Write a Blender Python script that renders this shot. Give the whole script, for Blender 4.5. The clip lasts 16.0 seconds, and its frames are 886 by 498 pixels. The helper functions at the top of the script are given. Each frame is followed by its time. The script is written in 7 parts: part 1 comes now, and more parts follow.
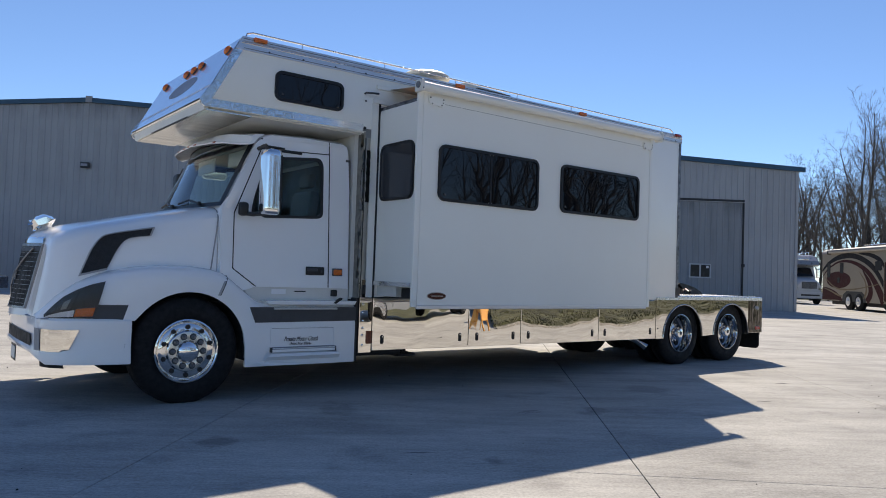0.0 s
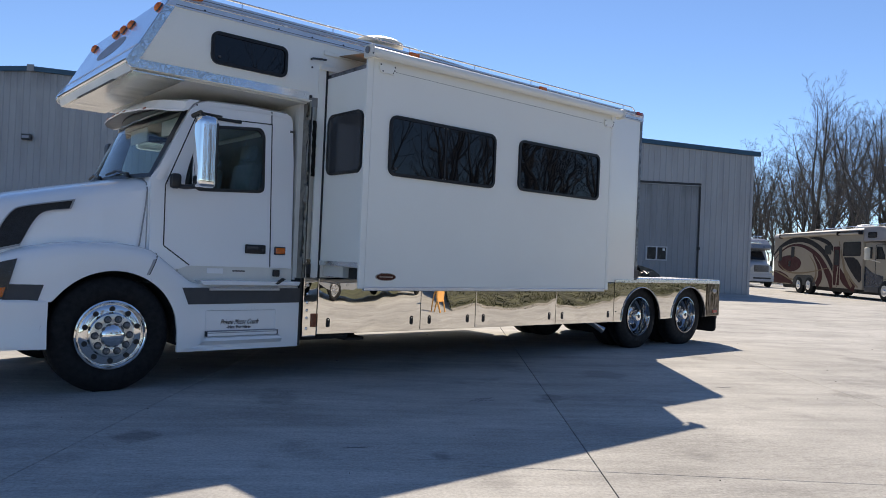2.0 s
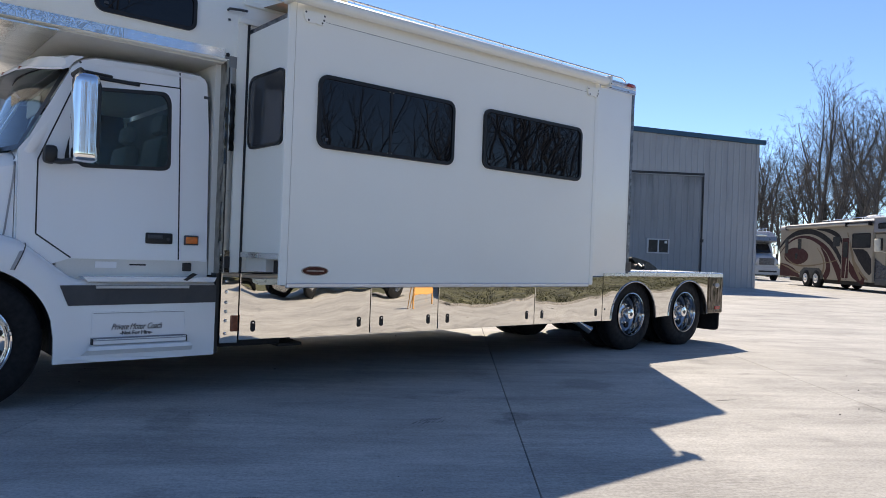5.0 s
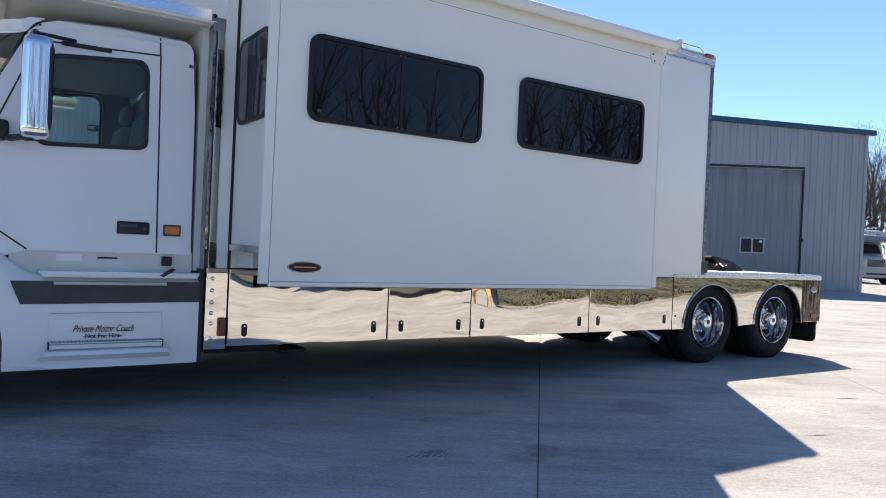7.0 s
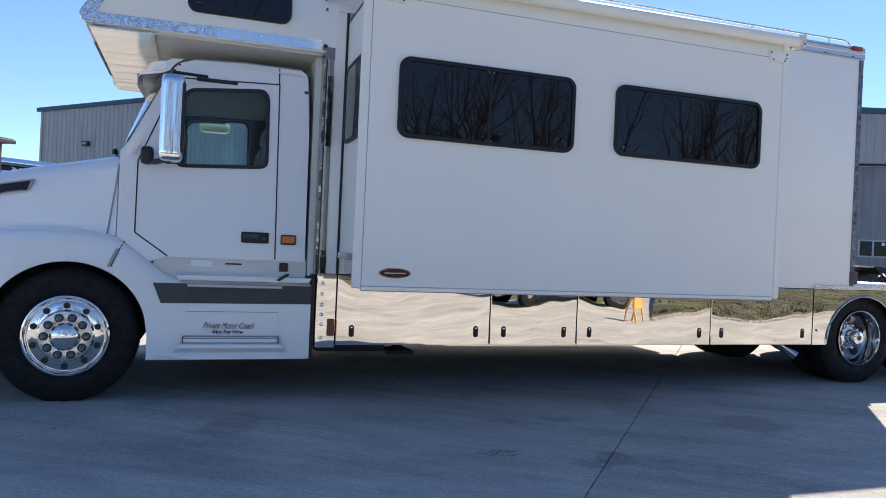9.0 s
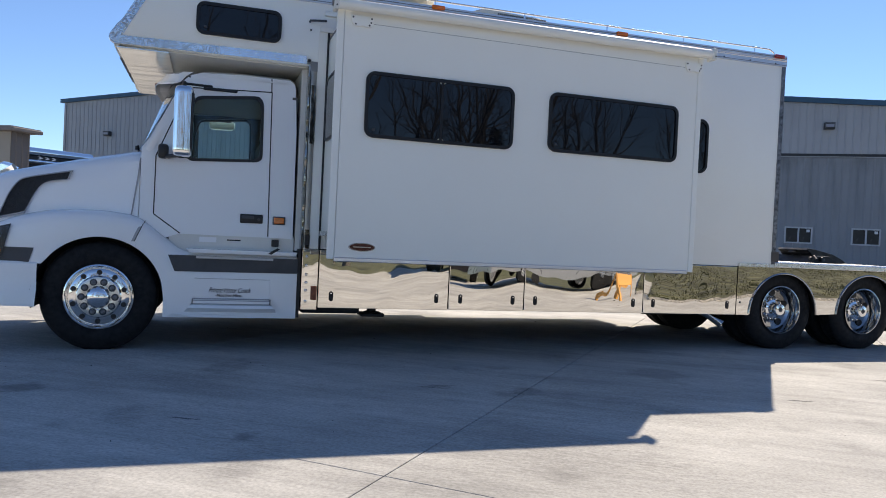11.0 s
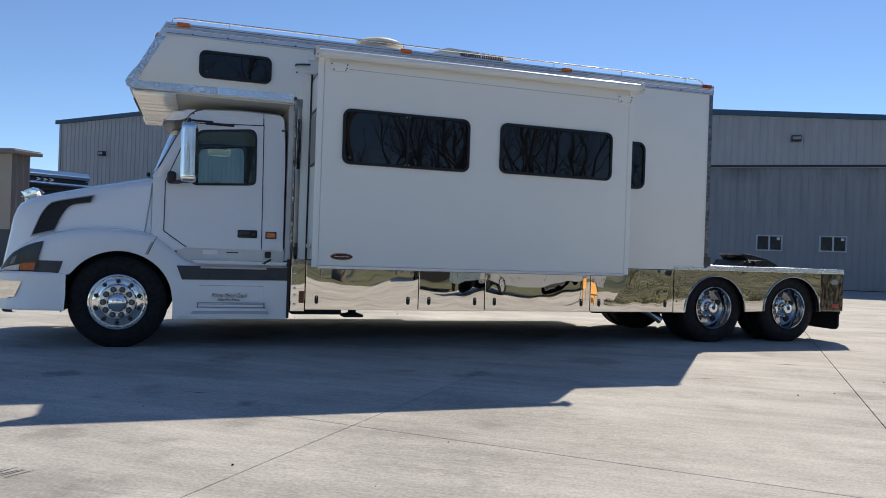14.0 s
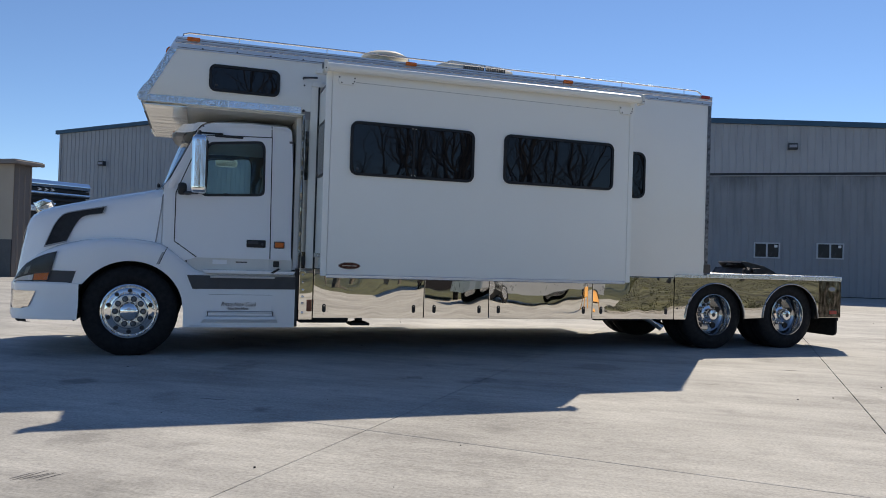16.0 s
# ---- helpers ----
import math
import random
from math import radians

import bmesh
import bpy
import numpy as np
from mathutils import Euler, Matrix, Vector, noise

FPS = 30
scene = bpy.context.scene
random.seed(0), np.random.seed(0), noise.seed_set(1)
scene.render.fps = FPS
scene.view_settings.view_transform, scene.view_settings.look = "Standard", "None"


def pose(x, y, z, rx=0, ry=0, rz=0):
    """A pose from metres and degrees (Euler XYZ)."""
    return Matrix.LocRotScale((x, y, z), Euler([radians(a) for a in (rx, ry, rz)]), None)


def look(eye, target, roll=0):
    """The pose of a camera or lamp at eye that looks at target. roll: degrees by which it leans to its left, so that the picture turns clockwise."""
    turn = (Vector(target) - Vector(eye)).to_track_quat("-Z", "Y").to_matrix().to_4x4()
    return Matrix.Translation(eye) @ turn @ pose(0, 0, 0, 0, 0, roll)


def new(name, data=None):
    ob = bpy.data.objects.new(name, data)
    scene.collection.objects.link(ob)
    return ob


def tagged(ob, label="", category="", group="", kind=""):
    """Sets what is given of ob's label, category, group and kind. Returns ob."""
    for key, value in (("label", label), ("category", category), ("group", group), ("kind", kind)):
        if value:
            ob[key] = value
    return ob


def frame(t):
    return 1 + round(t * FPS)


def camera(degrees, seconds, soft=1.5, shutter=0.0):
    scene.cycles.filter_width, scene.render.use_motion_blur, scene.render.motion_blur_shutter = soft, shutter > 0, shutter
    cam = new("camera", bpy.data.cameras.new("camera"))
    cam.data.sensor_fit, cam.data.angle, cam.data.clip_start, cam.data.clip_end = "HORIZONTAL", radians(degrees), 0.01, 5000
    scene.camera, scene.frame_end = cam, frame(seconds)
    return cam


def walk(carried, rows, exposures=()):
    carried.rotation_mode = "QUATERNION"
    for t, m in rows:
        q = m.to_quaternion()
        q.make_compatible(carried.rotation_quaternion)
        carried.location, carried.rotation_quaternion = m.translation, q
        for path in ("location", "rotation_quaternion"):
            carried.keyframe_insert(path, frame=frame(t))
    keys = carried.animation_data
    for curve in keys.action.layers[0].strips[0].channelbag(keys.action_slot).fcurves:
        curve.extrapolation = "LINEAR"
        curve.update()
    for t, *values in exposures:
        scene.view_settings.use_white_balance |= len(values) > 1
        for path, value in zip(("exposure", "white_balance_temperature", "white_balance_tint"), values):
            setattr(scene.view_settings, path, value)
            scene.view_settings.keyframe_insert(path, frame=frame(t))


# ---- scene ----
cam = camera(62.6, 16.0, soft=0.95)
EXPOSURE = [(0, 0.80, 7350, 12.5), (2, 0.86, 7400, 13), (3.5, 0.93, 7400, 13), (4.7, 1.05, 7400, 13.5), (7, 1.29, 7300, 14), (7.5, 1.33, 7300, 14), (8, 1.38, 7250, 14), (11, 1.01, 7350, 13), (13, 0.82, 7350, 11.5), (14.5, 0.68, 7350, 11), (16, 0.65, 7350, 11)]
PATH = [
    (0, (-0.018, 0.012, 1.318), (1.189, 1.605, 1.386), 2.0),
    (0.5, (-0.002, 0.022, 1.318), (1.22, 1.604, 1.381), 2.1),
    (1, (0.062, 0.03, 1.304), (1.307, 1.594, 1.354), 2.3),
    (1.5, (0.179, 0.146, 1.293), (1.452, 1.688, 1.326), 2.5),
    (2, (0.327, 0.308, 1.315), (1.623, 1.832, 1.334), 2.5),
    (2.5, (0.471, 0.386, 1.32), (1.774, 1.903, 1.337), 2.3),
    (3, (0.689, 0.467, 1.319), (1.991, 1.985, 1.337), 2.1),
    (3.5, (0.865, 0.588, 1.305), (2.163, 2.11, 1.325), 1.9),
    (4, (1.016, 0.769, 1.315), (2.315, 2.29, 1.334), 1.9),
    (4.5, (1.257, 0.86, 1.293), (2.552, 2.384, 1.304), 2.0),
    (7, (2.609, 1.459, 1.273), (3.707, 3.13, 1.264), 2.6),
    (7.5, (2.798, 1.569, 1.325), (3.763, 3.322, 1.319), 2.4),
    (8, (2.949, 1.474, 1.315), (3.767, 3.299, 1.33), 2.4),
    (10.5, (3.208, -0.1, 1.231), (3.815, 1.805, 1.204), 2.7),
    (11, (3.227, -0.409, 1.216), (3.84, 1.494, 1.182), 2.8),
    (11.5, (3.246, -0.707, 1.206), (3.872, 1.192, 1.174), 2.8),
    (12, (3.206, -0.92, 1.211), (3.839, 0.978, 1.197), 2.5),
    (12.5, (3.122, -1.164, 1.222), (3.76, 0.731, 1.228), 2.2),
    (13, (3.129, -1.373, 1.206), (3.765, 0.523, 1.225), 1.9),
    (13.5, (3.144, -1.579, 1.202), (3.778, 0.317, 1.214), 1.9),
    (14, (3.106, -1.668, 1.192), (3.739, 0.229, 1.195), 2.0),
    (14.5, (3.032, -1.73, 1.194), (3.665, 0.167, 1.188), 2.1),
    (15, (3.007, -1.77, 1.201), (3.641, 0.127, 1.199), 2.0),
    (15.5, (2.998, -1.78, 1.199), (3.634, 0.117, 1.21), 2.0),
    (16, (2.971, -1.791, 1.196), (3.609, 0.104, 1.222), 1.8),
]
walk(cam, [(t, look(eye, target, roll)) for t, eye, target, roll in PATH], EXPOSURE)

# ---------------------------------------------------------------- world and light
SUN = Vector((0.697, 0.784, 1.0)).normalized()
world = bpy.data.worlds.new("world")
scene.world = world
world.use_nodes = True
wn = world.node_tree
sky = wn.nodes.new("ShaderNodeTexSky")
sky.sky_type = "NISHITA"
sky.sun_disc = False
sky.sun_elevation = math.asin(SUN.z)
sky.sun_rotation = math.atan2(SUN.x, SUN.y)
sky.air_density, sky.dust_density, sky.ozone_density = 0.78, 0.0, 8.6
wn.links.new(sky.outputs[0], wn.nodes["Background"].inputs[0])
wn.nodes["Background"].inputs[1].default_value = 0.09
sun_data = bpy.data.lights.new("sun", "SUN")
sun_data.energy, sun_data.angle, sun_data.color = 3.15, radians(0.53), (1.0, 0.95, 0.86)
sun = new("sun", sun_data)
sun.matrix_world = look(SUN * 60, (0, 0, 0))

# ---------------------------------------------------------------- materials


def nodes(name):
    m = bpy.data.materials.new(name)
    m.use_nodes = True
    t = m.node_tree
    return m, t, t.nodes["Principled BSDF"]


def add(t, kind, **inputs):
    n = t.nodes.new(kind)
    for k, v in inputs.items():
        n.inputs[k.replace("_", " ")].default_value = v
    return n


def noise_tex(t, scale, detail=4.0, rough=0.55, coords="Object", stretch=(1, 1, 1), turn=0.0):
    c = t.nodes.new("ShaderNodeTexCoord")
    mp = t.nodes.new("ShaderNodeMapping")
    mp.inputs["Scale"].default_value = stretch
    mp.inputs["Rotation"].default_value = (0, 0, turn)
    n = add(t, "ShaderNodeTexNoise", Scale=scale, Detail=detail, Roughness=rough)
    t.links.new(c.outputs[coords], mp.inputs[0])
    t.links.new(mp.outputs[0], n.inputs["Vector"])
    return n.outputs["Fac"]


def ramp(t, fac, stops):
    r = t.nodes.new("ShaderNodeValToRGB")
    e = r.color_ramp.elements
    while len(e) < len(stops):
        e.new(0.5)
    for el, (p, c) in zip(e, stops):
        el.position, el.color = p, (*c, 1) if len(c) == 3 else c
    t.links.new(fac, r.inputs[0])
    return r.outputs[0]


def mix(t, a, b, fac, how="MIX"):
    m = t.nodes.new("ShaderNodeMix")
    m.data_type, m.blend_type = "RGBA", how
    for v, s in ((a, 6), (b, 7), (fac, 0)):
        if hasattr(v, "is_linked"):
            t.links.new(v, m.inputs[s])
        else:
            m.inputs[s].default_value = v if s == 0 else (*v, 1)
    return m.outputs[2]


def bump(t, bsdf, height, strength, distance):
    b = add(t, "ShaderNodeBump", Strength=strength, Distance=distance)
    t.links.new(height, b.inputs["Height"])
    t.links.new(b.outputs[0], bsdf.inputs["Normal"])


def plain(name, colour, rough=0.5, metal=0.0, coat=0.0, vary=0.12, scale=3.0, fine=60.0, dent=0.0, dentscale=6.0, spec=0.5, grain=(1, 1, 1)):
    """A surface with variation at two scales and, if wanted, a soft unevenness."""
    m, t, b = nodes(name)
    lo = tuple(c * (1 - vary) for c in colour)
    hi = tuple(min(1, c * (1 + vary * 0.5)) for c in colour)
    big = ramp(t, noise_tex(t, scale), [(0.3, lo), (0.7, hi)])
    small = ramp(t, noise_tex(t, fine, 3), [(0.25, (0.88,) * 3), (0.7, (1, 1, 1))])
    t.links.new(mix(t, big, small, min(1.0, vary * 4), "MULTIPLY"), b.inputs["Base Color"])
    rr = ramp(t, noise_tex(t, scale * 2.3), [(0.3, (rough * (1 - min(0.2, vary * 3)),) * 3), (0.7, (min(1, rough * (1 + min(0.25, vary * 3))),) * 3)])
    t.links.new(rr, b.inputs["Roughness"])
    b.inputs["Metallic"].default_value = metal
    b.inputs["Coat Weight"].default_value = coat
    b.inputs["Coat Roughness"].default_value = 0.06
    b.inputs["Specular IOR Level"].default_value = spec
    if dent:
        bump(t, b, noise_tex(t, dentscale, 0.4, stretch=grain), 1.0, dent)
    return m


WHITE = plain("white_coach_paint", (0.885, 0.88, 0.82), 0.34, coat=0.2, vary=0.025, scale=0.8)
CABWHITE = plain("white_cab_paint", (0.89, 0.895, 0.90), 0.24, coat=0.5, vary=0.015, scale=1.2)
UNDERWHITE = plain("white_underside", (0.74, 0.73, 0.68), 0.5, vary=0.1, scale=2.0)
CREAM = plain("cream_vinyl", (0.74, 0.69, 0.58), 0.55, vary=0.1, scale=4.0)
def thin_fabric(name, colour, glow):
    """Cloth that lets some daylight through."""
    m, t, b = nodes(name)
    t.links.new(ramp(t, noise_tex(t, 6.0), [(0.3, tuple(c * 0.85 for c in colour)), (0.7, colour)]), b.inputs["Base Color"])
    b.inputs["Roughness"].default_value = 0.8
    tr = t.nodes.new("ShaderNodeBsdfTranslucent")
    tr.inputs["Color"].default_value = (*glow, 1)
    mx = t.nodes.new("ShaderNodeMixShader")
    mx.inputs[0].default_value = 0.45
    t.links.new(b.outputs[0], mx.inputs[1])
    t.links.new(tr.outputs[0], mx.inputs[2])
    t.links.new(mx.outputs[0], t.nodes["Material Output"].inputs["Surface"])
    return m


AWNING = thin_fabric("awning_cloth", (0.74, 0.69, 0.58), (0.42, 0.27, 0.14))
STEEL = plain("polished_steel", (0.91, 0.865, 0.785), 0.012, metal=1.0, vary=0.04, scale=1.5, dent=0.011, dentscale=2.3, grain=(1, 1, 0.55))
REARSTEEL = plain("polished_fender_steel", (0.91, 0.865, 0.785), 0.012, metal=1.0, vary=0.04, scale=1.5, dent=0.004, dentscale=2.6, grain=(1, 1, 0.55))
HUBFACE = plain("machined_hub_face", (0.84, 0.80, 0.73), 0.3, metal=1.0, vary=0.08, scale=9.0)
RIMALU = plain("polished_rim_alloy", (0.46, 0.46, 0.46), 0.09, metal=1.0, vary=0.08, scale=8.0)
FRONTRIM = plain("machined_rim_alloy", (0.86, 0.85, 0.83), 0.06, metal=1.0, vary=0.06, scale=8.0)
GREASE = plain("greasy_black_steel", (0.006, 0.006, 0.007), 0.38, vary=0.3, scale=6, dent=0.02, dentscale=7, spec=0.35)
MOTTLED = plain("mottled_grey_steel", (0.22, 0.22, 0.235), 0.35, metal=0.7, vary=0.8, scale=22, fine=90)
SATIN = plain("satin_grey_steel", (0.24, 0.24, 0.245), 0.4, metal=0.6, vary=0.15, scale=4.0)
RIPPLE = plain("rippled_steel_edge", (0.36, 0.35, 0.33), 0.08, metal=1.0, vary=0.3, scale=12.0, dent=0.02, dentscale=9.0)
FOOTBROWN = plain("weathered_brown_block", (0.10, 0.085, 0.075), 0.8, vary=0.35, scale=9)
NOSESTEEL = plain("bright_nose_sheet", (0.82, 0.79, 0.72), 0.22, metal=1.0, vary=0.06, scale=3.0, dent=0.006, dentscale=4.0, grain=(0.25, 1.6, 1))
FRAMEBLACK = plain("black_window_frame", (0.009, 0.009, 0.011), 0.4, vary=0.2, scale=10, spec=0.4)
EDGEALU = plain("satin_roof_extrusion", (0.68, 0.69, 0.73), 0.36, metal=0.9, vary=0.05, scale=2.0, grain=(0.1, 1, 1))
DULL = plain("dull_stainless", (0.42, 0.41, 0.40), 0.3, metal=1.0, vary=0.25, scale=5.0, dent=0.004, dentscale=8.0)
ALU = plain("brushed_aluminium", (0.72, 0.73, 0.75), 0.26, metal=1.0, vary=0.04, scale=3.0)
WARPED = plain("warped_mirror_strip", (0.36, 0.345, 0.325), 0.34, metal=1.0, vary=0.12, scale=6.0, dent=0.001, dentscale=5.0)
OVAL = plain("oval_plate", (0.30, 0.31, 0.35), 0.55, metal=0.3, vary=0.06)
CAPALU = plain("satin_aluminium_cap", (0.78, 0.80, 0.84), 0.2, metal=1.0, vary=0.08, scale=2.0, dent=0.002, dentscale=3.0)
CHROME = plain("chrome", (0.88, 0.88, 0.88), 0.04, metal=1.0, vary=0.03, scale=8.0)
# Mirror steel whose dark, streaky reflections are put into its colour.
REFLECTSTEEL = plain("steel_with_dark_reflections", (0.15, 0.13, 0.112), 0.12, metal=1.0, vary=0.9, scale=11.0, fine=70, dent=0.012, dentscale=9.0, grain=(2.2, 1, 0.45))
BLACK = plain("black_plastic", (0.014, 0.014, 0.016), 0.45, vary=0.25, scale=10)
GREY = plain("charcoal_trim", (0.055, 0.058, 0.065), 0.5, vary=0.15, scale=6)
RUBBER = plain("tyre_rubber", (0.008, 0.0085, 0.01), 0.7, vary=0.1, scale=9, spec=0.3, dent=0.002, dentscale=40)
AMBER = plain("amber_lens", (0.80, 0.16, 0.012), 0.12, coat=0.5, vary=0.2, scale=40, dent=0.003, dentscale=90)
RED = plain("red_lens", (0.42, 0.03, 0.02), 0.15, coat=0.5, vary=0.2, scale=40)
RUSTRED = plain("rust_red_reflector", (0.30, 0.07, 0.03), 0.35, vary=0.3, scale=30)
UNDER = plain("chassis_black", (0.012, 0.012, 0.013), 0.7, vary=0.4, scale=5)
INTERIOR = plain("cab_interior", (0.10, 0.10, 0.10), 0.8, vary=0.2, scale=7)
HEADLINER = plain("pale_headliner", (0.46, 0.45, 0.42), 0.9, vary=0.08, scale=5)
SEATGREY = plain("seat_cloth", (0.13, 0.128, 0.125), 0.9, vary=0.15, scale=12)
BADGE = plain("badge_bronze", (0.085, 0.03, 0.025), 0.25, metal=0.7, vary=0.5, scale=35)
INK = plain("black_lettering", (0.015, 0.015, 0.018), 0.5, vary=0.1)


def tinted(name, colour=(0.006, 0.007, 0.009)):
    m, t, b = nodes(name)
    b.inputs["Base Color"].default_value = (*colour, 1)
    b.inputs["Roughness"].default_value = 0.015
    b.inputs["IOR"].default_value = 1.5
    b.inputs["Specular IOR Level"].default_value = 0.38
    bump(t, b, noise_tex(t, 1.6, 1), 1.0, 0.0035)
    return m


TINT = tinted("privacy_glass")
# Slide-out end pane: greyer, with the pale wall's reflection put into its colour.
REFLECTPANE = tinted("privacy_glass_pale_reflection", (0.045, 0.048, 0.055))


def swirled(name):
    m, t, b = nodes(name)
    c = t.nodes.new("ShaderNodeTexCoord")
    n = add(t, "ShaderNodeTexNoise", Scale=11.0, Detail=2.0, Distortion=3.2)
    t.links.new(c.outputs["Object"], n.inputs["Vector"])
    t.links.new(ramp(t, n.outputs["Fac"], [(0.30, (0.9, 0.9, 0.9)), (0.46, (0.42, 0.41, 0.39)), (0.52, (0.92, 0.92, 0.92)), (0.66, (0.62, 0.61, 0.60))]), b.inputs["Base Color"])
    b.inputs["Metallic"].default_value = 1.0
    b.inputs["Roughness"].default_value = 0.13
    bump(t, b, n.outputs["Fac"], 1.0, 0.0025)
    return m


STRIP = swirled("swirl_finished_steel")


def clear(name, tint):
    """A thin clear sheet: it lets light straight through and mirrors the rest."""
    m, t, b = nodes(name)
    t.nodes.remove(b)
    fres = add(t, "ShaderNodeFresnel", IOR=1.33)
    see = add(t, "ShaderNodeBsdfTransparent", Color=(*tint, 1))
    shine = add(t, "ShaderNodeBsdfGlossy", Color=(1, 1, 1, 1), Roughness=0.0)
    mx = t.nodes.new("ShaderNodeMixShader")
    t.links.new(fres.outputs[0], mx.inputs[0])
    t.links.new(see.outputs[0], mx.inputs[1])
    t.links.new(shine.outputs[0], mx.inputs[2])
    t.links.new(mx.outputs[0], t.nodes["Material Output"].inputs["Surface"])
    return m


GLASS = clear("cab_glass", (0.80, 0.90, 0.90))


def concrete(name):
    m, t, b = nodes(name)
    geo = t.nodes.new("ShaderNodeNewGeometry")
    mp = t.nodes.new("ShaderNodeMapping")
    mp.inputs["Rotation"].default_value = (0, 0, radians(33))
    t.links.new(geo.outputs["Position"], mp.inputs[0])

    def n(scale, detail, stretch=None):
        src = mp.outputs[0]
        if stretch:
            s = t.nodes.new("ShaderNodeVectorMath")
            s.operation = "MULTIPLY"
            s.inputs[1].default_value = stretch
            t.links.new(src, s.inputs[0])
            src = s.outputs[0]
        x = add(t, "ShaderNodeTexNoise", Scale=scale, Detail=detail, Roughness=0.6)
        t.links.new(src, x.inputs["Vector"])
        return x.outputs["Fac"]

    base = ramp(t, n(0.35, 5), [(0.3, (0.44, 0.431, 0.405)), (0.7, (0.54, 0.529, 0.498))])
    streak = ramp(t, n(1.6, 8, (0.45, 4.5, 1)), [(0.34, (0.80,) * 3), (0.62, (1.0,) * 3)])
    fine = ramp(t, n(24.0, 9, (0.5, 1.7, 1)), [(0.33, (0.70,) * 3), (0.64, (1.09,) * 3)])
    blotch = ramp(t, n(0.9, 8, (0.7, 1.5, 1)), [(0.36, (0.68, 0.68, 0.69)), (0.6, (1.06,) * 3)])
    patchy = ramp(t, n(0.55, 3), [(0.4, (0.3,) * 3), (0.65, (0.9,) * 3)])
    stain = ramp(t, n(1.6, 8), [(0.30, (0.55, 0.55, 0.56)), (0.44, (1, 1, 1))])
    speck = ramp(t, n(48, 6), [(0.33, (0.66,) * 3), (0.62, (1.08,) * 3)])
    info = t.nodes.new("ShaderNodeObjectInfo")
    tone = ramp(t, info.outputs["Random"], [(0.0, (0.95,) * 3), (1.0, (1.04,) * 3)])
    c = mix(t, base, streak, 0.8, "MULTIPLY")
    c = mix(t, c, stain, 0.55, "MULTIPLY")
    broom = mix(t, c, fine, 1.0, "MULTIPLY")
    c = mix(t, c, broom, patchy, "MIX")
    c = mix(t, c, blotch, 0.7, "MULTIPLY")
    c = mix(t, c, speck, 0.7, "MULTIPLY")
    c = mix(t, c, tone, 1.0, "MULTIPLY")
    # a few old drips, each a ragged round spot
    rough = n(7.0, 4)
    for x, y, r, dark in ((1.99, 5.4, 0.17, 0.62), (2.32, 3.26, 0.16, 0.72), (2.35, 2.25, 0.3, 0.8), (2.67, 2.14, 0.2, 0.8), (3.49, 3.94, 0.08, 0.6), (5.53, 4.86, 0.12, 0.72), (5.73, 4.91, 0.16, 0.7), (7.4, 5.6, 0.3, 0.78), (1.2, 3.2, 0.2, 0.75), (8.9, 3.4, 0.25, 0.8), (3.4, 6.1, 0.22, 0.75), (12.5, 4.6, 0.3, 0.82)):
        d = t.nodes.new("ShaderNodeVectorMath")
        d.operation = "DISTANCE"
        d.inputs[1].default_value = (x, y, 0)
        t.links.new(geo.outputs["Position"], d.inputs[0])
        s = t.nodes.new("ShaderNodeMath")
        s.operation = "MULTIPLY_ADD"
        s.inputs[1].default_value = 0.35
        t.links.new(rough, s.inputs[0])
        t.links.new(d.outputs["Value"], s.inputs[2])
        c = mix(t, c, ramp(t, s.outputs[0], [(r + 0.10, (dark,) * 3), (r + 0.2, (1, 1, 1))]), 1.0, "MULTIPLY")
    t.links.new(c, b.inputs["Base Color"])
    b.inputs["Roughness"].default_value = 0.82
    b.inputs["Specular IOR Level"].default_value = 0.35
    bump(t, b, n(45, 4, (0.3, 1, 1)), 0.25, 0.004)
    return m


CONCRETE = concrete("broom_finished_concrete")
JOINT = plain("joint_filler", (0.16, 0.155, 0.15), 0.9, vary=0.3, scale=8)
GRASS = plain("rough_grass", (0.095, 0.098, 0.045), 0.95, vary=0.6, scale=2.2, fine=18)
LAWN = plain("clumpy_lawn", (0.09, 0.09, 0.048), 0.95, vary=0.75, scale=1.6, fine=14, dent=0.25, dentscale=3.0)
GRAVEL = plain("gravel_fringe", (0.34, 0.32, 0.28), 0.95, vary=0.6, scale=9, fine=50, dent=0.1, dentscale=14)
BLADE = plain("grass_blades", (0.095, 0.10, 0.045), 0.9, vary=0.7, scale=1.2, fine=9)
METALWALL = plain("grey_metal_siding", (0.36, 0.366, 0.375), 0.5, vary=0.08, scale=0.25, fine=2.0)
METALDOOR = plain("grey_metal_door_skin", (0.26, 0.268, 0.28), 0.5, vary=0.08, scale=0.3, fine=2.5)
def weathered(m, dark, scale=0.9):
    """Adds upright rain streaks to a painted sheet."""
    t = m.node_tree
    b = t.nodes["Principled BSDF"]
    src = b.inputs["Base Color"].links[0].from_socket
    st = ramp(t, noise_tex(t, scale, 5.0, 0.6, stretch=(1, 1, 0.1)), [(0.32, (dark,) * 3), (0.52, (1, 1, 1))])
    t.links.new(mix(t, src, st, 1.0, "MULTIPLY"), b.inputs["Base Color"])


weathered(METALWALL, 0.84)
weathered(METALDOOR, 0.76, 1.3)


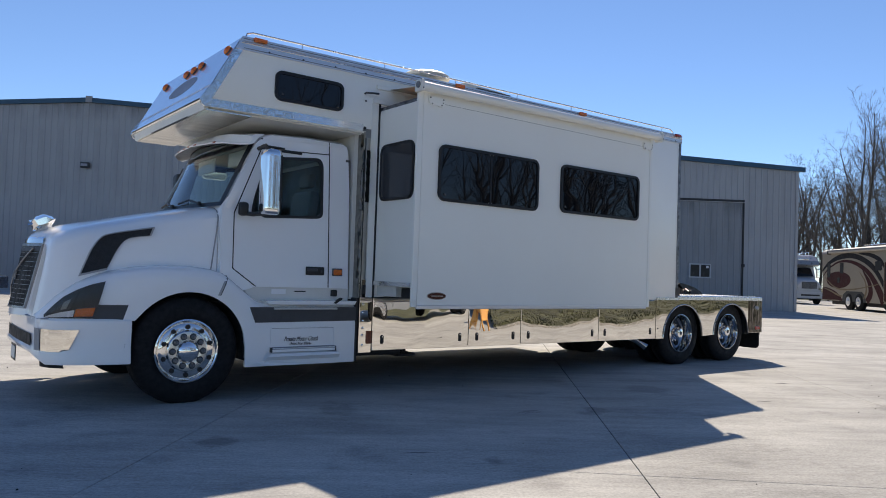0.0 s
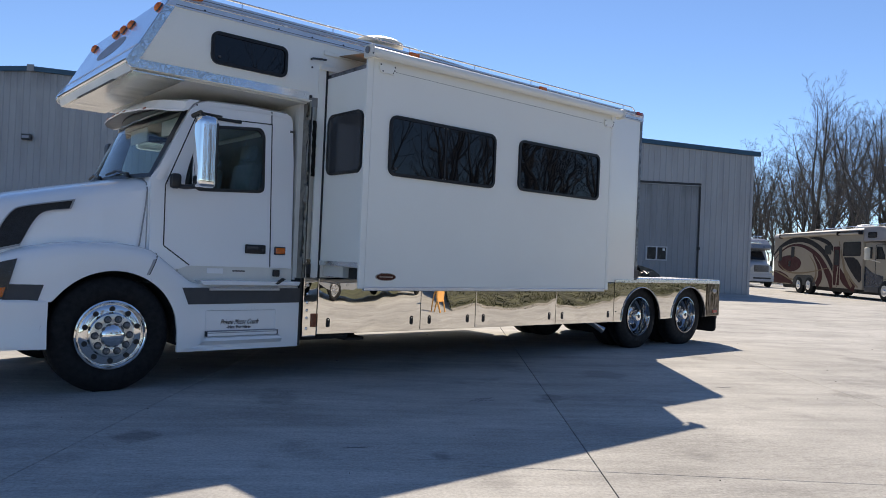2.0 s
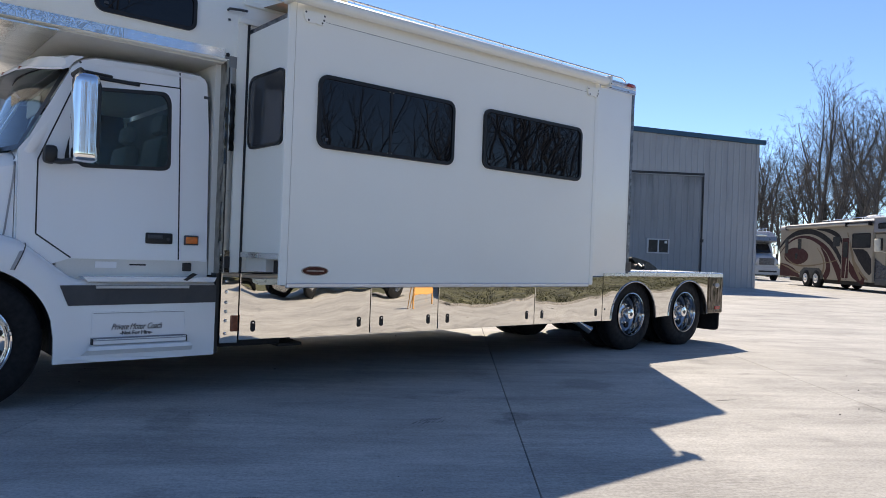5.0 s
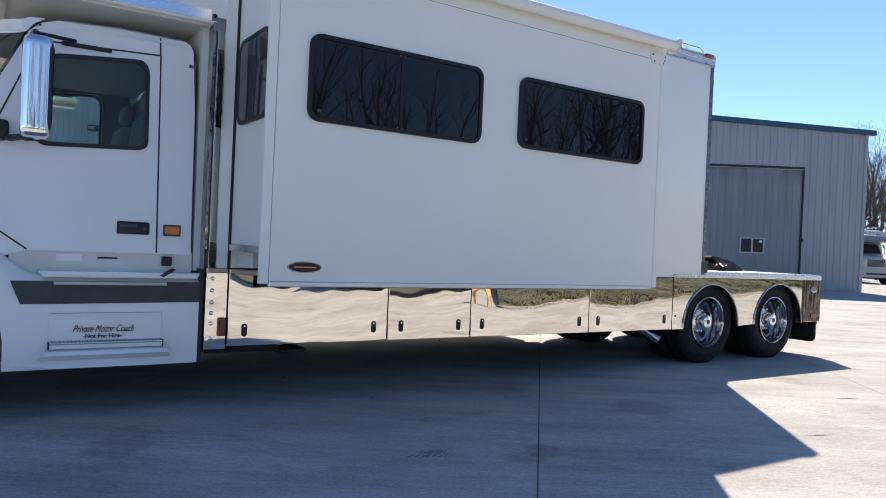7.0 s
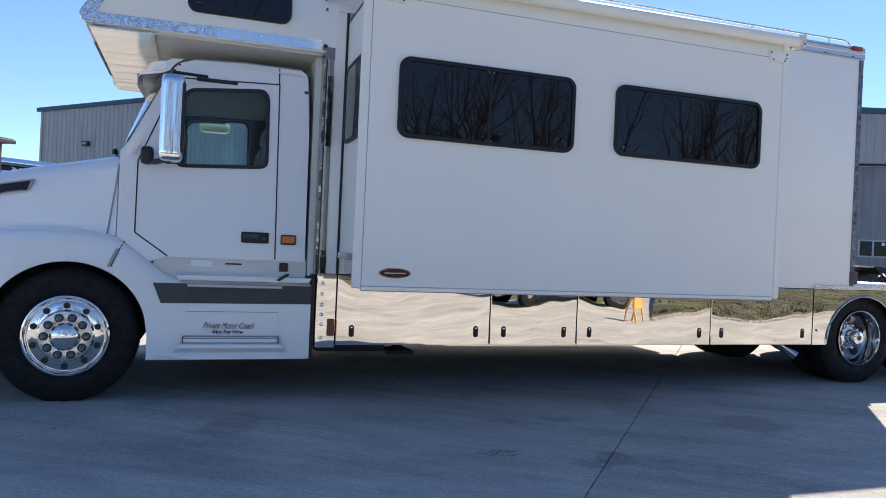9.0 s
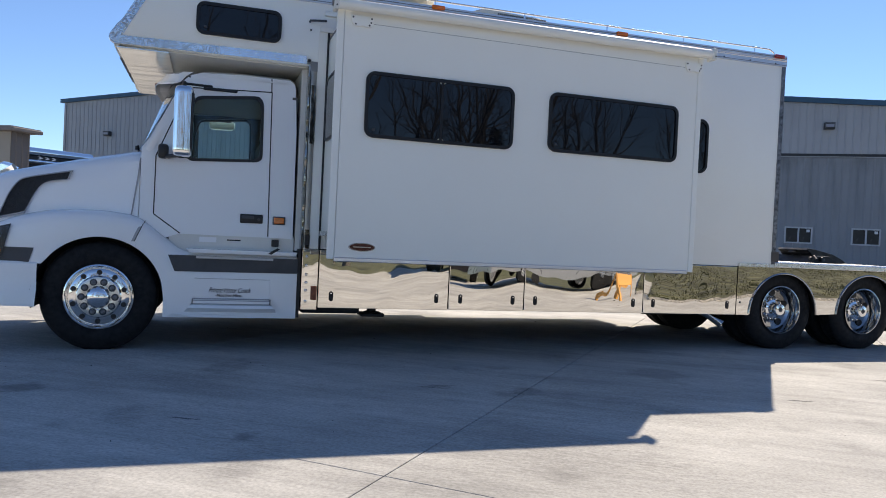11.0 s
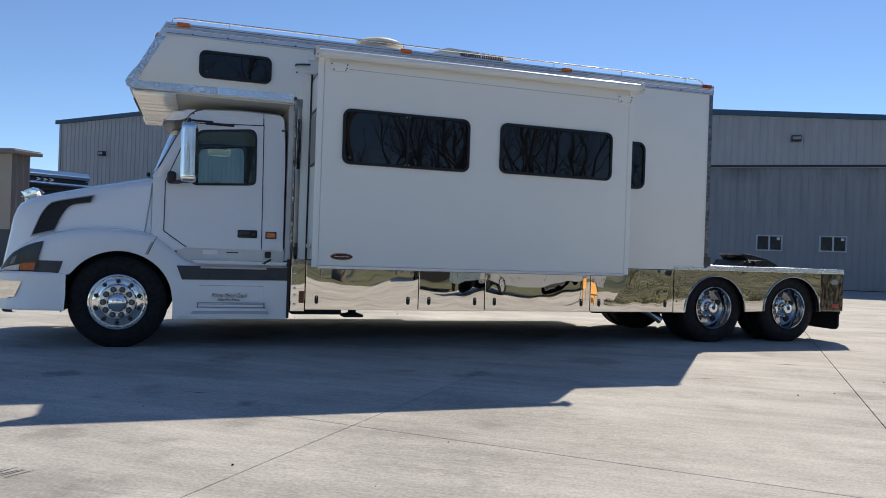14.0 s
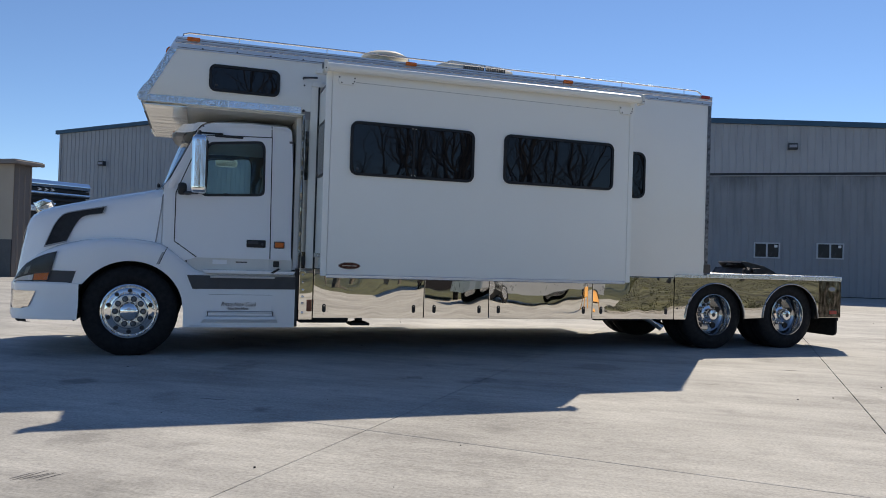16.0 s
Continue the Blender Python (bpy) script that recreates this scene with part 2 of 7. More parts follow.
def soot(m, low, high, dark):
    """Ragged dark run-off stains that hang from the top of a sheet."""
    t = m.node_tree
    b = t.nodes["Principled BSDF"]
    src = b.inputs["Base Color"].links[0].from_socket
    c = t.nodes.new("ShaderNodeTexCoord")
    sep = t.nodes.new("ShaderNodeSeparateXYZ")
    t.links.new(c.outputs["Object"], sep.inputs[0])
    h = t.nodes.new("ShaderNodeMapRange")
    h.inputs["From Min"].default_value, h.inputs["From Max"].default_value = low, high
    t.links.new(sep.outputs["Z"], h.inputs["Value"])
    k = t.nodes.new("ShaderNodeMath")
    k.operation = "MULTIPLY"
    t.links.new(h.outputs[0], k.inputs[0])
    geo = t.nodes.new("ShaderNodeNewGeometry")
    mp = t.nodes.new("ShaderNodeMapping")
    mp.inputs["Scale"].default_value = (1, 1, 0.3)
    n = add(t, "ShaderNodeTexNoise", Scale=0.7, Detail=6.0, Roughness=0.65)
    t.links.new(geo.outputs["Position"], mp.inputs[0])
    t.links.new(mp.outputs[0], n.inputs["Vector"])
    t.links.new(ramp(t, n.outputs["Fac"], [(0.42, (0, 0, 0)), (0.62, (1, 1, 1))]), k.inputs[1])
    t.links.new(mix(t, src, mix(t, src, (dark, dark, dark), 1.0, "MULTIPLY"), k.outputs[0]), b.inputs["Base Color"])


soot(METALDOOR, 1.9, 2.7, 0.5)
soot(METALWALL, 3.7, 4.7, 0.5)
FRAMEGREY = plain("grey_vinyl_frame", (0.52, 0.52, 0.53), 0.5, vary=0.08)
PANE = plain("dull_dark_pane", (0.02, 0.022, 0.026), 0.22, vary=0.3, scale=3, spec=0.3)
TEAL = plain("dark_teal_roof_trim", (0.018, 0.075, 0.13), 0.45, vary=0.15, scale=1.0)
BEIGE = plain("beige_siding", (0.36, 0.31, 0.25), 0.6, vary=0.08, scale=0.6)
# End and back walls: beige with shade in the colour; also the roof's brown.
BEIGEDARK = plain("shaded_beige_and_roof_brown", (0.17, 0.15, 0.14), 0.6, vary=0.1, scale=0.6)
VINYL = plain("white_vinyl_frame", (0.78, 0.78, 0.77), 0.4, vary=0.05)
BARK = plain("bark", (0.12, 0.105, 0.09), 0.95, vary=0.35, scale=6, fine=40)
TWIG = plain("twigs", (0.155, 0.135, 0.12), 0.95, vary=0.3, scale=2)
PINE = plain("evergreen_needles", (0.035, 0.055, 0.025), 0.9, vary=0.4, scale=2)
RVGREY = plain("pale_grey_coach_paint", (0.3, 0.295, 0.305), 0.5, spec=0.3, vary=0.06, scale=1.0)
RVPALE = plain("pale_awning_vinyl", (0.5, 0.46, 0.4), 0.7, vary=0.08, scale=1.0)
RVBEIGE = plain("beige_coach_paint", (0.37, 0.325, 0.26), 0.6, spec=0.2, vary=0.06, scale=1.0)
MAROON = plain("maroon_paint", (0.065, 0.018, 0.018), 0.6, spec=0.15, vary=0.1)
TAN = plain("tan_paint", (0.25, 0.19, 0.125), 0.6, spec=0.15, vary=0.1)
CHARCOAL = plain("charcoal_paint", (0.02, 0.018, 0.02), 0.6, spec=0.15, vary=0.1)
OTHERWHITE = plain("greyed_white_truck_paint", (0.48, 0.49, 0.5), 0.35, coat=0.3, vary=0.06, scale=2.0)
NAVY = plain("dark_blue_car_paint", (0.012, 0.02, 0.04), 0.25, coat=0.6, vary=0.1)
SILVER = plain("silver_car_paint", (0.32, 0.33, 0.34), 0.3, metal=0.5, coat=0.5, vary=0.05)
ORANGE = plain("orange_machine_paint", (0.66, 0.32, 0.08), 0.5, vary=0.15)

# ---------------------------------------------------------------- mesh tools
PLACE = {}


def part(name, bm, mat, parent=None, label="", smooth=False):
    """Links a bmesh, given in world coordinates, as one mesh object, under a parent if there is one."""
    co = np.array([v.co[:] for v in bm.verts])
    mid = Vector((co.min(0) + co.max(0)) / 2)
    if parent is None:
        mid.z = co[:, 2].min()
    bmesh.ops.translate(bm, verts=bm.verts[:], vec=-mid)
    bmesh.ops.recalc_face_normals(bm, faces=bm.faces[:])
    me = bpy.data.meshes.new(name)
    if smooth:
        for f in bm.faces:
            f.smooth = True
        for e in bm.edges:
            if len(e.link_faces) == 2 and e.calc_face_angle(0) > radians(38):
                e.smooth = False
    bm.to_mesh(me)
    bm.free()
    me.materials.append(mat)
    ob = new(name, me)
    PLACE[ob] = mid
    if parent:
        ob.parent = parent
        ob.location = mid - PLACE[parent]
    else:
        ob.location = mid
    if label:
        ob["label"] = label
    return ob


def thing(name, at, label, category, group="", kind=""):
    ob = new(name)
    ob.empty_display_size = 0.3
    ob.location = at
    PLACE[ob] = Vector(at)
    return tagged(ob, label, category, group, kind)


def box(x0, x1, y0, y1, z0, z1, bevel=0.0, seg=2, bm=None):
    b = bmesh.new()
    vs = bmesh.ops.create_cube(b, size=1)["verts"]
    bmesh.ops.scale(b, vec=(x1 - x0, y1 - y0, z1 - z0), verts=vs)
    bmesh.ops.translate(b, vec=((x0 + x1) / 2, (y0 + y1) / 2, (z0 + z1) / 2), verts=vs)
    if bevel:
        bmesh.ops.bevel(b, geom=b.edges[:], offset=bevel, segments=seg, affect="EDGES", profile=0.5)
    return b if bm is None else join(bm, b)


def join(bm, other):
    me = bpy.data.meshes.new("tmp")
    other.to_mesh(me)
    other.free()
    bm.from_mesh(me)
    bpy.data.meshes.remove(me)
    return bm


def moved(bm, m):
    bmesh.ops.transform(bm, matrix=m, verts=bm.verts[:])
    return bm


def rounded(u0, u1, v0, v1, r, n=6):
    """A rounded rectangle as a list of points."""
    pts = []
    for cu, cv, a in ((u1 - r, v1 - r, 0), (u0 + r, v1 - r, 90), (u0 + r, v0 + r, 180), (u1 - r, v0 + r, 270)):
        for i in range(n + 1):
            w = radians(a + 90 * i / n)
            pts.append((cu + r * math.cos(w), cv + r * math.sin(w)))
    return pts


AXES = {"y": lambda u, v, d: (u, d, v), "x": lambda u, v, d: (d, u, v), "z": lambda u, v, d: (u, v, d)}


def prism(pts, d0, d1, axis="y", bevel=0.0, seg=2):
    """A polygon in a plane across the axis, drawn out from d0 to d1."""
    f = AXES[axis]
    b = bmesh.new()
    lo = [b.verts.new(f(u, v, d0)) for u, v in pts]
    hi = [b.verts.new(f(u, v, d1)) for u, v in pts]
    n = len(pts)
    b.faces.new(lo)
    b.faces.new(hi[::-1])
    for i in range(n):
        b.faces.new((lo[i], lo[(i + 1) % n], hi[(i + 1) % n], hi[i]))
    bmesh.ops.recalc_face_normals(b, faces=b.faces[:])
    if bevel:
        es = [e for e in b.edges if len({v in lo for v in e.verts}) == 1]
        bmesh.ops.bevel(b, geom=es, offset=bevel, segments=seg, affect="EDGES", profile=0.5)
    return b


def holed(outer, holes, d0, d1, axis="y"):
    """A plate with openings through it."""
    f = AXES[axis]
    b = bmesh.new()
    edges = []
    for loop in (outer, *holes):
        vs = [b.verts.new(f(u, v, d0)) for u, v in loop]
        edges += [b.edges.new((vs[i], vs[(i + 1) % len(vs)])) for i in range(len(vs))]
    bmesh.ops.triangle_fill(b, use_beauty=True, use_dissolve=False, edges=edges)
    g = bmesh.ops.extrude_face_region(b, geom=b.faces[:])
    vec = Vector(f(0, 0, d1)) - Vector(f(0, 0, d0))
    bmesh.ops.translate(b, vec=vec, verts=[v for v in g["geom"] if isinstance(v, bmesh.types.BMVert)])
    bmesh.ops.recalc_face_normals(b, faces=b.faces[:])
    return b


def ring(outer, inner, d0, d1, axis="y"):
    """A frame between two loops with as many points each."""
    f = AXES[axis]
    b = bmesh.new()
    loops = [[b.verts.new(f(u, v, d)) for u, v in p] for p, d in ((outer, d0), (outer, d1), (inner, d1), (inner, d0))]
    n = len(outer)
    for a in range(4):
        p, q = loops[a], loops[(a + 1) % 4]
        for i in range(n):
            b.faces.new((p[i], p[(i + 1) % n], q[(i + 1) % n], q[i]))
    return b


def lathe(profile, centre, axis="y", n=40, closed=True):
    """Profile of (distance along the axis, radius), turned round the axis through centre."""
    b = bmesh.new()
    rows = []
    for d, r in profile:
        row = []
        for i in range(n):
            a = 2 * math.pi * i / n
            p = {"y": (r * math.cos(a), d, r * math.sin(a)), "x": (d, r * math.cos(a), r * math.sin(a)), "z": (r * math.cos(a), r * math.sin(a), d)}[axis]
            row.append(b.verts.new(Vector(p) + Vector(centre)))
        rows.append(row)
    for p, q in zip(rows, rows[1:]):
        for i in range(n):
            b.faces.new((p[i], p[(i + 1) % n], q[(i + 1) % n], q[i]))
    for row in () if closed is None else (rows[0], rows[-1]) if closed else (rows[-1],):
        b.faces.new(row)
    return b


def tube(pts, r, n=8, bm=None):
    b = bm or bmesh.new()
    pts = [Vector(p) for p in pts]
    rows = []
    for i, p in enumerate(pts):
        d = (pts[min(i + 1, len(pts) - 1)] - pts[max(i - 1, 0)]).normalized()
        u = d.orthogonal().normalized() if abs(d.z) > 0.9 else d.cross(Vector((0, 0, 1))).normalized()
        w = d.cross(u)
        rr = r[i] if isinstance(r, (list, tuple)) else r
        rows.append([b.verts.new(p + rr * (math.cos(2 * math.pi * k / n) * u + math.sin(2 * math.pi * k / n) * w)) for k in range(n)])
    for p, q in zip(rows, rows[1:]):
        for i in range(n):
            b.faces.new((p[i], p[(i + 1) % n], q[(i + 1) % n], q[i]))
    b.faces.new(rows[0][::-1])
    b.faces.new(rows[-1])
    return b


def loft(sections, closed=False, caps=False, bm=None):
    """Skins rows of points, each row as long as the others."""
    b = bm or bmesh.new()
    rows = [[b.verts.new(p) for p in s] for s in sections]
    n = len(rows[0])
    for p, q in zip(rows, rows[1:]):
        for i in range(n if closed else n - 1):
            b.faces.new((p[i], p[(i + 1) % n], q[(i + 1) % n], q[i]))
    if caps:
        b.faces.new(rows[0][::-1])
        b.faces.new(rows[-1])
    return b


def lerp(table, x):
    """A value between the rows of a table of (x, value)."""
    return float(np.interp(x, [r[0] for r in table], [r[1] for r in table]))


def lettering(name, words, size, m, mat, parent, label="", shear=0.0, bold=0.0):
    c = bpy.data.curves.new(name, "FONT")
    c.body, c.size, c.shear, c.offset, c.extrude = words, size, shear, bold, 0.0015
    c.align_x, c.align_y = "CENTER", "CENTER"
    c.materials.append(mat)
    ob = new(name, c)
    ob.parent = parent
    ob.matrix_basis = Matrix.Translation(-PLACE[parent]) @ m
    if label:
        ob["label"] = label
    return ob

# ---------------------------------------------------------------- the truck motorhome
CY = 8.24            # its middle line
SIDE = 6.98          # the coach's near side
FAR = 2 * CY - SIDE
SLIDE = 6.14         # the slide-out's face
truck = thing("motorhome", (6.6, CY, 0), "white truck-cab motorhome with open slide-out and polished steel skirts", "motorhome")


def mirror(p):
    return (p[0], 2 * CY - p[1], p[2])


# --- coach box
side = [(4.12, 1.03), (4.12, 2.85), (2.36, 2.85), (2.305, 2.91), (2.67, 3.60), (9.95, 3.64), (9.95, 1.03)]
coach = part("coach_body", prism(side, SIDE, FAR, bevel=0.012), WHITE, truck, "white laminated coach box with cab overhang", True)
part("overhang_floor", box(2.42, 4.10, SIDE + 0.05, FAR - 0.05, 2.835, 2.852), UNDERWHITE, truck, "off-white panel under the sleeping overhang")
# the sloped front cap and its trim
n_cap = Vector((-(3.60 - 2.93), 0, 2.67 - 2.305)).normalized()


def on_cap(s, y, lift=0.0):
    return Vector((2.312 + (2.668 - 2.312) * s, y, 2.925 + (3.595 - 2.925) * s)) + n_cap * lift


def cap_plate(s0, s1, y0, y1, l0, l1):
    return loft([[on_cap(s, y, l) for s, y in ((s0, y0), (s1, y0), (s1, y1), (s0, y1))] for l in (l0, l1)], True, True)


front_cap = part("front_cap", cap_plate(0.01, 0.985, SIDE + 0.015, FAR - 0.015, 0.002, 0.012), CAPALU, truck, "satin aluminium front cap")
part("nose_sheet", box(2.345, 2.80, SIDE + 0.012, FAR - 0.012, 2.822, 2.834), NOSESTEEL, truck, "bright steel sheet under the overhang's nose")
for y in (SIDE, FAR):
    part("nose_corner", prism([(2.41, 3.115), (2.34, 3.03), (2.295, 2.96), (2.278, 2.93), (2.277, 2.90), (2.288, 2.87), (2.32, 2.85), (2.375, 2.85), (2.385, 2.93), (2.44, 3.06)], y - 0.013, y + 0.013, bevel=0.004), STRIP, truck, "rounded bright corner plate")
for k in range(26):
    part("rivet", box(2.318, 2.34, CY - 0.75 + k * 0.05, CY - 0.728 + k * 0.05, 2.822, 2.83), GREY, truck)
part("cap_lip", prism([(2.31, 2.92), (2.325, 2.826), (2.365, 2.826), (2.365, 2.92)], SIDE + 0.016, FAR - 0.016), UNDERWHITE, truck, "white lip under the front cap")
part("cap_bead", tube([on_cap(0.0, SIDE + 0.01, 0.012), on_cap(0.0, FAR - 0.01, 0.012)], 0.02), CHROME, truck)
part("cap_seam", cap_plate(0.215, 0.222, SIDE + 0.05, FAR - 0.05, 0.012, 0.015), ALU, front_cap)
for k in range(48):
    y = SIDE + 0.08 + k * (2 * (CY - SIDE) - 0.16) / 47
    part("rivet", lathe([(0, 0.007), (0.004, 0.006), (0.006, 0.002)], on_cap(0.19, y, 0.013), "z", 6), ALU, front_cap)
emblem = bmesh.new()
for k in range(28):
    a = 2 * math.pi * k / 28
    emblem.verts.new(on_cap(0.52 + 0.15 * math.sin(a), CY - 0.02 + 0.46 * math.cos(a), 0.014))
emblem.faces.new(emblem.verts[:])
part("cap_oval", emblem, OVAL, front_cap, "brushed oval plate on the cap")
for y in (FAR - 0.29, CY + 0.18, CY - 0.07, CY - 0.32, SIDE + 0.17):
    c = on_cap(0.825, y, 0.012)
    lamp = part("clearance_lamp", moved(lathe([(0, 0.05), (0.008, 0.05), (0.010, 0.045)], (0, 0, 0), "z", 20), Matrix.Translation(c) @ n_cap.to_track_quat("Z", "Y").to_matrix().to_4x4()), GREY, truck)
    part("amber_lens", moved(lathe([(0.009, 0.049), (0.02, 0.048), (0.036, 0.036), (0.043, 0.012)], (0, 0, 0), "z", 20), Matrix.Translation(c) @ n_cap.to_track_quat("Z", "Y").to_matrix().to_4x4()), AMBER, lamp, "round amber lens", True)
# patterned steel trims round the overhang
for y0, y1 in ((SIDE - 0.006, SIDE + 0.002), (FAR - 0.002, FAR + 0.006)):
    part("edge_trim", prism([(2.30, 2.925), (2.385, 2.925), (2.745, 3.60), (2.665, 3.60)], y0, y1), STRIP, truck, "swirl-finished steel corner trim")
    part("edge_trim", prism([(2.30, 2.925), (2.32, 2.855), (3.25, 2.862), (3.25, 2.941), (2.385, 2.935)], y0 - 0.001, y1), STRIP, truck, "swirl-finished steel corner trim")
    lt = part("edge_trim", prism([(3.252, 2.862), (4.085, 2.868), (4.085, 2.946), (3.252, 2.941)], y0 - 0.003, y1), CAPALU, truck, "bright riveted steel edge trim")
    for k in range(9):
        part("rivet", lathe([(0, 0.008), (-0.005, 0.006)], (3.32 + k * 0.09, y0 - 0.003, 2.915), "y", 8), CHROME, lt)
part("trim_end", lathe([(0, 0.018), (-0.008, 0.016), (-0.012, 0.009)], (4.112, SIDE - 0.002, 2.905), "y", 16), BLACK, truck, "dark rounded trim end", True)
part("arch_trim", prism([(4.09, 2.90), (4.09, 2.868), (4.128, 2.868), (4.128, 2.80), (4.20, 2.80), (4.20, 2.90)], SIDE - 0.0035, SIDE + 0.02), SATIN, truck, "brushed steel arch corner")
rw = random.Random(4)
rows = []
for k in range(46):
    z = 1.02 + 1.78 * k / 45
    o, dd = rw.uniform(-0.0012, 0.0012), rw.uniform(-0.001, 0.001)
    rows.append([(4.126, SIDE + 0.01, z), (4.130, SIDE - 0.006, z), (4.140 + o, SIDE - 0.013 + dd, z), (4.160 + o, SIDE - 0.016 + dd, z), (4.180 + o, SIDE - 0.012 + dd, z), (4.190, SIDE - 0.005, z), (4.194, SIDE + 0.01, z)])
part("arch_trim", loft(rows), WARPED, truck, "warped mirror-steel upright trim", True)
part("arch_bead", tube([(4.13, SIDE - 0.008, 1.03 + k * 0.0707) if k % 2 else (4.133, SIDE - 0.008, 1.03 + k * 0.0707) for k in range(26)], 0.006, 6), BLACK, truck)
part("arch_edge", box(4.108, 4.128, SIDE - 0.006, SIDE + 0.12, 1.02, 2.86), RIPPLE, truck, "rippled mirror-steel edge")
for z0, z1 in ((2.08, 2.66), (1.03, 1.22)):
    wavy = [(4.143 + 0.003 * math.sin(k * 1.9), z0 + (z1 - z0) * k / 16) for k in range(17)]
    wavy += [(4.184 + 0.003 * math.sin(k * 2.3), z0 + (z1 - z0) * k / 16) for k in range(16, -1, -1)]
    part("hinge_plate", prism(wavy[::-1], SIDE - 0.026, SIDE - 0.012), REFLECTSTEEL, truck, "wavy-edged mirror hinge plate, coloured for dark reflections")
part("gap_panel", box(4.06, 4.12, SIDE + 0.12, FAR - 0.12, 1.0, 2.85), UNDERWHITE, truck)
part("grommet_block", box(4.14, 4.19, SIDE - 0.03, SIDE, 1.06, 1.17, 0.006, 1), BLACK, truck)
# roof edge, rails and lamps
for y in (SIDE, FAR):
    s = -1 if y == SIDE else 1
    part("roof_edge", prism([(2.665, 3.475), (2.60, 3.475), (2.67, 3.612), (9.965, 3.655), (9.965, 3.525)][::1], y + s * 0.016, y - s * 0.01), EDGEALU, truck, "brushed aluminium roof edge")
    for dz, r_ in ((-0.052, 0.004), (0.018, 0.006), (0.042, 0.004)):
        part("edge_groove", tube([(2.68, y + s * 0.0165, 3.545 + dz), (9.96, y + s * 0.0165, 3.592 + dz)], r_, 5), SATIN if r_ < 0.005 else EDGEALU, truck)
    part("roof_edge_bead", tube([(2.66, y + s * 0.016, 3.545), (9.96, y + s * 0.016, 3.592)], 0.007, 6), ALU, truck)
    for k in range(19):
        x = 2.95 + k * 0.38
        part("screw", lathe([(0, 0.011), (s * 0.006, 0.009)], (x, y + s * 0.016, 3.50 + (x - 2.7) * 0.0066), "y", 8), GREY, truck)
part("roof_rail", tube([(2.72, SIDE + 0.06, 3.62), (2.74, SIDE + 0.06, 3.665), (2.80, SIDE + 0.06, 3.685), (9.75, SIDE + 0.06, 3.735), (9.82, SIDE + 0.06, 3.70), (9.83, SIDE + 0.06, 3.655)], 0.010, 8), ALU, truck, "thin chrome roof rail", True)
for k in range(7):
    x = 3.35 + k * 1.03
    part("rail_post", tube([(x, SIDE + 0.06, 3.61), (x, SIDE + 0.06, 3.688 + (x - 2.8) * 0.0072)], 0.008, 6), CHROME, truck)
for x, mat, lab in ((2.85, AMBER, "amber side marker"), (5.42, AMBER, "amber side marker"), (7.62, AMBER, "amber side marker"), (9.84, RED, "red rear side marker")):
    z = 3.595 + (x - 2.67) * 0.006
    part("marker_lamp", box(x - 0.07, x + 0.07, SIDE - 0.04, SIDE - 0.012, z - 0.022, z + 0.022, 0.008), mat, truck, lab, True)
part("roof_vent_dome", lathe([(0, 0.16), (0.05, 0.17), (0.055, 0.30), (0.085, 0.30), (0.12, 0.24), (0.14, 0.12), (0.145, 0.02)], (5.17, 7.34, 3.665), "z", 36), CREAM, truck, "round cream satellite dome", True)
part("dome_foot", lathe([(0, 0.1), (0.1, 0.08)], (5.17, 7.34, 3.62), "z", 14), CREAM, truck)
ac = part("roof_air_conditioner", loft([[(6.03, 7.9, 3.64), (7.25, 7.9, 3.64), (7.25, 8.7, 3.64), (6.03, 8.7, 3.64)], [(6.06, 7.92, 3.91), (7.22, 7.92, 3.93), (7.22, 8.67, 3.93), (6.06, 8.67, 3.91)], [(6.30, 7.99, 4.02), (7.05, 7.99, 4.00), (7.05, 8.6, 4.00), (6.30, 8.6, 4.02)]], True, True), CREAM, truck, "cream rooftop air conditioner")
for k in range(24):
    part("louvre", box(6.46 + k * 0.027, 6.474 + k * 0.027, 7.895, 7.916, 3.85, 3.96), GREY, ac)
part("rear_corner_trim", box(9.905, 9.962, SIDE - 0.006, SIDE + 0.03, 1.05, 3.55), MOTTLED, truck, "mottled dark steel corner trim")
part("rear_corner_foot", box(9.90, 10.02, SIDE - 0.008, SIDE + 0.05, 1.10, 1.23, 0.008, 1), FOOTBROWN, truck)


def coach_window(x0, x1, z0, z1, y, parent, r=0.085, panes=1, label="dark privacy glass window in a black frame", depth=0.022):
    w = part("window", ring(rounded(x0, x1, z0, z1, r), rounded(x0 + 0.03, x1 - 0.03, z0 + 0.03, z1 - 0.03, r - 0.028), y - depth, y + 0.004), FRAMEBLACK, parent, label, True)
    step = (x1 - x0 - 0.048) / panes
    for k in range(panes):
        a = x0 + 0.024 + k * step
        part("pane", prism(rounded(a + 0.002, a + step - 0.002, z0 + 0.024, z1 - 0.024, 0.06), y - 0.008 - 0.003 * k, y + 0.003), TINT, w)
        if k:
            part("mullion", box(a - 0.012, a + 0.012, y - 0.0125, y, z0 + 0.03, z1 - 0.03), FRAMEBLACK, w)
    part("latch", box(x0 + 0.07, x0 + 0.10, y - 0.02, y - 0.01, z0 + 0.06, z0 + 0.085, 0.004, 1), GREY, w)
    return w


coach_window(3.03, 3.825, 3.035, 3.345, SIDE, truck, 0.075)
coach_window(8.2, 8.87, 2.12, 2.765, SIDE, truck, 0.11)

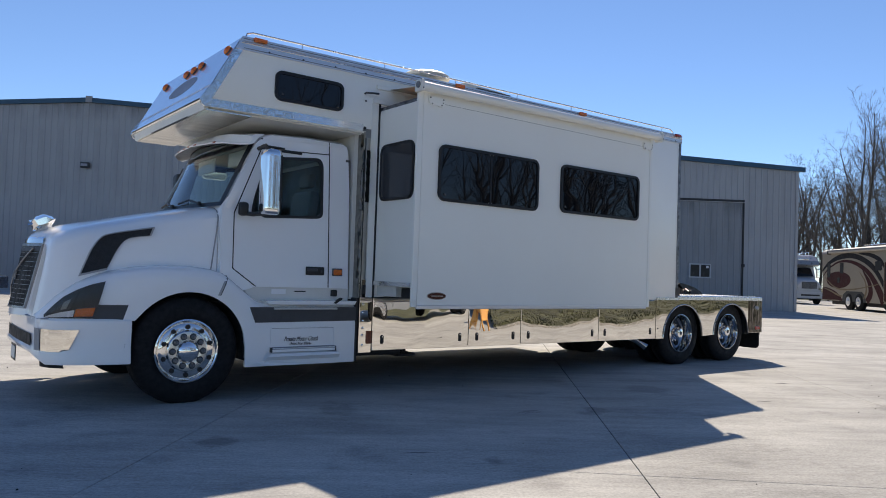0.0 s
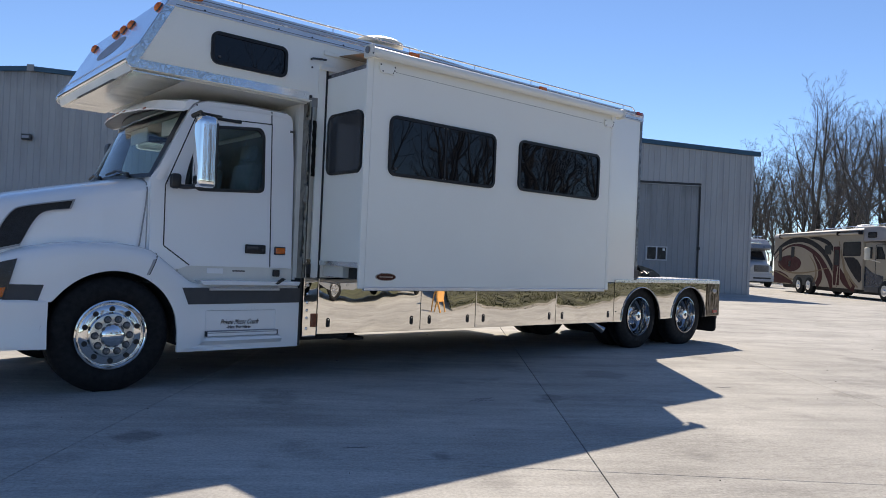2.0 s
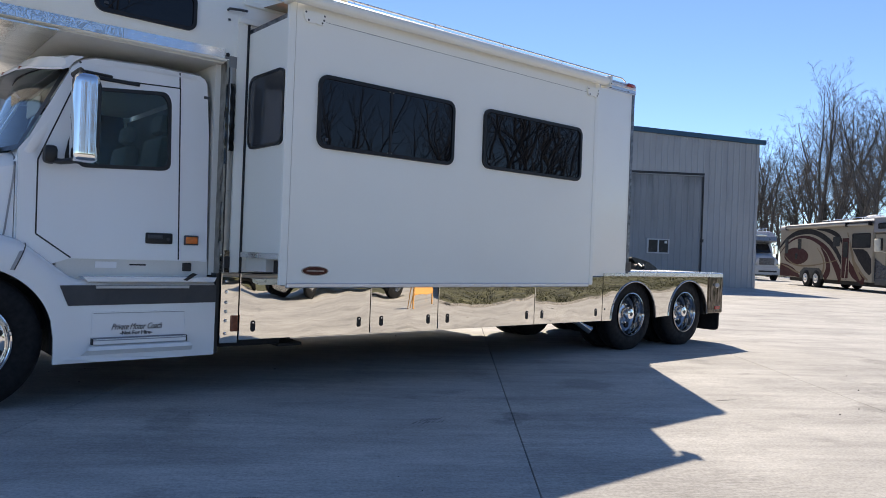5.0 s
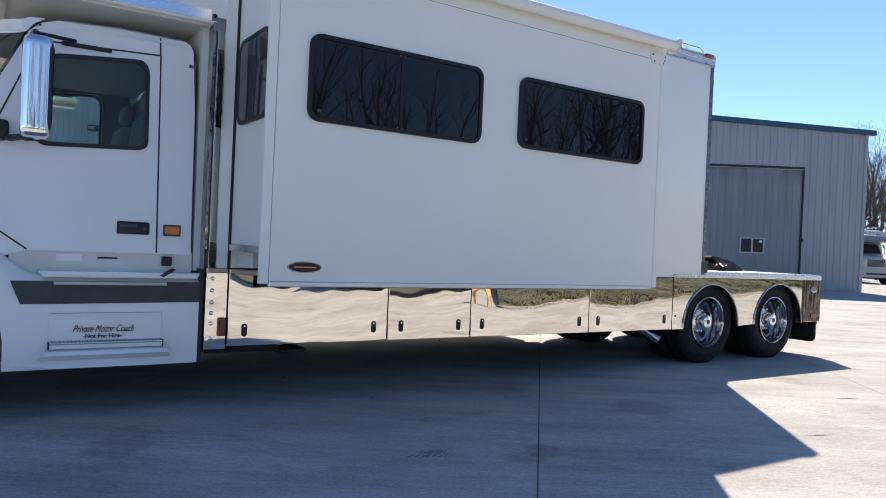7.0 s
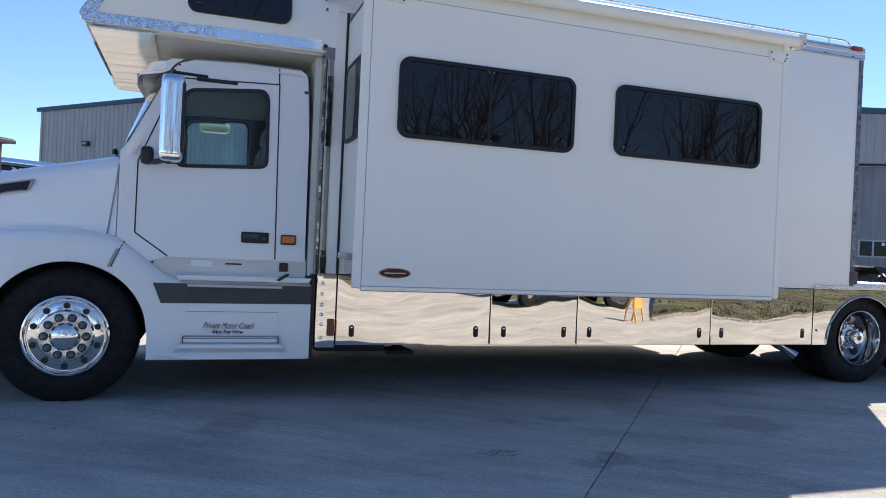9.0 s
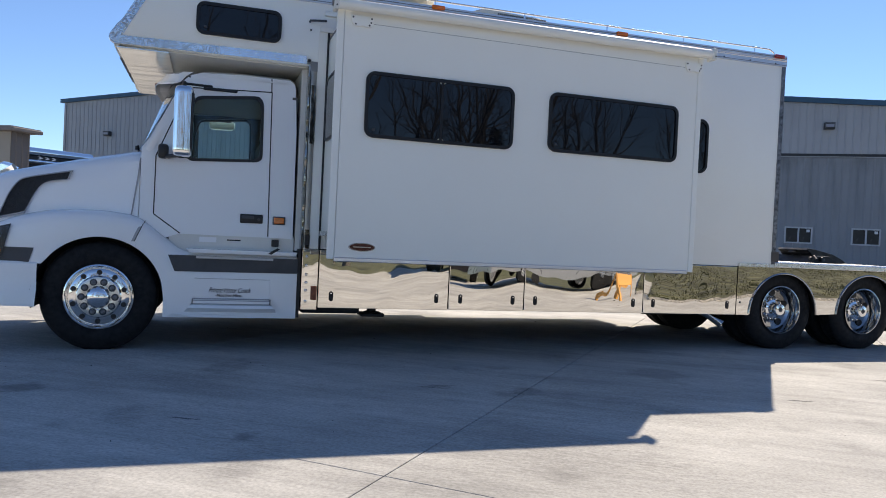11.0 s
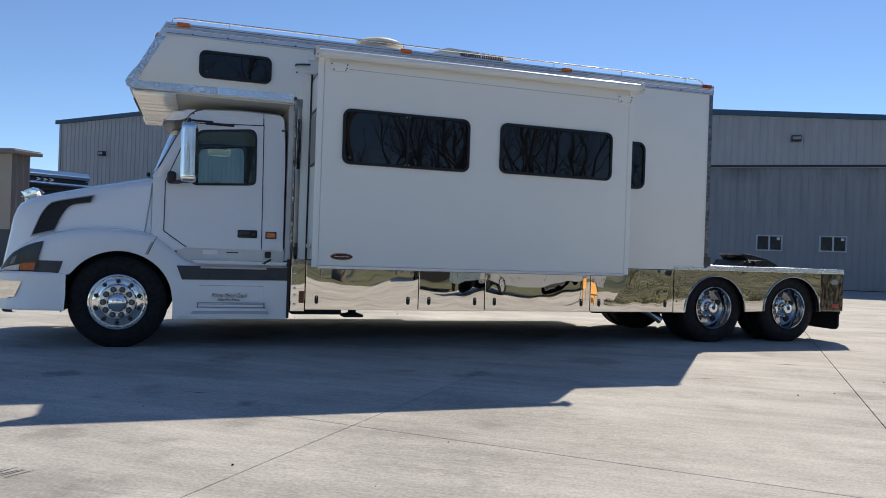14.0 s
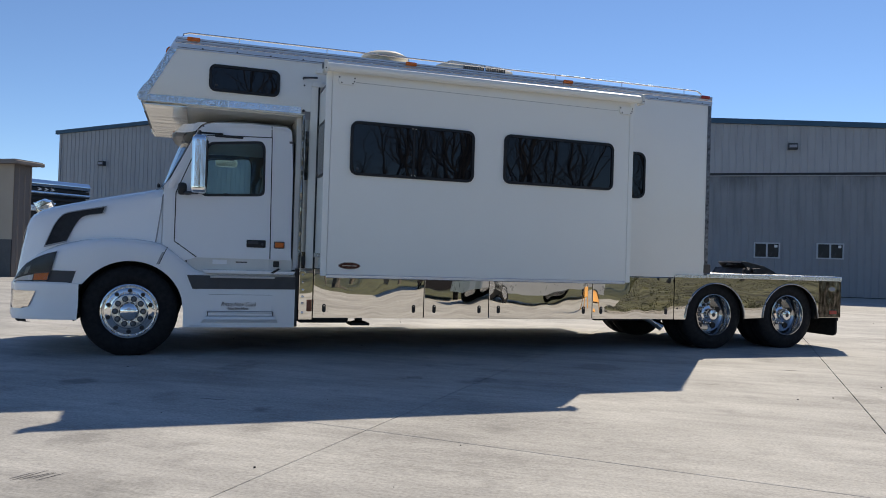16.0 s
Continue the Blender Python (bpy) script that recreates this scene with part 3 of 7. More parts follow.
# --- slide-out room
part("slide_header", box(4.31, 4.36, SLIDE + 0.03, SIDE, 3.12, 3.16), MOTTLED, truck)
part("slide_room", box(4.30, 8.04, SLIDE + 0.02, SIDE + 0.3, 1.21, 3.12, 0.006, 1), WHITE, truck, "white slide-out room box")
part("slide_floor_lip", box(4.285, 8.05, SLIDE + 0.02, SIDE + 0.2, 1.165, 1.212), ALU, truck, "grey steel floor edge of the slide-out")
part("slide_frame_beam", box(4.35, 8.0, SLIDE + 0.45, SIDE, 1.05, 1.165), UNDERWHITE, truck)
part("slide_rail", box(4.42, 4.62, SLIDE + 0.1, SIDE, 1.04, 1.15, 0.006, 1), BLACK, truck, "black slide-out rail")
part("slide_rail", box(7.7, 7.9, SLIDE + 0.1, SIDE, 1.04, 1.15, 0.006, 1), BLACK, truck, "black slide-out rail")
face = part("slide_face", box(4.31, 8.06, SLIDE, SLIDE + 0.03, 0.985, 3.235), WHITE, truck, "broad flat white slide-out wall")
part("panel_seam", box(4.57, 7.9, SLIDE - 0.0015, SLIDE + 0.01, 3.108, 3.1105), GREY, truck)
part("slide_edge", box(4.24, 4.307, SLIDE - 0.004, SLIDE + 0.03, 0.965, 3.24, 0.008), WHITE, truck, "white edge flange")
part("slide_edge", box(8.063, 8.13, SLIDE - 0.004, SLIDE + 0.05, 0.965, 3.24, 0.01), WHITE, truck, "white edge flange")
part("slide_bottom_rail", box(4.31, 8.06, SLIDE - 0.006, SLIDE + 0.04, 0.945, 0.984, 0.006, 1), EDGEALU, truck, "pale aluminium drip rail")
part("wiper_seal", box(4.282, 4.302, SIDE - 0.02, SIDE + 0.004, 1.03, 3.22), BLACK, truck, "black rubber seal round the slide opening")
part("wiper_seal", box(8.04, 8.07, SIDE - 0.02, SIDE + 0.004, 1.03, 3.22), BLACK, truck, "black rubber seal round the slide opening")
part("opening_header", box(4.20, 8.15, SIDE - 0.03, SIDE + 0.01, 3.20, 3.25, 0.004, 1), WHITE, truck)
part("opening_jamb", box(4.196, 4.280, SIDE - 0.012, SIDE + 0.02, 1.03, 3.2), WHITE, truck)
coach_window(4.525, 5.985, 2.085, 2.685, SLIDE, truck, 0.085, 2)
coach_window(6.36, 7.84, 2.105, 2.69, SLIDE, truck, 0.085)
endwin = part("window", ring(rounded(6.25, 6.90, 2.095, 2.72, 0.1), rounded(6.275, 6.875, 2.12, 2.695, 0.08), 4.278, 4.302, "x"), FRAMEBLACK, truck, "dark privacy glass window on the slide-out end", True)
part("pane", prism(rounded(6.262, 6.888, 2.107, 2.708, 0.09), 4.282, 4.301, "x"), REFLECTPANE, endwin)
oval = lambda x, z, a, b, n=28: [(x + a * math.cos(2 * math.pi * k / n), z + b * math.sin(2 * math.pi * k / n)) for k in range(n)]
badge = part("badge", prism(oval(4.558, 1.083, 0.125, 0.04), SLIDE - 0.008, SLIDE), DULL, truck, "small oval maker's badge")
part("badge_face", prism(oval(4.558, 1.083, 0.115, 0.033), SLIDE - 0.0105, SLIDE - 0.007), BADGE, badge, "bronze badge face")
part("badge_bar", box(4.478, 4.64, SLIDE - 0.013, SLIDE - 0.01, 1.079, 1.087), DULL, badge)
# slide-out awning
part("awning_roller", tube([(4.235, 6.075, 3.235), (8.17, 6.075, 3.262)], 0.048, 16), WHITE, truck, "white slide-out awning roller", True)
for x in (4.215, 8.185):
    z = 3.235 + (x - 4.2) * 0.0068
    part("awning_end", box(x - 0.022, x + 0.022, 6.02, 6.15, z - 0.065, z + 0.06, 0.012), UNDERWHITE, truck, "cast white awning end bracket")
    part("awning_cap", lathe([(-0.034, 0.012), (-0.034, 0.034), (0.03, 0.034)], (x, 6.075, z + 0.005), "x", 14), SATIN, truck)
    part("awning_bolt", lathe([(0, 0.008), (-0.006, 0.006)], (x, 6.02, z - 0.03), "y", 8), GREY, truck)
fab = loft([[(4.42, 6.07, 3.283 + d), (8.13, 6.07, 3.31 + d)] + [(8.13, SIDE - 0.005, 3.40 + d), (4.42, SIDE - 0.005, 3.385 + d)] for d in (0.0, 0.004)], True, True)
part("awning_fabric", fab, AWNING, truck, "stretched cream awning fabric")
part("awning_batten", box(4.24, 8.14, SIDE - 0.022, SIDE, 3.365, 3.415, 0.006, 1), WHITE, truck)
for x in (4.465, 8.0):
    part("awning_bracket", prism([(x - 0.1, 3.165), (x + 0.1, 3.165), (x + 0.1, 3.085), (x + 0.075, 3.07), (x + 0.03, 3.07), (x + 0.01, 3.078), (x - 0.03, 3.07), (x - 0.07, 3.07), (x - 0.09, 3.09), (x - 0.1, 3.12)][::-1], SLIDE - 0.022, SLIDE, bevel=0.003), WHITE, truck, "white screwed bracket plate")
    for dx, dz in ((-0.085, 0.035), (0.085, 0.035), (-0.06, -0.025), (0.065, -0.025), (0.08, 0.0)):
        part("screw", lathe([(0, 0.009), (-0.004, 0.007)], (x + dx, SLIDE - 0.022, 3.112 + dz), "y", 8), GREY, truck)
part("side_lamp_hook", tube([(4.10, SIDE, 3.29), (4.10, SIDE - 0.03, 3.295), (4.19, SIDE - 0.05, 3.30), (4.26, SIDE - 0.03, 3.31)], 0.011, 8), GREY, truck, "small grey hook bracket", True)
part("side_lamp_hook", box(4.105, 4.122, SIDE - 0.01, SIDE, 3.20, 3.218), GREY, truck)

# --- polished skirts
SK0, SK1 = 0.435, 1.028


lead = part("skirt_panel", box(4.13, 4.292, SIDE - 0.012, SIDE + 0.01, SK0 - 0.02, SK1, 0.004, 1), STEEL, truck, "narrow polished steel skirt panel")
for z in (0.95, 0.86, 0.77, 0.69, 0.61, 0.5):
    part("rivet", lathe([(0, 0.016), (-0.006, 0.012), (-0.008, 0.004)], (4.175, SIDE - 0.012, z), "y", 10), CHROME, lead)
part("reflector", box(4.225, 4.285, SIDE - 0.03, SIDE - 0.01, 0.515, 0.655, 0.006, 1), RUSTRED, lead, "rust-red side reflector")
edges = [4.298, 5.69, 6.57, 8.09, 9.405]
for a, b_ in zip(edges, edges[1:]):
    p = part("skirt_panel", box(a + 0.005, b_ - 0.005, SIDE - 0.012, SIDE + 0.012, SK0, SK1 - 0.005, 0.004, 1), STEEL, truck, "mirror-polished steel locker door")
    for x in (a + 0.135, b_ - 0.135):
        lk = part("latch", prism(rounded(x - 0.022, x + 0.022, 0.505, 0.605, 0.021, 4), SIDE - 0.017, SIDE - 0.01), BLACK, p, "black paddle latch")
        part("keyhole", lathe([(0, 0.008), (-0.003, 0.007)], (x, SIDE - 0.017, 0.585), "y", 8), CHROME, lk)
part("locker_wall", box(4.13, 9.6, SIDE + 0.03, FAR - 0.03, 0.445, 1.02), UNDER, truck)
part("skirt_panel", box(4.13, 9.6, FAR - 0.012, FAR + 0.012, SK0, SK1), STEEL, truck, "mirror-polished steel locker door")
WH = [(10.125, 0.5), (11.47, 0.5)]
for yy in (SIDE - 0.012, FAR - 0.008):
    out = [(9.41, SK0), (9.41, 1.03), (12.455, 1.03), (12.455, 0.47), (12.03, 0.47)]
    for cx, r in ((WH[1][0] + 0.02, 0.515), (WH[0][0] - 0.01, 0.51)):
        z0 = 0.462 if cx > 11 else 0.448
        for k in range(25):
            a = math.pi * k / 24
            out.append((cx + r * math.cos(a), z0 + 0.505 * math.sin(a) * (r / 0.51)))
    out.append((9.60, SK0))
    bm_ = bmesh.new()
    fv = [bm_.verts.new((u, yy, v)) for u, v in out]
    es_ = [bm_.edges.new((fv[i], fv[(i + 1) % len(fv)])) for i in range(len(fv))]
    bmesh.ops.triangle_fill(bm_, use_beauty=True, edges=es_)
    g_ = bmesh.ops.extrude_face_region(bm_, geom=bm_.faces[:])
    bmesh.ops.translate(bm_, vec=(0, 0.02, 0), verts=[v for v in g_["geom"] if isinstance(v, bmesh.types.BMVert)])
    if yy < CY:
        for v in bm_.verts:
            v.co.y -= (v.co.z - 0.75) * 0.004
    rp = part("rear_fender_panel", bm_, REARSTEEL, truck, "polished steel rear fender panel with two wheel arches")
    if yy < CY:
        for cx, r in ((WH[1][0] + 0.02, 0.515), (WH[0][0] - 0.01, 0.51)):
            z0 = 0.462 if cx > 11 else 0.448
            arc = [(cx + (r + 0.008) * math.cos(math.pi * k / 32), yy - 0.006, z0 + 0.51 * math.sin(math.pi * k / 32)) for k in range(33)]
            part("arch_bead", tube(arc, 0.010, 8), RIMALU, rp, "", True)
        sl = part("fender_lamp", prism(oval(12.27, 0.91, 0.085, 0.045), yy - 0.02, yy), CHROME, rp, "oval chrome side lamp")
        part("lens", prism(oval(12.27, 0.91, 0.06, 0.03), yy - 0.024, yy - 0.018), OVAL, sl)
        part("reflector", box(12.23, 12.37, yy - 0.022, yy, 0.525, 0.58, 0.005, 1), RED, rp, "red rear reflector")
        part("rear_end_plate", box(12.035, 12.45, yy - 0.012, yy + 0.001, 0.475, 1.028), REFLECTSTEEL, rp, "mirror plate with dark tree reflections put into its colour")
        part("bolt", lathe([(0, 0.014), (-0.006, 0.01)], (9.46, yy, 0.59), "y", 8), GREY, rp)
part("deck", box(9.955, 12.47, SIDE - 0.02, FAR + 0.02, 1.032, 1.10, 0.01), ALU, truck, "bright aluminium tread-plate rear deck")
deck_bars = bmesh.new()
for i in range(100):
    for j in range(3):
        x, y = 10.0 + i * 0.0245, SIDE + 0.01 + j * 0.05
        join(deck_bars, moved(box(-0.012, 0.012, -0.004, 0.004, 0, 0.006), pose(x, y, 1.099, 0, 0, 45 if (i + j) % 2 else -45)))
part("tread_bars", deck_bars, ALU, truck)["kind"] = "stuff"
part("deck_edge", box(9.41, 9.955, SIDE - 0.02, SIDE + 0.03, 1.032, 1.07), ALU, truck)
# fifth wheel hitch
hitch = part("hitch_plate", prism([(11.40, 1.28), (11.43, 1.305), (11.55, 1.295), (11.88, 1.235), (12.08, 1.155), (12.15, 1.105), (12.03, 1.102), (11.9, 1.15), (11.68, 1.185), (11.52, 1.17), (11.47, 1.235)], 7.95, 8.53, bevel=0.012), GREASE, truck, "greasy black fifth-wheel hitch plate")
part("hitch_stand", prism([(11.38, 1.10), (11.45, 1.2), (11.7, 1.2), (11.95, 1.10)], 7.84, 8.64, bevel=0.01), GREASE, truck, "black hitch bracket")
part("hitch_lever", tube([(11.45, 7.86, 1.2), (11.4, 7.78, 1.17), (11.36, 7.72, 1.15)], 0.014, 8), GREASE, truck, "", True)
for x in (11.36, 11.56):
    part("hitch_pin", lathe([(0, 0.035), (-0.03, 0.033), (-0.035, 0.02)], (x, 7.84, 1.15), "y", 12), GREASE, truck, "", True)
part("hitch_jaw", lathe([(0, 0.12), (0.03, 0.1)], (11.5, 8.24, 1.24), "z", 18), GREASE, truck)
part("mud_flap", prism(rounded(SIDE + 0.0, SIDE + 0.62, 0.185, 0.66, 0.07, 4), 12.385, 12.415, "x"), RUBBER, truck, "black rubber mud flap")
part("mud_flap", prism(rounded(FAR - 0.62, FAR, 0.185, 0.66, 0.07, 4), 12.385, 12.415, "x"), RUBBER, truck, "black rubber mud flap")
# chassis
# Two unseen pieces, added to block sun between and behind the rear wheels.
part("tail_blocker", box(12.425, 12.45, SIDE + 0.012, FAR - 0.012, 0.42, 1.03), UNDER, truck, "unseen dark panel under the deck, added to close the shadow")
part("suspension_blocker", box(10.3, 11.3, 7.45, 9.03, 0.36, 0.95, 0.03), UNDER, truck, "unseen block for suspension and cross members, added to stop light")
for y in (CY - 0.48, CY + 0.40):
    part("frame_rail", box(1.5, 12.3, y, y + 0.08, 0.62, 0.90), UNDER, truck)
part("underfloor", box(4.2, 9.9, SIDE + 0.05, FAR - 0.05, 0.98, 1.03), UNDER, truck)
part("under_box", box(2.9, 4.1, SIDE + 0.1, FAR - 0.1, 0.42, 0.95), UNDER, truck)
part("under_tank", box(4.14, 4.75, SIDE + 0.06, SIDE + 0.7, 0.37, 0.62, 0.03), UNDER, truck)
# Unseen boxes, added so that the shadow under the truck reaches farther.
part("far_shadow_box", box(2.95, 6.55, FAR + 0.012, 10.45, 0.25, 1.0, 0.01, 1), WHITE, truck, "unseen white box added on the sunny side to extend the shadow")
part("far_shadow_box", box(6.56, 9.4, FAR + 0.012, 10.22, 0.25, 1.0, 0.01, 1), WHITE, truck, "unseen white box added on the sunny side to extend the shadow")
part("landing_foot", lathe([(0, 0.07), (0.04, 0.085), (0.05, 0.05), (0.3, 0.05)], (4.93, SIDE + 0.32, 0.33), "z", 14), UNDER, truck)
part("landing_foot", box(4.80, 5.05, SIDE + 0.2, SIDE + 0.45, 0.325, 0.36, 0.01), UNDER, truck)
part("exhaust_pipe", tube([(8.65, SIDE + 0.3, 0.50), (9.0, SIDE + 0.25, 0.49), (9.15, SIDE + 0.17, 0.42), (9.27, SIDE + 0.06, 0.31)], 0.056, 16), RIMALU, truck, "angled chrome exhaust tip", True)
part("air_tank", lathe([(0, 0.12), (0.03, 0.15), (0.87, 0.15), (0.9, 0.12)], (8.4, CY - 0.75, 0.52), "x", 18), UNDER, truck)


# --- wheels
def tyre_profile(w, r):
    return [(0.03, 0.29), (0.012, 0.31), (0.0, 0.36), (0.0, r - 0.11), (0.012, r - 0.06), (0.028, r - 0.022), (0.05, r - 0.004), (0.07, r),
            (w - 0.07, r), (w - 0.05, r - 0.004), (w - 0.028, r - 0.022), (w, r - 0.11), (w, 0.36), (w - 0.03, 0.29)]


def tyre(cx, y, z, w=0.275, r=0.512, parent=None, squash=True):
    prof = tyre_profile(w, r)
    grooves = []
    for d, rr in prof:
        grooves.append((d, rr))
        if abs(d - 0.07) < 1e-6 and rr == r:
            for k in range(4):
                g = 0.09 + k * (w - 0.2) / 3.4
                grooves += [(g, r), (g + 0.001, r - 0.013), (g + 0.013, r - 0.013), (g + 0.014, r)]
    b = lathe(grooves, (cx, y, z), "y", 56, None)
    for v in b.verts:
        if v.co.z < 0.012:
            v.co.z = 0.004
    return part("tyre", b, RUBBER, parent, "black truck tyre with grooved tread", True)


def wheel(cx, yf, s, rear):
    """A wheel whose tyre face lies at yf; s is +1 if the axle runs to +y from it."""
    if rear:
        prof = [(0.02, 0.296), (-0.004, 0.302), (-0.006, 0.29), (0.02, 0.275), (0.14, 0.262), (0.165, 0.235), (0.17, 0.14), (0.16, 0.12), (0.16, 0.0)]
    else:
        prof = [(0.02, 0.296), (-0.004, 0.302), (-0.008, 0.29), (0.0, 0.278), (0.02, 0.270), (0.012, 0.262), (0.003, 0.225), (0.000, 0.198), (-0.010, 0.192), (-0.024, 0.188), (-0.029, 0.18), (-0.029, 0.0)]
    b = lathe([(s * d, r) for d, r in prof], (cx, yf, 0.5), "y", 48, False)
    rim = part("rim", b, RIMALU if rear else FRONTRIM, truck, "polished deep-dish rim" if rear else "polished aluminium rim", True)
    tyre(cx, yf if s > 0 else yf - 0.275, 0.502, parent=rim)
    if rear:
        tyre(cx, yf + 0.33 if s > 0 else yf - 0.605, 0.502, parent=rim)
    for k in range(10):
        a = 2 * math.pi * (k + 0.5) / 10
        r1 = 0.205 if rear else 0.228
        d = 0.158 if rear else 0.0
        c = (cx + r1 * math.cos(a), yf + s * d, 0.5 + r1 * math.sin(a))
        if not rear:
            hand_hole = lathe([(s * -0.006, 0.024), (s * 0.004, 0.022)], c, "y", 12)
            part("hand_hole", hand_hole, BLACK, rim)
        elif k % 2 == 0:
            part("hand_hole", lathe([(-s * 0.004, 0.043), (s * 0.014, 0.036)], c, "y", 14), BLACK, rim)
        a = 2 * math.pi * k / 10
        r2 = 0.130 if rear else 0.143
        d = 0.165 if rear else -0.033
        c = (cx + r2 * math.cos(a), yf + s * d, 0.5 + r2 * math.sin(a))
        part("nut_seat", lathe([(s * 0.002, 0.034), (-s * 0.004, 0.031)], c, "y", 12), GREY, rim)
        part("lug_nut", lathe([(0, 0.019), (-s * 0.01, 0.018), (-s * 0.014, 0.014), (-s * 0.04, 0.013), (-s * 0.046, 0.008)] if rear else [(0, 0.022), (-s * 0.01, 0.021), (-s * 0.014, 0.016), (-s * 0.045, 0.015), (-s * 0.052, 0.01)], c, "y", 10), CHROME if rear else SATIN, rim, "", True)
    if not rear:
        part("hub_flange", lathe([(-s * 0.0295, 0.184), (-s * 0.032, 0.178), (-s * 0.034, 0.112), (-s * 0.03, 0.105)], (cx, yf, 0.5), "y", 40), HUBFACE, rim, "pale machined hub face", True)
    if rear:
        hub = [(0.165, 0.12), (0.13, 0.115), (0.12, 0.085), (0.02, 0.078), (0.005, 0.07), (0.0, 0.04), (-0.004, 0.0)]
    else:
        hub = [(-0.02, 0.108), (-0.05, 0.105), (-0.075, 0.085), (-0.088, 0.05), (-0.092, 0.0)]
    part("hub_cap", lathe([(s * d, max(r, 0.002)) for d, r in hub], (cx, yf, 0.5), "y", 32), CHROME, rim, "chrome hub cover", True)
    if rear:
        part("hub_badge", lathe([(-s * 0.002, 0.03), (-s * 0.007, 0.026)], (cx, yf, 0.5), "y", 18), GREY, rim)


wheel(2.275, 7.02, 1, False)
wheel(2.275, 2 * CY - 7.02, -1, False)
for cx, _ in WH:
    wheel(cx + 0.01, 7.025, 1, True)
    wheel(cx + 0.01, 2 * CY - 7.025, -1, True)
for cx in (2.275, 10.135, 11.48):
    part("axle", tube([(cx, 7.2, 0.5), (cx, 9.28, 0.5)], 0.07, 10), UNDER, truck)
# Unseen slab, added only to keep sun streaks off the ground here.
part("engine_light_block", box(1.16, 1.8, 7.12, 9.36, 0.47, 0.62, 0.02), UNDER, truck, "unseen black slab added to stop sunlight leaking under the bumper")
part("wheel_well", box(1.75, 2.85, 7.35, 9.13, 0.55, 1.15), UNDER, truck)
part("wheel_well_lining", loft([[(2.275 + 0.572 * math.cos(a), y, 0.5 + 0.572 * math.sin(a)) for a in np.linspace(-0.2, math.pi + 0.2, 24)] for y in (6.99, 7.6)]), UNDER, truck)
part("wheel_well_lining", box(12.0, 12.08, 7.02, 9.46, 0.45, 1.0), UNDER, truck)
part("wheel_well_lining", box(9.52, 9.6, 7.02, 9.46, 0.45, 1.0), UNDER, truck)
part("wheel_well_lining", box(9.6, 12.05, 7.05, 9.43, 0.985, 1.02), UNDER, truck)

# --- cab: hood, fenders, doors
HOOD = [(1.10, 0.68, 1.48), (1.115, 0.78, 1.53), (1.15, 0.86, 1.572), (1.23, 0.915, 1.612), (1.35, 0.945, 1.658), (1.6, 0.972, 1.715), (2.0, 1.025, 1.81), (2.35, 1.062, 1.885), (2.575, 1.085, 1.935)]


def nose_bow(y):
    """How far the nose bulges forward at this width."""
    return -0.093 + 0.1 * min(1.0, abs(y - CY) / 0.42) ** 2


def hood_section(x, w, zt):
    lean = max(0.0, 1.0 - (x - 1.10) / 0.45)
    half = [(0.0, zt + 0.02), (0.16 * w, zt + 0.018), (0.35 * w, zt + 0.012), (0.5 * w, zt + 0.005), (0.62 * w, zt - 0.005), (0.80 * w, zt - 0.02), (0.92 * w, zt - 0.06), (0.98 * w, zt - 0.13), (0.99 * w, zt - 0.28), (w, 1.15), (w + 0.005, lerp([(1.5, 0.95), (1.75, 1.12)], x)), (w + 0.005, lerp([(1.5, 0.78), (1.75, 1.10)], x))]
    pts = [(CY + s * y, z) for s, hs in ((-1, half[::-1]), (1, half[1:])) for y, z in hs]
    return [(x + lean * ((z - 1.25) * 0.165 + nose_bow(y)), y, z) for y, z in pts]


hood = part("hood", loft([hood_section(*h) for h in HOOD]), CABWHITE, truck, "long sloping white hood", True)


def hood_y(x, z):
    """The near side of the hood."""
    w = lerp([(h[0], h[1]) for h in HOOD], x)
    zt = lerp([(h[0], h[2]) for h in HOOD], x)
    return CY - w * lerp([(1.15, 1.0), (zt - 0.28, 0.99), (zt - 0.13, 0.98), (zt - 0.06, 0.92)], z)


# air intake vent on the hood's flank: a dark recess in a grey surround
SEAM = plain("panel_gap", (0.34, 0.34, 0.35), 0.7, vary=0.2)
OVALPALE = plain("pale_step_edge", (0.55, 0.55, 0.55), 0.4, metal=0.4, vary=0.1)
VENTRIM = plain("vent_rim", (0.36, 0.365, 0.375), 0.4, vary=0.15)
VENTBLACK = plain("intake_mesh", (0.022, 0.024, 0.028), 0.55, vary=0.4, scale=25, dent=0.01, dentscale=180)
VENT = [(1.368, 1.204), (1.412, 1.325), (1.458, 1.44), (1.522, 1.534), (1.59, 1.574), (1.762, 1.615), (1.965, 1.656), (1.938, 1.578), (1.787, 1.554), (1.715, 1.516), (1.66, 1.433), (1.622, 1.35), (1.585, 1.265)]
def smooth_line(pts, n=4):
    """A finer line through the points."""
    p, out = [Vector(q) for q in pts], []
    for i in range(len(p) - 1):
        a, b_, c, d = p[max(i - 1, 0)], p[i], p[i + 1], p[min(i + 2, len(p) - 1)]
        for k in range(n):
            t = k / n
            out.append(tuple(0.5 * ((2 * b_) + (c - a) * t + (2 * a - 5 * b_ + 4 * c - d) * t * t + (3 * b_ - a - 3 * c + d) * t ** 3)))
    return out + [tuple(p[-1])]


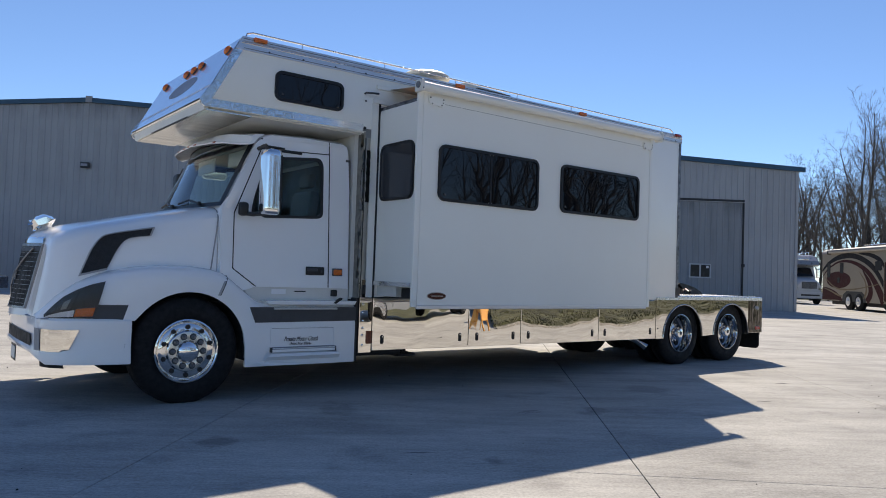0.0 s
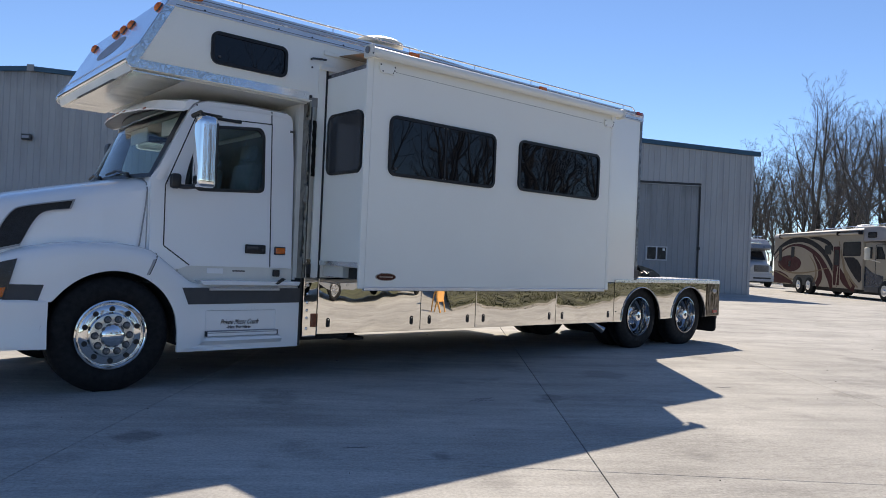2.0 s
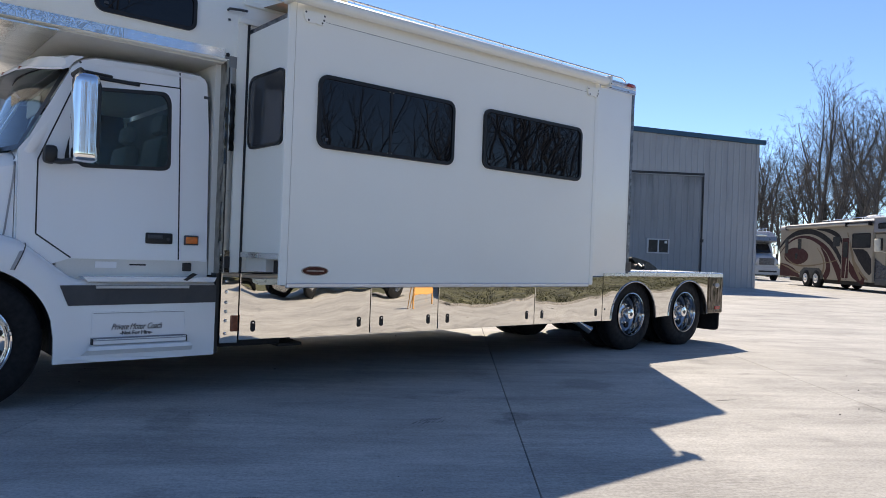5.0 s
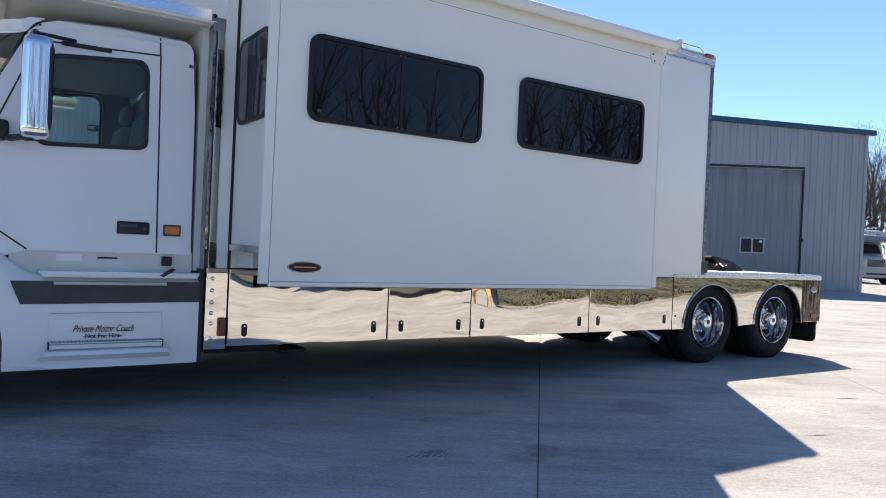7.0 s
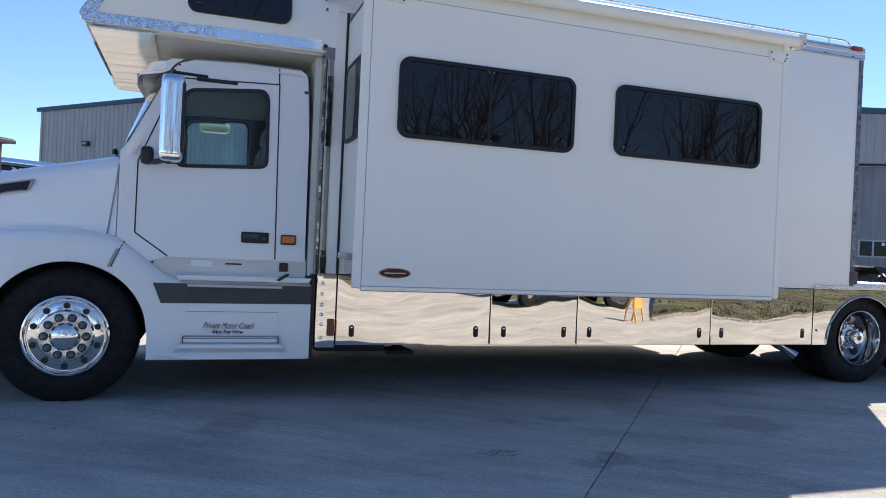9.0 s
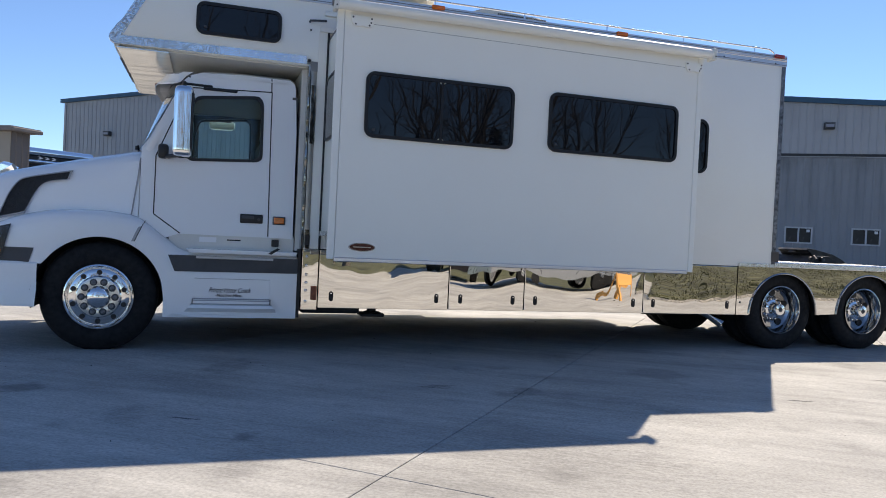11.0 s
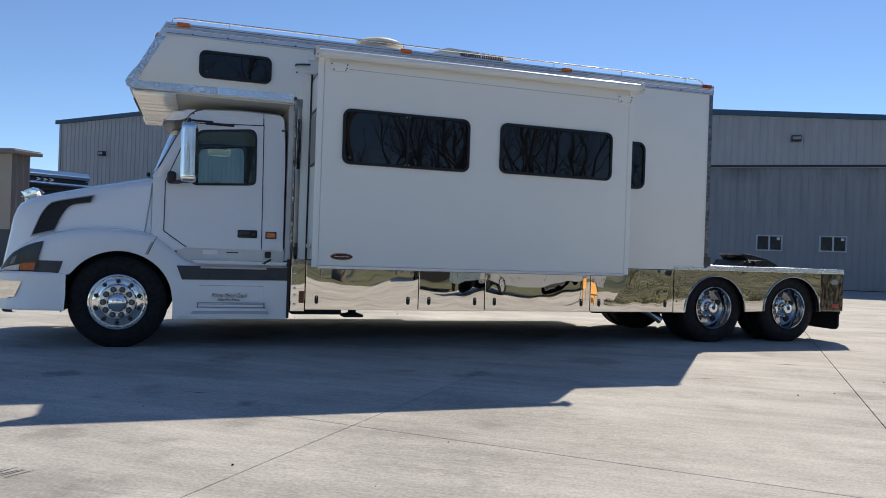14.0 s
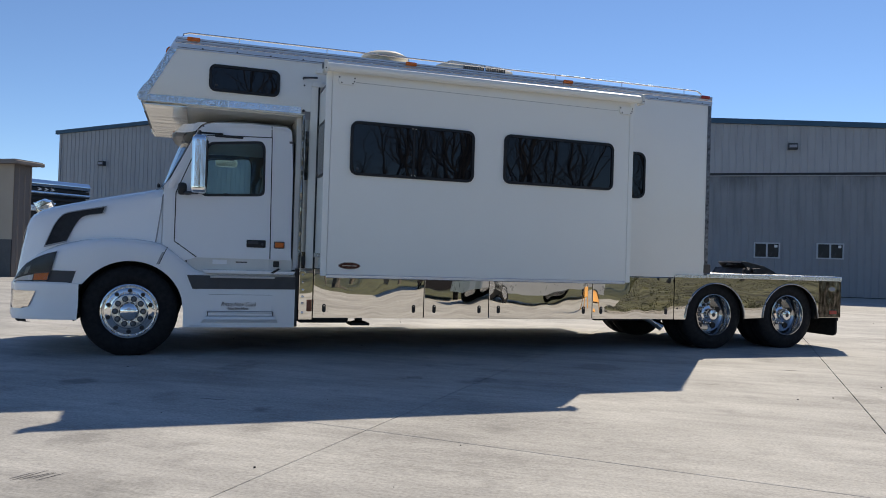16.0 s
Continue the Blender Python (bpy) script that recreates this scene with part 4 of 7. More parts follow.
VENT_TOP, VENT_LOW = smooth_line(VENT[:7]), smooth_line(VENT[7:])
VENT = VENT_TOP + VENT_LOW
for sgn in (1, -1):
    def place(x, z, lift):
        y = hood_y(x, z) - lift
        return (x, y if sgn > 0 else 2 * CY - y, z)
    mid = (sum(p[0] for p in VENT) / len(VENT), sum(p[1] for p in VENT) / len(VENT))
    grow = [(mid[0] + (x - mid[0]) * 1.06, mid[1] + (z - mid[1]) * 1.085) for x, z in VENT]
    b = bmesh.new()
    vs = [[b.verts.new(place(x, z, l)) for x, z in loop] for loop, l in ((grow, -0.01), (grow, 0.024), (VENT, 0.026), (VENT, 0.010))]
    for p, q in zip(vs, vs[1:]):
        for i in range(len(VENT)):
            b.faces.new((p[i], p[(i + 1) % len(VENT)], q[(i + 1) % len(VENT)], q[i]))
    vent = part("air_vent", b, VENTRIM, truck, "charcoal hood vent")
    along = lambda pts, f: Vector(pts[min(int(f * (len(pts) - 1)), len(pts) - 2)]).lerp(Vector(pts[min(int(f * (len(pts) - 1)), len(pts) - 2) + 1]), f * (len(pts) - 1) - min(int(f * (len(pts) - 1)), len(pts) - 2))
    outer, inner = VENT_TOP, VENT_LOW[::-1]
    rows = []
    for i in range(19):
        p, q = along(outer, i / 18), along(inner, i / 18)
        rows.append([place(*p.lerp(q, j / 5), 0.014) for j in range(6)])
    part("vent_mesh", loft(rows), VENTBLACK, vent, "black intake mesh")

# the gap between hood and cowl
for sgn in (1, -1):
    rows = []
    for x, z, w in ((2.50, 1.24, 1.088), (2.514, 1.32, 1.087), (2.54, 1.54, 1.077), (2.555, 1.66, 1.075), (2.567, 1.80, 1.066), (2.574, 1.872, 1.0), (2.578, 1.912, 0.872), (2.58, 1.93, 0.68)):
        y = CY - sgn * (w + 0.004)
        rows.append([(x, y, z + 0.004), (x + 0.006, y - sgn * 0.001, z + 0.005), (x + 0.014, y, z + 0.004)])
    part("hood_gap", loft(rows), SEAM, truck, "shaded gap behind the hood")
# fenders
F_TOP = [(1.04, 0.80), (1.09, 0.87), (1.2, 1.0), (1.35, 1.115), (1.55, 1.205), (1.8, 1.262), (2.05, 1.285), (2.3, 1.285), (2.5, 1.262), (2.6, 1.235), (2.7, 1.165), (2.83, 1.06), (2.95, 0.97), (3.02, 0.94), (4.1, 0.935)]
F_OUT = [(1.04, 7.34), (1.09, 7.27), (1.16, 7.19), (1.25, 7.13), (1.4, 7.07), (1.55, 7.035), (1.75, 7.0), (1.9, SIDE), (4.1, SIDE)]


def f_low(x, floor):
    d = abs(x - 2.275)
    return max(floor, 0.5 + math.sqrt(max(0.0, 0.563 ** 2 - d * d))) if d < 0.563 else floor


def fender_row(x, floor, far=False):
    zt, yo = lerp(F_TOP, x), lerp(F_OUT, x)
    zb = f_low(x, floor)
    inner = min(7.55, CY - 0.45)
    pts = [(inner, zt + 0.02), (yo + 0.16, zt + 0.022), (yo + 0.09, zt + 0.015), (yo + 0.04, zt - 0.004), (yo + 0.012, zt - 0.04), (yo, zt - 0.10), (yo, (zt - 0.10 + zb) / 2 if zb < zt - 0.1 else zb), (yo, zb), (yo + 0.006, zb - 0.004), (yo + 0.03, zb + 0.004)]
    return [(x, 2 * CY - y if far else y, z) for y, z in pts]


xs_f = sorted(set([1.04, 1.06, 1.09, 1.13, 1.18, 1.25, 1.33, 1.42, 1.5, 1.6, 1.7] + [round(x, 4) for x in np.linspace(1.7121, 2.58, 24)]))
xs_s = sorted(set([round(x, 4) for x in np.linspace(2.5805, 2.8379, 13)] + [2.839, 2.9, 2.95, 3.0, 3.05, 3.5, 4.085]))
for far in (False, True):
    part("fender", loft([fender_row(x, 0.795, far) for x in xs_f]), CABWHITE, truck, "rounded white front fender", True)
    part("step_skirt", loft([fender_row(x, 0.325, far) for x in xs_s]), CABWHITE, truck, "white lower step fairing", True)
for y in (SIDE, FAR - 0.03):
    part("skirt_back", box(2.86, 4.085, y + 0.015, y + 0.03, 0.33, 0.9), UNDER, truck)
seam = [(1.03, -0.003), (1.12, -0.003), (1.165, 0.006), (1.198, 0.03), (1.222, 0.085), (1.24, 0.15)]
for dx, wd, mat in ((0.0, 0.024, VENTRIM), (0.024, 0.008, BLACK)):
    part("fender_gap", loft([[(2.537 + (z - 1.03) * 0.42 + dx + e, SIDE + y - 0.002, z) for z, y in seam] for e in (0.0, wd)]), mat, truck)
# charcoal bands
part("trim_band", prism([(2.867, 0.918), (2.93, 0.762), (4.086, 0.772), (4.086, 0.918)], SIDE - 0.008, SIDE + 0.01), GREY, truck, "charcoal band along the step fairing")
bm_ = loft([[(x, lerp(F_OUT, x) - 0.006, z) for x in np.linspace(a, b_, 6)] for z, a, b_ in ((0.80, 1.44, 1.685), (0.935, 1.472, 1.725))])
part("trim_band", bm_, GREY, truck, "charcoal band behind the headlamp")
# step fairing relief, steps and lettering
part("step_recess", ring(rounded(3.10, 3.83, 0.49, 0.712, 0.014, 3), rounded(3.108, 3.822, 0.498, 0.703, 0.010, 3), SIDE - 0.006, SIDE + 0.004), CABWHITE, truck, "raised border of the step panel")
# Dark strip drawn for the shadow along the recess's top edge.
part("step_shadow_line", box(3.112, 3.818, SIDE - 0.0025, SIDE + 0.002, 0.698, 0.7025), VENTRIM, truck)
tread = part("step_tread", box(3.105, 3.825, SIDE - 0.048, SIDE - 0.002, 0.462, 0.505, 0.004, 1), CABWHITE, truck, "moulded white step with a grooved grey tread")
for k in range(30):
    x = 3.115 + k * 0.0238
    part("tread_rib", box(x, x + 0.013, SIDE - 0.05, SIDE - 0.004, 0.503, 0.512), OVAL, tread)
part("tread_edge", box(3.105, 3.825, SIDE - 0.051, SIDE - 0.046, 0.490, 0.497), OVAL, tread)
for x in (3.098, 3.825):
    part("tread_cap", box(x, x + 0.008, SIDE - 0.05, SIDE, 0.46, 0.508), BLACK, tread)
part("step_ledge", loft([[(x0, y, z), (x1, y, z)] for x0, x1, y, z in ((3.09, 3.84, SIDE - 0.002, 0.46), (3.08, 3.85, SIDE - 0.06, 0.447), (3.06, 3.875, SIDE - 0.066, 0.42), (3.03, 3.89, SIDE - 0.002, 0.377))]), CABWHITE, truck, "moulded white step ledge")
part("skirt_chamfer", loft([[(2.86, SIDE - 0.001, 0.325), (2.93, SIDE - 0.02, 0.36), (3.05, SIDE - 0.001, 0.372)], [(2.86, SIDE - 0.001, 0.322), (3.2, SIDE - 0.02, 0.326), (3.9, SIDE - 0.001, 0.322)]]), CABWHITE, truck)
flat = pose(0, 0, 0, 90, 0, 0)
lettering("door_lettering", "Private Motor Coach", 0.064, Matrix.Translation((3.44, SIDE - 0.004, 0.589)) @ flat @ Matrix.Diagonal((0.71, 1.1, 1, 1)), INK, truck, "slanting black lettering", 0.5, 0.0)
lettering("door_lettering", "-Not For Hire-", 0.041, Matrix.Translation((3.437, SIDE - 0.004, 0.540)) @ flat, INK, truck, "bold black lettering", 0.0, 0.0009)
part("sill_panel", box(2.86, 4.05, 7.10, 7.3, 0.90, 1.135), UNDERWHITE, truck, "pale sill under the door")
part("sill_label", box(3.14, 3.30, 7.094, 7.101, 1.05, 1.10), CABWHITE, truck)
part("sill_slot", box(3.40, 3.53, 7.094, 7.101, 1.072, 1.084), BLACK, truck)
part("sill_block", box(3.83, 3.90, 7.07, 7.101, 1.03, 1.10, 0.006, 1), BLACK, truck)
part("upper_step", prism([(3.02, 0.985), (3.06, 0.945), (4.06, 0.945), (4.08, 0.985)], SIDE - 0.03, 7.12, bevel=0.006), CABWHITE, truck, "white upper entry step")
part("upper_step_edge", box(3.12, 3.845, SIDE - 0.03, SIDE - 0.004, 0.893, 0.917, 0.004, 1), OVALPALE, truck, "pale edge strip of the entry step")
part("step_stop", prism([(3.79, 0.965), (3.88, 1.02), (3.905, 1.01), (3.82, 0.955)], SIDE - 0.036, SIDE - 0.0), BLACK, truck, "black step stop")
part("skirt_end", box(4.088, 4.118, SIDE + 0.01, SIDE + 0.5, 0.33, 1.02), BLACK, truck)

# cab shell
CABY = 7.085


def lean_in(b, far=False):
    for v in b.verts:
        d = (v.co.z - 1.15) * 0.04
        v.co.y += d
        if far:
            v.co.y = 2 * CY - v.co.y
    bmesh.ops.recalc_face_normals(b, faces=b.faces[:])
    return b


cab_out = [(2.59, 0.99), (2.585, 1.93), (2.655, 2.03), (2.93, 2.60), (3.0, 2.665), (3.10, 2.70), (3.94, 2.715), (3.985, 2.695), (4.008, 2.65), (4.032, 2.2), (4.035, 1.112), (3.95, 1.118), (2.95, 1.12)]
win = [(3.0, 1.87), (3.03, 1.84), (3.66, 1.875), (3.70, 1.91), (3.695, 2.45), (3.66, 2.505), (3.62, 2.515), (3.09, 2.465), (3.045, 2.43), (2.93, 2.05), (2.90, 1.90), (2.92, 1.855)]
win = win[3:] + win[:3]


def fillet(pts, r, n=4):
    """The same outline with every corner rounded."""
    out = []
    for i, p in enumerate(pts):
        p, a, b_ = Vector(p), Vector(pts[i - 1]), Vector(pts[(i + 1) % len(pts)])
        q0 = p + (a - p).normalized() * min(r, (a - p).length * 0.45)
        q1 = p + (b_ - p).normalized() * min(r, (b_ - p).length * 0.45)
        for k in range(n + 1):
            f = k / n
            out.append(tuple((1 - f) ** 2 * q0 + 2 * f * (1 - f) * p + f * f * q1))
    return out


near_win = fillet(win, 0.05)
far_win = fillet([(x, z + 0.075 if z > 2.3 else z) for x, z in win], 0.05)
for far in (False, True):
    win = far_win if far else near_win
    part("cab_side", lean_in(holed(cab_out, [win], CABY, CABY + 0.05), far), CABWHITE, truck, "white cab side")
    wi = [(x + (3.32 - x) * 0.05, z + (2.18 - z) * 0.06) for x, z in win]
    wo = [(x + (3.32 - x) * -0.02, z + (2.18 - z) * -0.03) for x, z in win]
    dw = part("door_window", lean_in(ring(wo, wi, CABY - 0.008, CABY + 0.02), far), BLACK, truck, "clear door glass in a black seal", False)
    part("pane", lean_in(prism(win, CABY + 0.008, CABY + 0.013), far), GLASS, dw)
    part("door_trim", lean_in(holed([(2.62, 1.15), (2.62, 1.92), (2.95, 2.58), (3.93, 2.64), (3.99, 2.2), (3.99, 1.15)], [win], CABY + 0.052, CABY + 0.06), far), INTERIOR, truck, "dark inner door trim")
    # door gap lines
    for a, b_ in (((2.715, 1.30), (2.715, 1.86)), ((2.715, 1.86), (2.985, 2.545)), ((2.985, 2.545), (3.775, 2.58)), ((3.775, 2.58), (3.79, 1.125)), ((3.772, 2.58), (3.768, 2.712)), ((2.715, 1.30), (2.96, 1.125))):
        d = Vector((b_[0] - a[0], b_[1] - a[1])).normalized() * 0.0055
        q = [(a[0] - d.y, a[1] + d.x), (a[0] + d.y, a[1] - d.x), (b_[0] + d.y, b_[1] - d.x), (b_[0] - d.y, b_[1] + d.x)]
        part("door_gap", lean_in(prism(q, CABY - 0.0025, CABY + 0.01), far), BLACK, truck)
    if not far:
        hd = part("door_handle", lean_in(box(3.515, 3.735, CABY - 0.016, CABY, 1.255, 1.345, 0.01)), BLACK, truck, "black recessed door handle", True)
        part("grip", lean_in(box(3.53, 3.65, CABY - 0.026, CABY - 0.012, 1.295, 1.33, 0.006, 1)), GREY, hd)
        part("lock", lathe([(0, 0.014), (-0.006, 0.012)], (3.695, CABY - 0.015, 1.295), "y", 10), GREY, hd)
        am = part("side_marker", box(3.83, 3.955, CABY - 0.014, CABY, 1.252, 1.335, 0.008), GREY, truck, "amber side marker in a dark bezel", True)
        part("amber_lens", box(3.842, 3.943, CABY - 0.026, CABY - 0.01, 1.263, 1.323, 0.006, 1), AMBER, am)
    part("drip_rail", lean_in(box(3.12, 3.44, CABY - 0.02, CABY, 2.535, 2.565, 0.006, 1), far), BLACK, truck)
part("cab_back", box(3.98, 4.03, 7.14, 9.34, 0.95, 2.55), INTERIOR, truck)
part("cab_floor", box(2.6, 4.0, 7.14, 9.34, 0.95, 1.12), INTERIOR, truck)
roof_rows = []
for x, z, w in ((2.92, 2.615, 1.06), (3.0, 2.675, 1.09), (3.12, 2.715, 1.10), (3.5, 2.735, 1.105), (3.95, 2.732, 1.10), (4.0, 2.70, 1.09), (4.012, 2.665, 1.085)):
    roof_rows.append([(x, CY + s * w, z + dz) for s, w, dz in [(-1, w, -0.06), (-1, w * 0.985, -0.015), (-1, w * 0.94, 0.01), (-1, w * 0.5, 0.035), (1, w * 0.5, 0.035), (1, w * 0.94, 0.01), (1, w * 0.985, -0.015), (1, w, -0.06)]])
part("cab_roof", loft(roof_rows), CABWHITE, truck, "rounded white cab roof", True)
part("headliner", box(2.98, 3.98, 7.2, 9.28, 2.60, 2.63), HEADLINER, truck, "pale cloth headliner")
part("lookdown_mirror", moved(prism(rounded(3.17, 3.49, -0.06, 0.06, 0.05, 5), 0.0, 0.09, bevel=0.02), pose(0, 9.43, 2.51)), WHITE, truck, "white shell of the far door's look-down mirror", True)
part("firewall", loft([[(x, q[1], q[2] - 0.004) for q in hood_section(*HOOD[-1])] for x in (2.580, 2.66)], False, True), CABWHITE, truck)
for s_ in (-1, 1):
    rows = []
    for x, w, zt, sq in ((2.583, 1.085, 1.932, 0.0), (2.597, 1.098, 1.948, 0.55), (2.62, 1.108, 1.96, 0.85), (2.66, 1.116, 1.967, 1.0), (2.70, 1.119, 1.97, 1.0)):
        half = [(0.62 * w, zt - 0.005), (0.80 * w, zt - 0.02 * (1 - 0.9 * sq)), (0.92 * w, zt - 0.06 * (1 - 0.9 * sq)), (0.98 * w + 0.006 * sq, zt - 0.13 * (1 - 0.85 * sq)), (0.99 * w + 0.01 * sq, zt - 0.28 + 0.08 * sq), (w + 0.01 * sq, 1.5), (w + 0.02 * sq, 1.15), (w + 0.025 * sq, 1.0)]
        rows.append([(x, CY + s_ * y, z) for y, z in half])
    part("cowl", loft(rows), CABWHITE, truck, "white cowl corner", True)


# windscreen, curved in plan
def screen(s, v, lift=0.0):
    y = CY + s * (1.115 - 0.085 * v)
    x = 2.60 + 0.33 * v - (0.115 + 0.085 * v) * (1 - s * s) - lift
    return (x, y, 1.945 + 0.655 * v)


def screen_patch(s0, s1, v0, v1, lift, n=16, m=6):
    return [[screen(s0 + (s1 - s0) * i / n, v0 + (v1 - v0) * j / m, lift) for i in range(n + 1)] for j in range(m + 1)]


ws = part("windscreen", loft(screen_patch(-0.95, 0.95, 0.0, 1.08, 0.0)), GLASS, truck, "raked clear windscreen", True)
for s0, s1, v0, v1 in ((-1.0, -0.935, -0.02, 1.08), (0.935, 1.0, -0.02, 1.08), (-1.0, 1.0, -0.035, 0.03), (-1.0, 1.0, 1.06, 1.1)):
    part("screen_seal", loft(screen_patch(s0, s1, v0, v1, 0.004)), FRAMEBLACK, ws, "", True)
for s in (-1, 1):
    part("a_pillar", loft([[(2.60 + 0.345 * v + dx, CY + s * (1.115 - 0.085 * v + dy + min(0.0, v) * 0.5), 1.93 + 0.69 * v) for dx, dy in ((0.012, -0.012), (0.028, 0.018), (0.065, 0.03), (0.10, 0.02))] for v in (-0.14, 0.0, 0.5, 1.03)]), CABWHITE, truck, "white windscreen pillar", True)
for s in (-0.62, 0.05):
    a, c = screen(s, 0.02, 0.03), screen(s + 0.5, 0.055, 0.03)
    wp = part("wiper", tube([a, ((a[0] + c[0]) / 2, (a[1] + c[1]) / 2, a[2] + 0.05), c], 0.012, 6), BLACK, truck, "black windscreen wiper", True)
    part("wiper_pivot", lathe([(-0.02, 0.022), (0.02, 0.018)], a, "z", 10), BLACK, wp)
# sun visor
LIP = [(-1.0, 2.86, 2.575), (-0.93, 2.77, 2.57), (-0.75, 2.68, 2.595), (-0.5, 2.635, 2.615), (0.0, 2.605, 2.64), (0.5, 2.635, 2.632), (0.75, 2.68, 2.63), (0.93, 2.77, 2.62), (1.0, 2.86, 2.615)]
vis = []
for s in np.linspace(-1, 1, 33):
    y = CY + s * 1.085
    lx, lz = lerp([(q[0], q[1]) for q in LIP], s), lerp([(q[0], q[2]) for q in LIP], s)
    k = 1 - abs(s) ** 3
    vis.append([(3.02, y, 2.70 + 0.05 * k), (2.93, y, 2.695 + 0.055 * k), (lx + 0.30 * (2.93 - lx), y, 2.665 + 0.06 * k), (lx + 0.03, y, lz + 0.042), (lx, y, lz + 0.014), (lx + 0.008, y, lz), (lx + 0.05, y, lz + 0.02), (2.955, y, 2.655 + 0.04 * k)])
visor = part("sun_visor", loft(vis, True, True), CABWHITE, truck, "white moulded exterior sun visor", True)
# Grey sheet laid below the visor to darken it like shade.
under = []
for s_ in np.linspace(-0.97, 0.97, 25):
    lx, lz = lerp([(q[0], q[1]) for q in LIP], s_), lerp([(q[0], q[2]) for q in LIP], s_)
    k = 1 - abs(s_) ** 3
    under.append([(lx + 0.012, CY + s_ * 1.085, lz - 0.004), (lx + 0.05, CY + s_ * 1.085, lz + 0.015), (2.95, CY + s_ * 1.085, 2.648 + 0.04 * k)])
part("visor_shade_sheet", loft(under), VENTRIM, visor, "grey sheet for the shade under the visor")
for y in (8.75, 8.50, 8.32, 8.12, 7.62):
    s = (y - CY) / 1.085
    lx, lz = lerp([(q[0], q[1]) for q in LIP], s), lerp([(q[0], q[2]) for q in LIP], s)
    part("visor_lamp", box(lx - 0.002, lx + 0.035, y - 0.035, y + 0.035, lz + 0.006, lz + 0.024, 0.004, 1), RUSTRED, visor)
for z in (2.60, 2.65):
    part("visor_screw", lathe([(0, 0.011), (-0.006, 0.009)], (2.99, CY - 1.09, z), "y", 8), GREY, visor)
# mirrors
for far in (False, True):
    y = (lambda v: 2 * CY - v) if far else (lambda v: v)
    sec = rounded(2.875, 3.045, min(y(6.72), y(6.93)), max(y(6.72), y(6.93)), 0.05, 5)
    rows = []
    cx_, cy_ = 2.96, (y(6.72) + y(6.93)) / 2
    for z, f in ((1.845, 0.75), (1.855, 0.9), (1.875, 0.98), (1.90, 1.0), (1.92, 1.0), (2.41, 1.0), (2.43, 1.0), (2.455, 0.98), (2.475, 0.92), (2.488, 0.8)):
        rows.append([(cx_ + (u - cx_) * f, cy_ + (v - cy_) * f, z) for u, v in sec])
    mh = part("mirror", loft(rows, True, True), BLACK if far else CHROME, truck, "tall black door mirror" if far else "tall chrome door mirror", True)
    part("mirror_glass", prism(rounded(min(y(6.745), y(6.905)), max(y(6.745), y(6.905)), 1.91, 2.43, 0.03, 4), 3.036, 3.05, "x"), TINT, mh)
    part("mirror_back", prism(rounded(min(y(6.73), y(6.92)), max(y(6.73), y(6.92)), 1.89, 2.45, 0.04, 4), 3.02, 3.042, "x"), BLACK, mh)
    part("mirror_arm", tube([(2.93, y(7.08), 2.53), (2.95, y(6.95), 2.55), (2.95, y(6.83), 2.47)], 0.022, 8), BLACK, truck, "black mirror arm", True)
    part("mirror_arm", tube([(2.95, y(6.9), 2.535), (3.2, y(7.06), 2.56)], 0.013, 6), BLACK, truck, "black mirror arm", True)
    part("mirror_arm", tube([(2.80, y(7.07), 1.86), (2.84, y(6.96), 1.845), (2.95, y(6.83), 1.86)], 0.022, 8), BLACK, truck, "black mirror arm", True)
    part("mirror_bracket", box(2.735, 2.83, min(y(7.0), y(7.09)), max(y(7.0), y(7.09)), 1.83, 1.97, 0.03), BLACK, truck, "black mirror mount", True)

# cab inside
part("dashboard", prism([(2.62, 1.2), (2.62, 1.93), (2.78, 1.96), (2.98, 1.85), (3.02, 1.3)], 7.2, 9.28, bevel=0.02), INTERIOR, truck, "grey dashboard")
for cy in (7.75, 8.73):
    seat = part("driver_seat", box(3.30, 3.75, cy - 0.26, cy + 0.26, 1.45, 1.62, 0.05), SEATGREY, truck, "grey cloth seat", True)
    part("seat_base", box(3.35, 3.7, cy - 0.2, cy + 0.2, 1.12, 1.46), INTERIOR, seat)
    part("backrest", moved(box(-0.06, 0.08, -0.25, 0.25, 0, 0.62, 0.05), pose(3.72, cy, 1.6, 0, 8, 0)), SEATGREY, seat, "", True)
    part("headrest", moved(box(-0.05, 0.05, -0.14, 0.14, 0.66, 0.83, 0.04), pose(3.72, cy, 1.6, 0, 8, 0)), SEATGREY, seat, "", True)
pts_ = [Vector((0, 0.21 * math.cos(a), 0.21 * math.sin(a))) for a in np.linspace(0, 2 * math.pi, 25)]
part("steering_wheel", moved(tube(pts_, 0.016, 8), pose(3.12, 7.75, 1.80, 0, 55, 0)), BLACK, truck, "black steering wheel", True)
part("sun_flap", box(2.96, 2.98, 7.45, 8.0, 2.42, 2.58, 0.006, 1), CREAM, truck, "cream folding sun flap")
part("sun_flap", box(2.96, 2.98, 8.45, 9.0, 2.42, 2.58, 0.006, 1), CREAM, truck, "cream folding sun flap")

# grille, ornament, bumper and lamps
def on_front(y, z, lift=0.0):
    x = 1.10 + (z - 1.25) * 0.165 + nose_bow(y) - lift
    return (x, y, z)


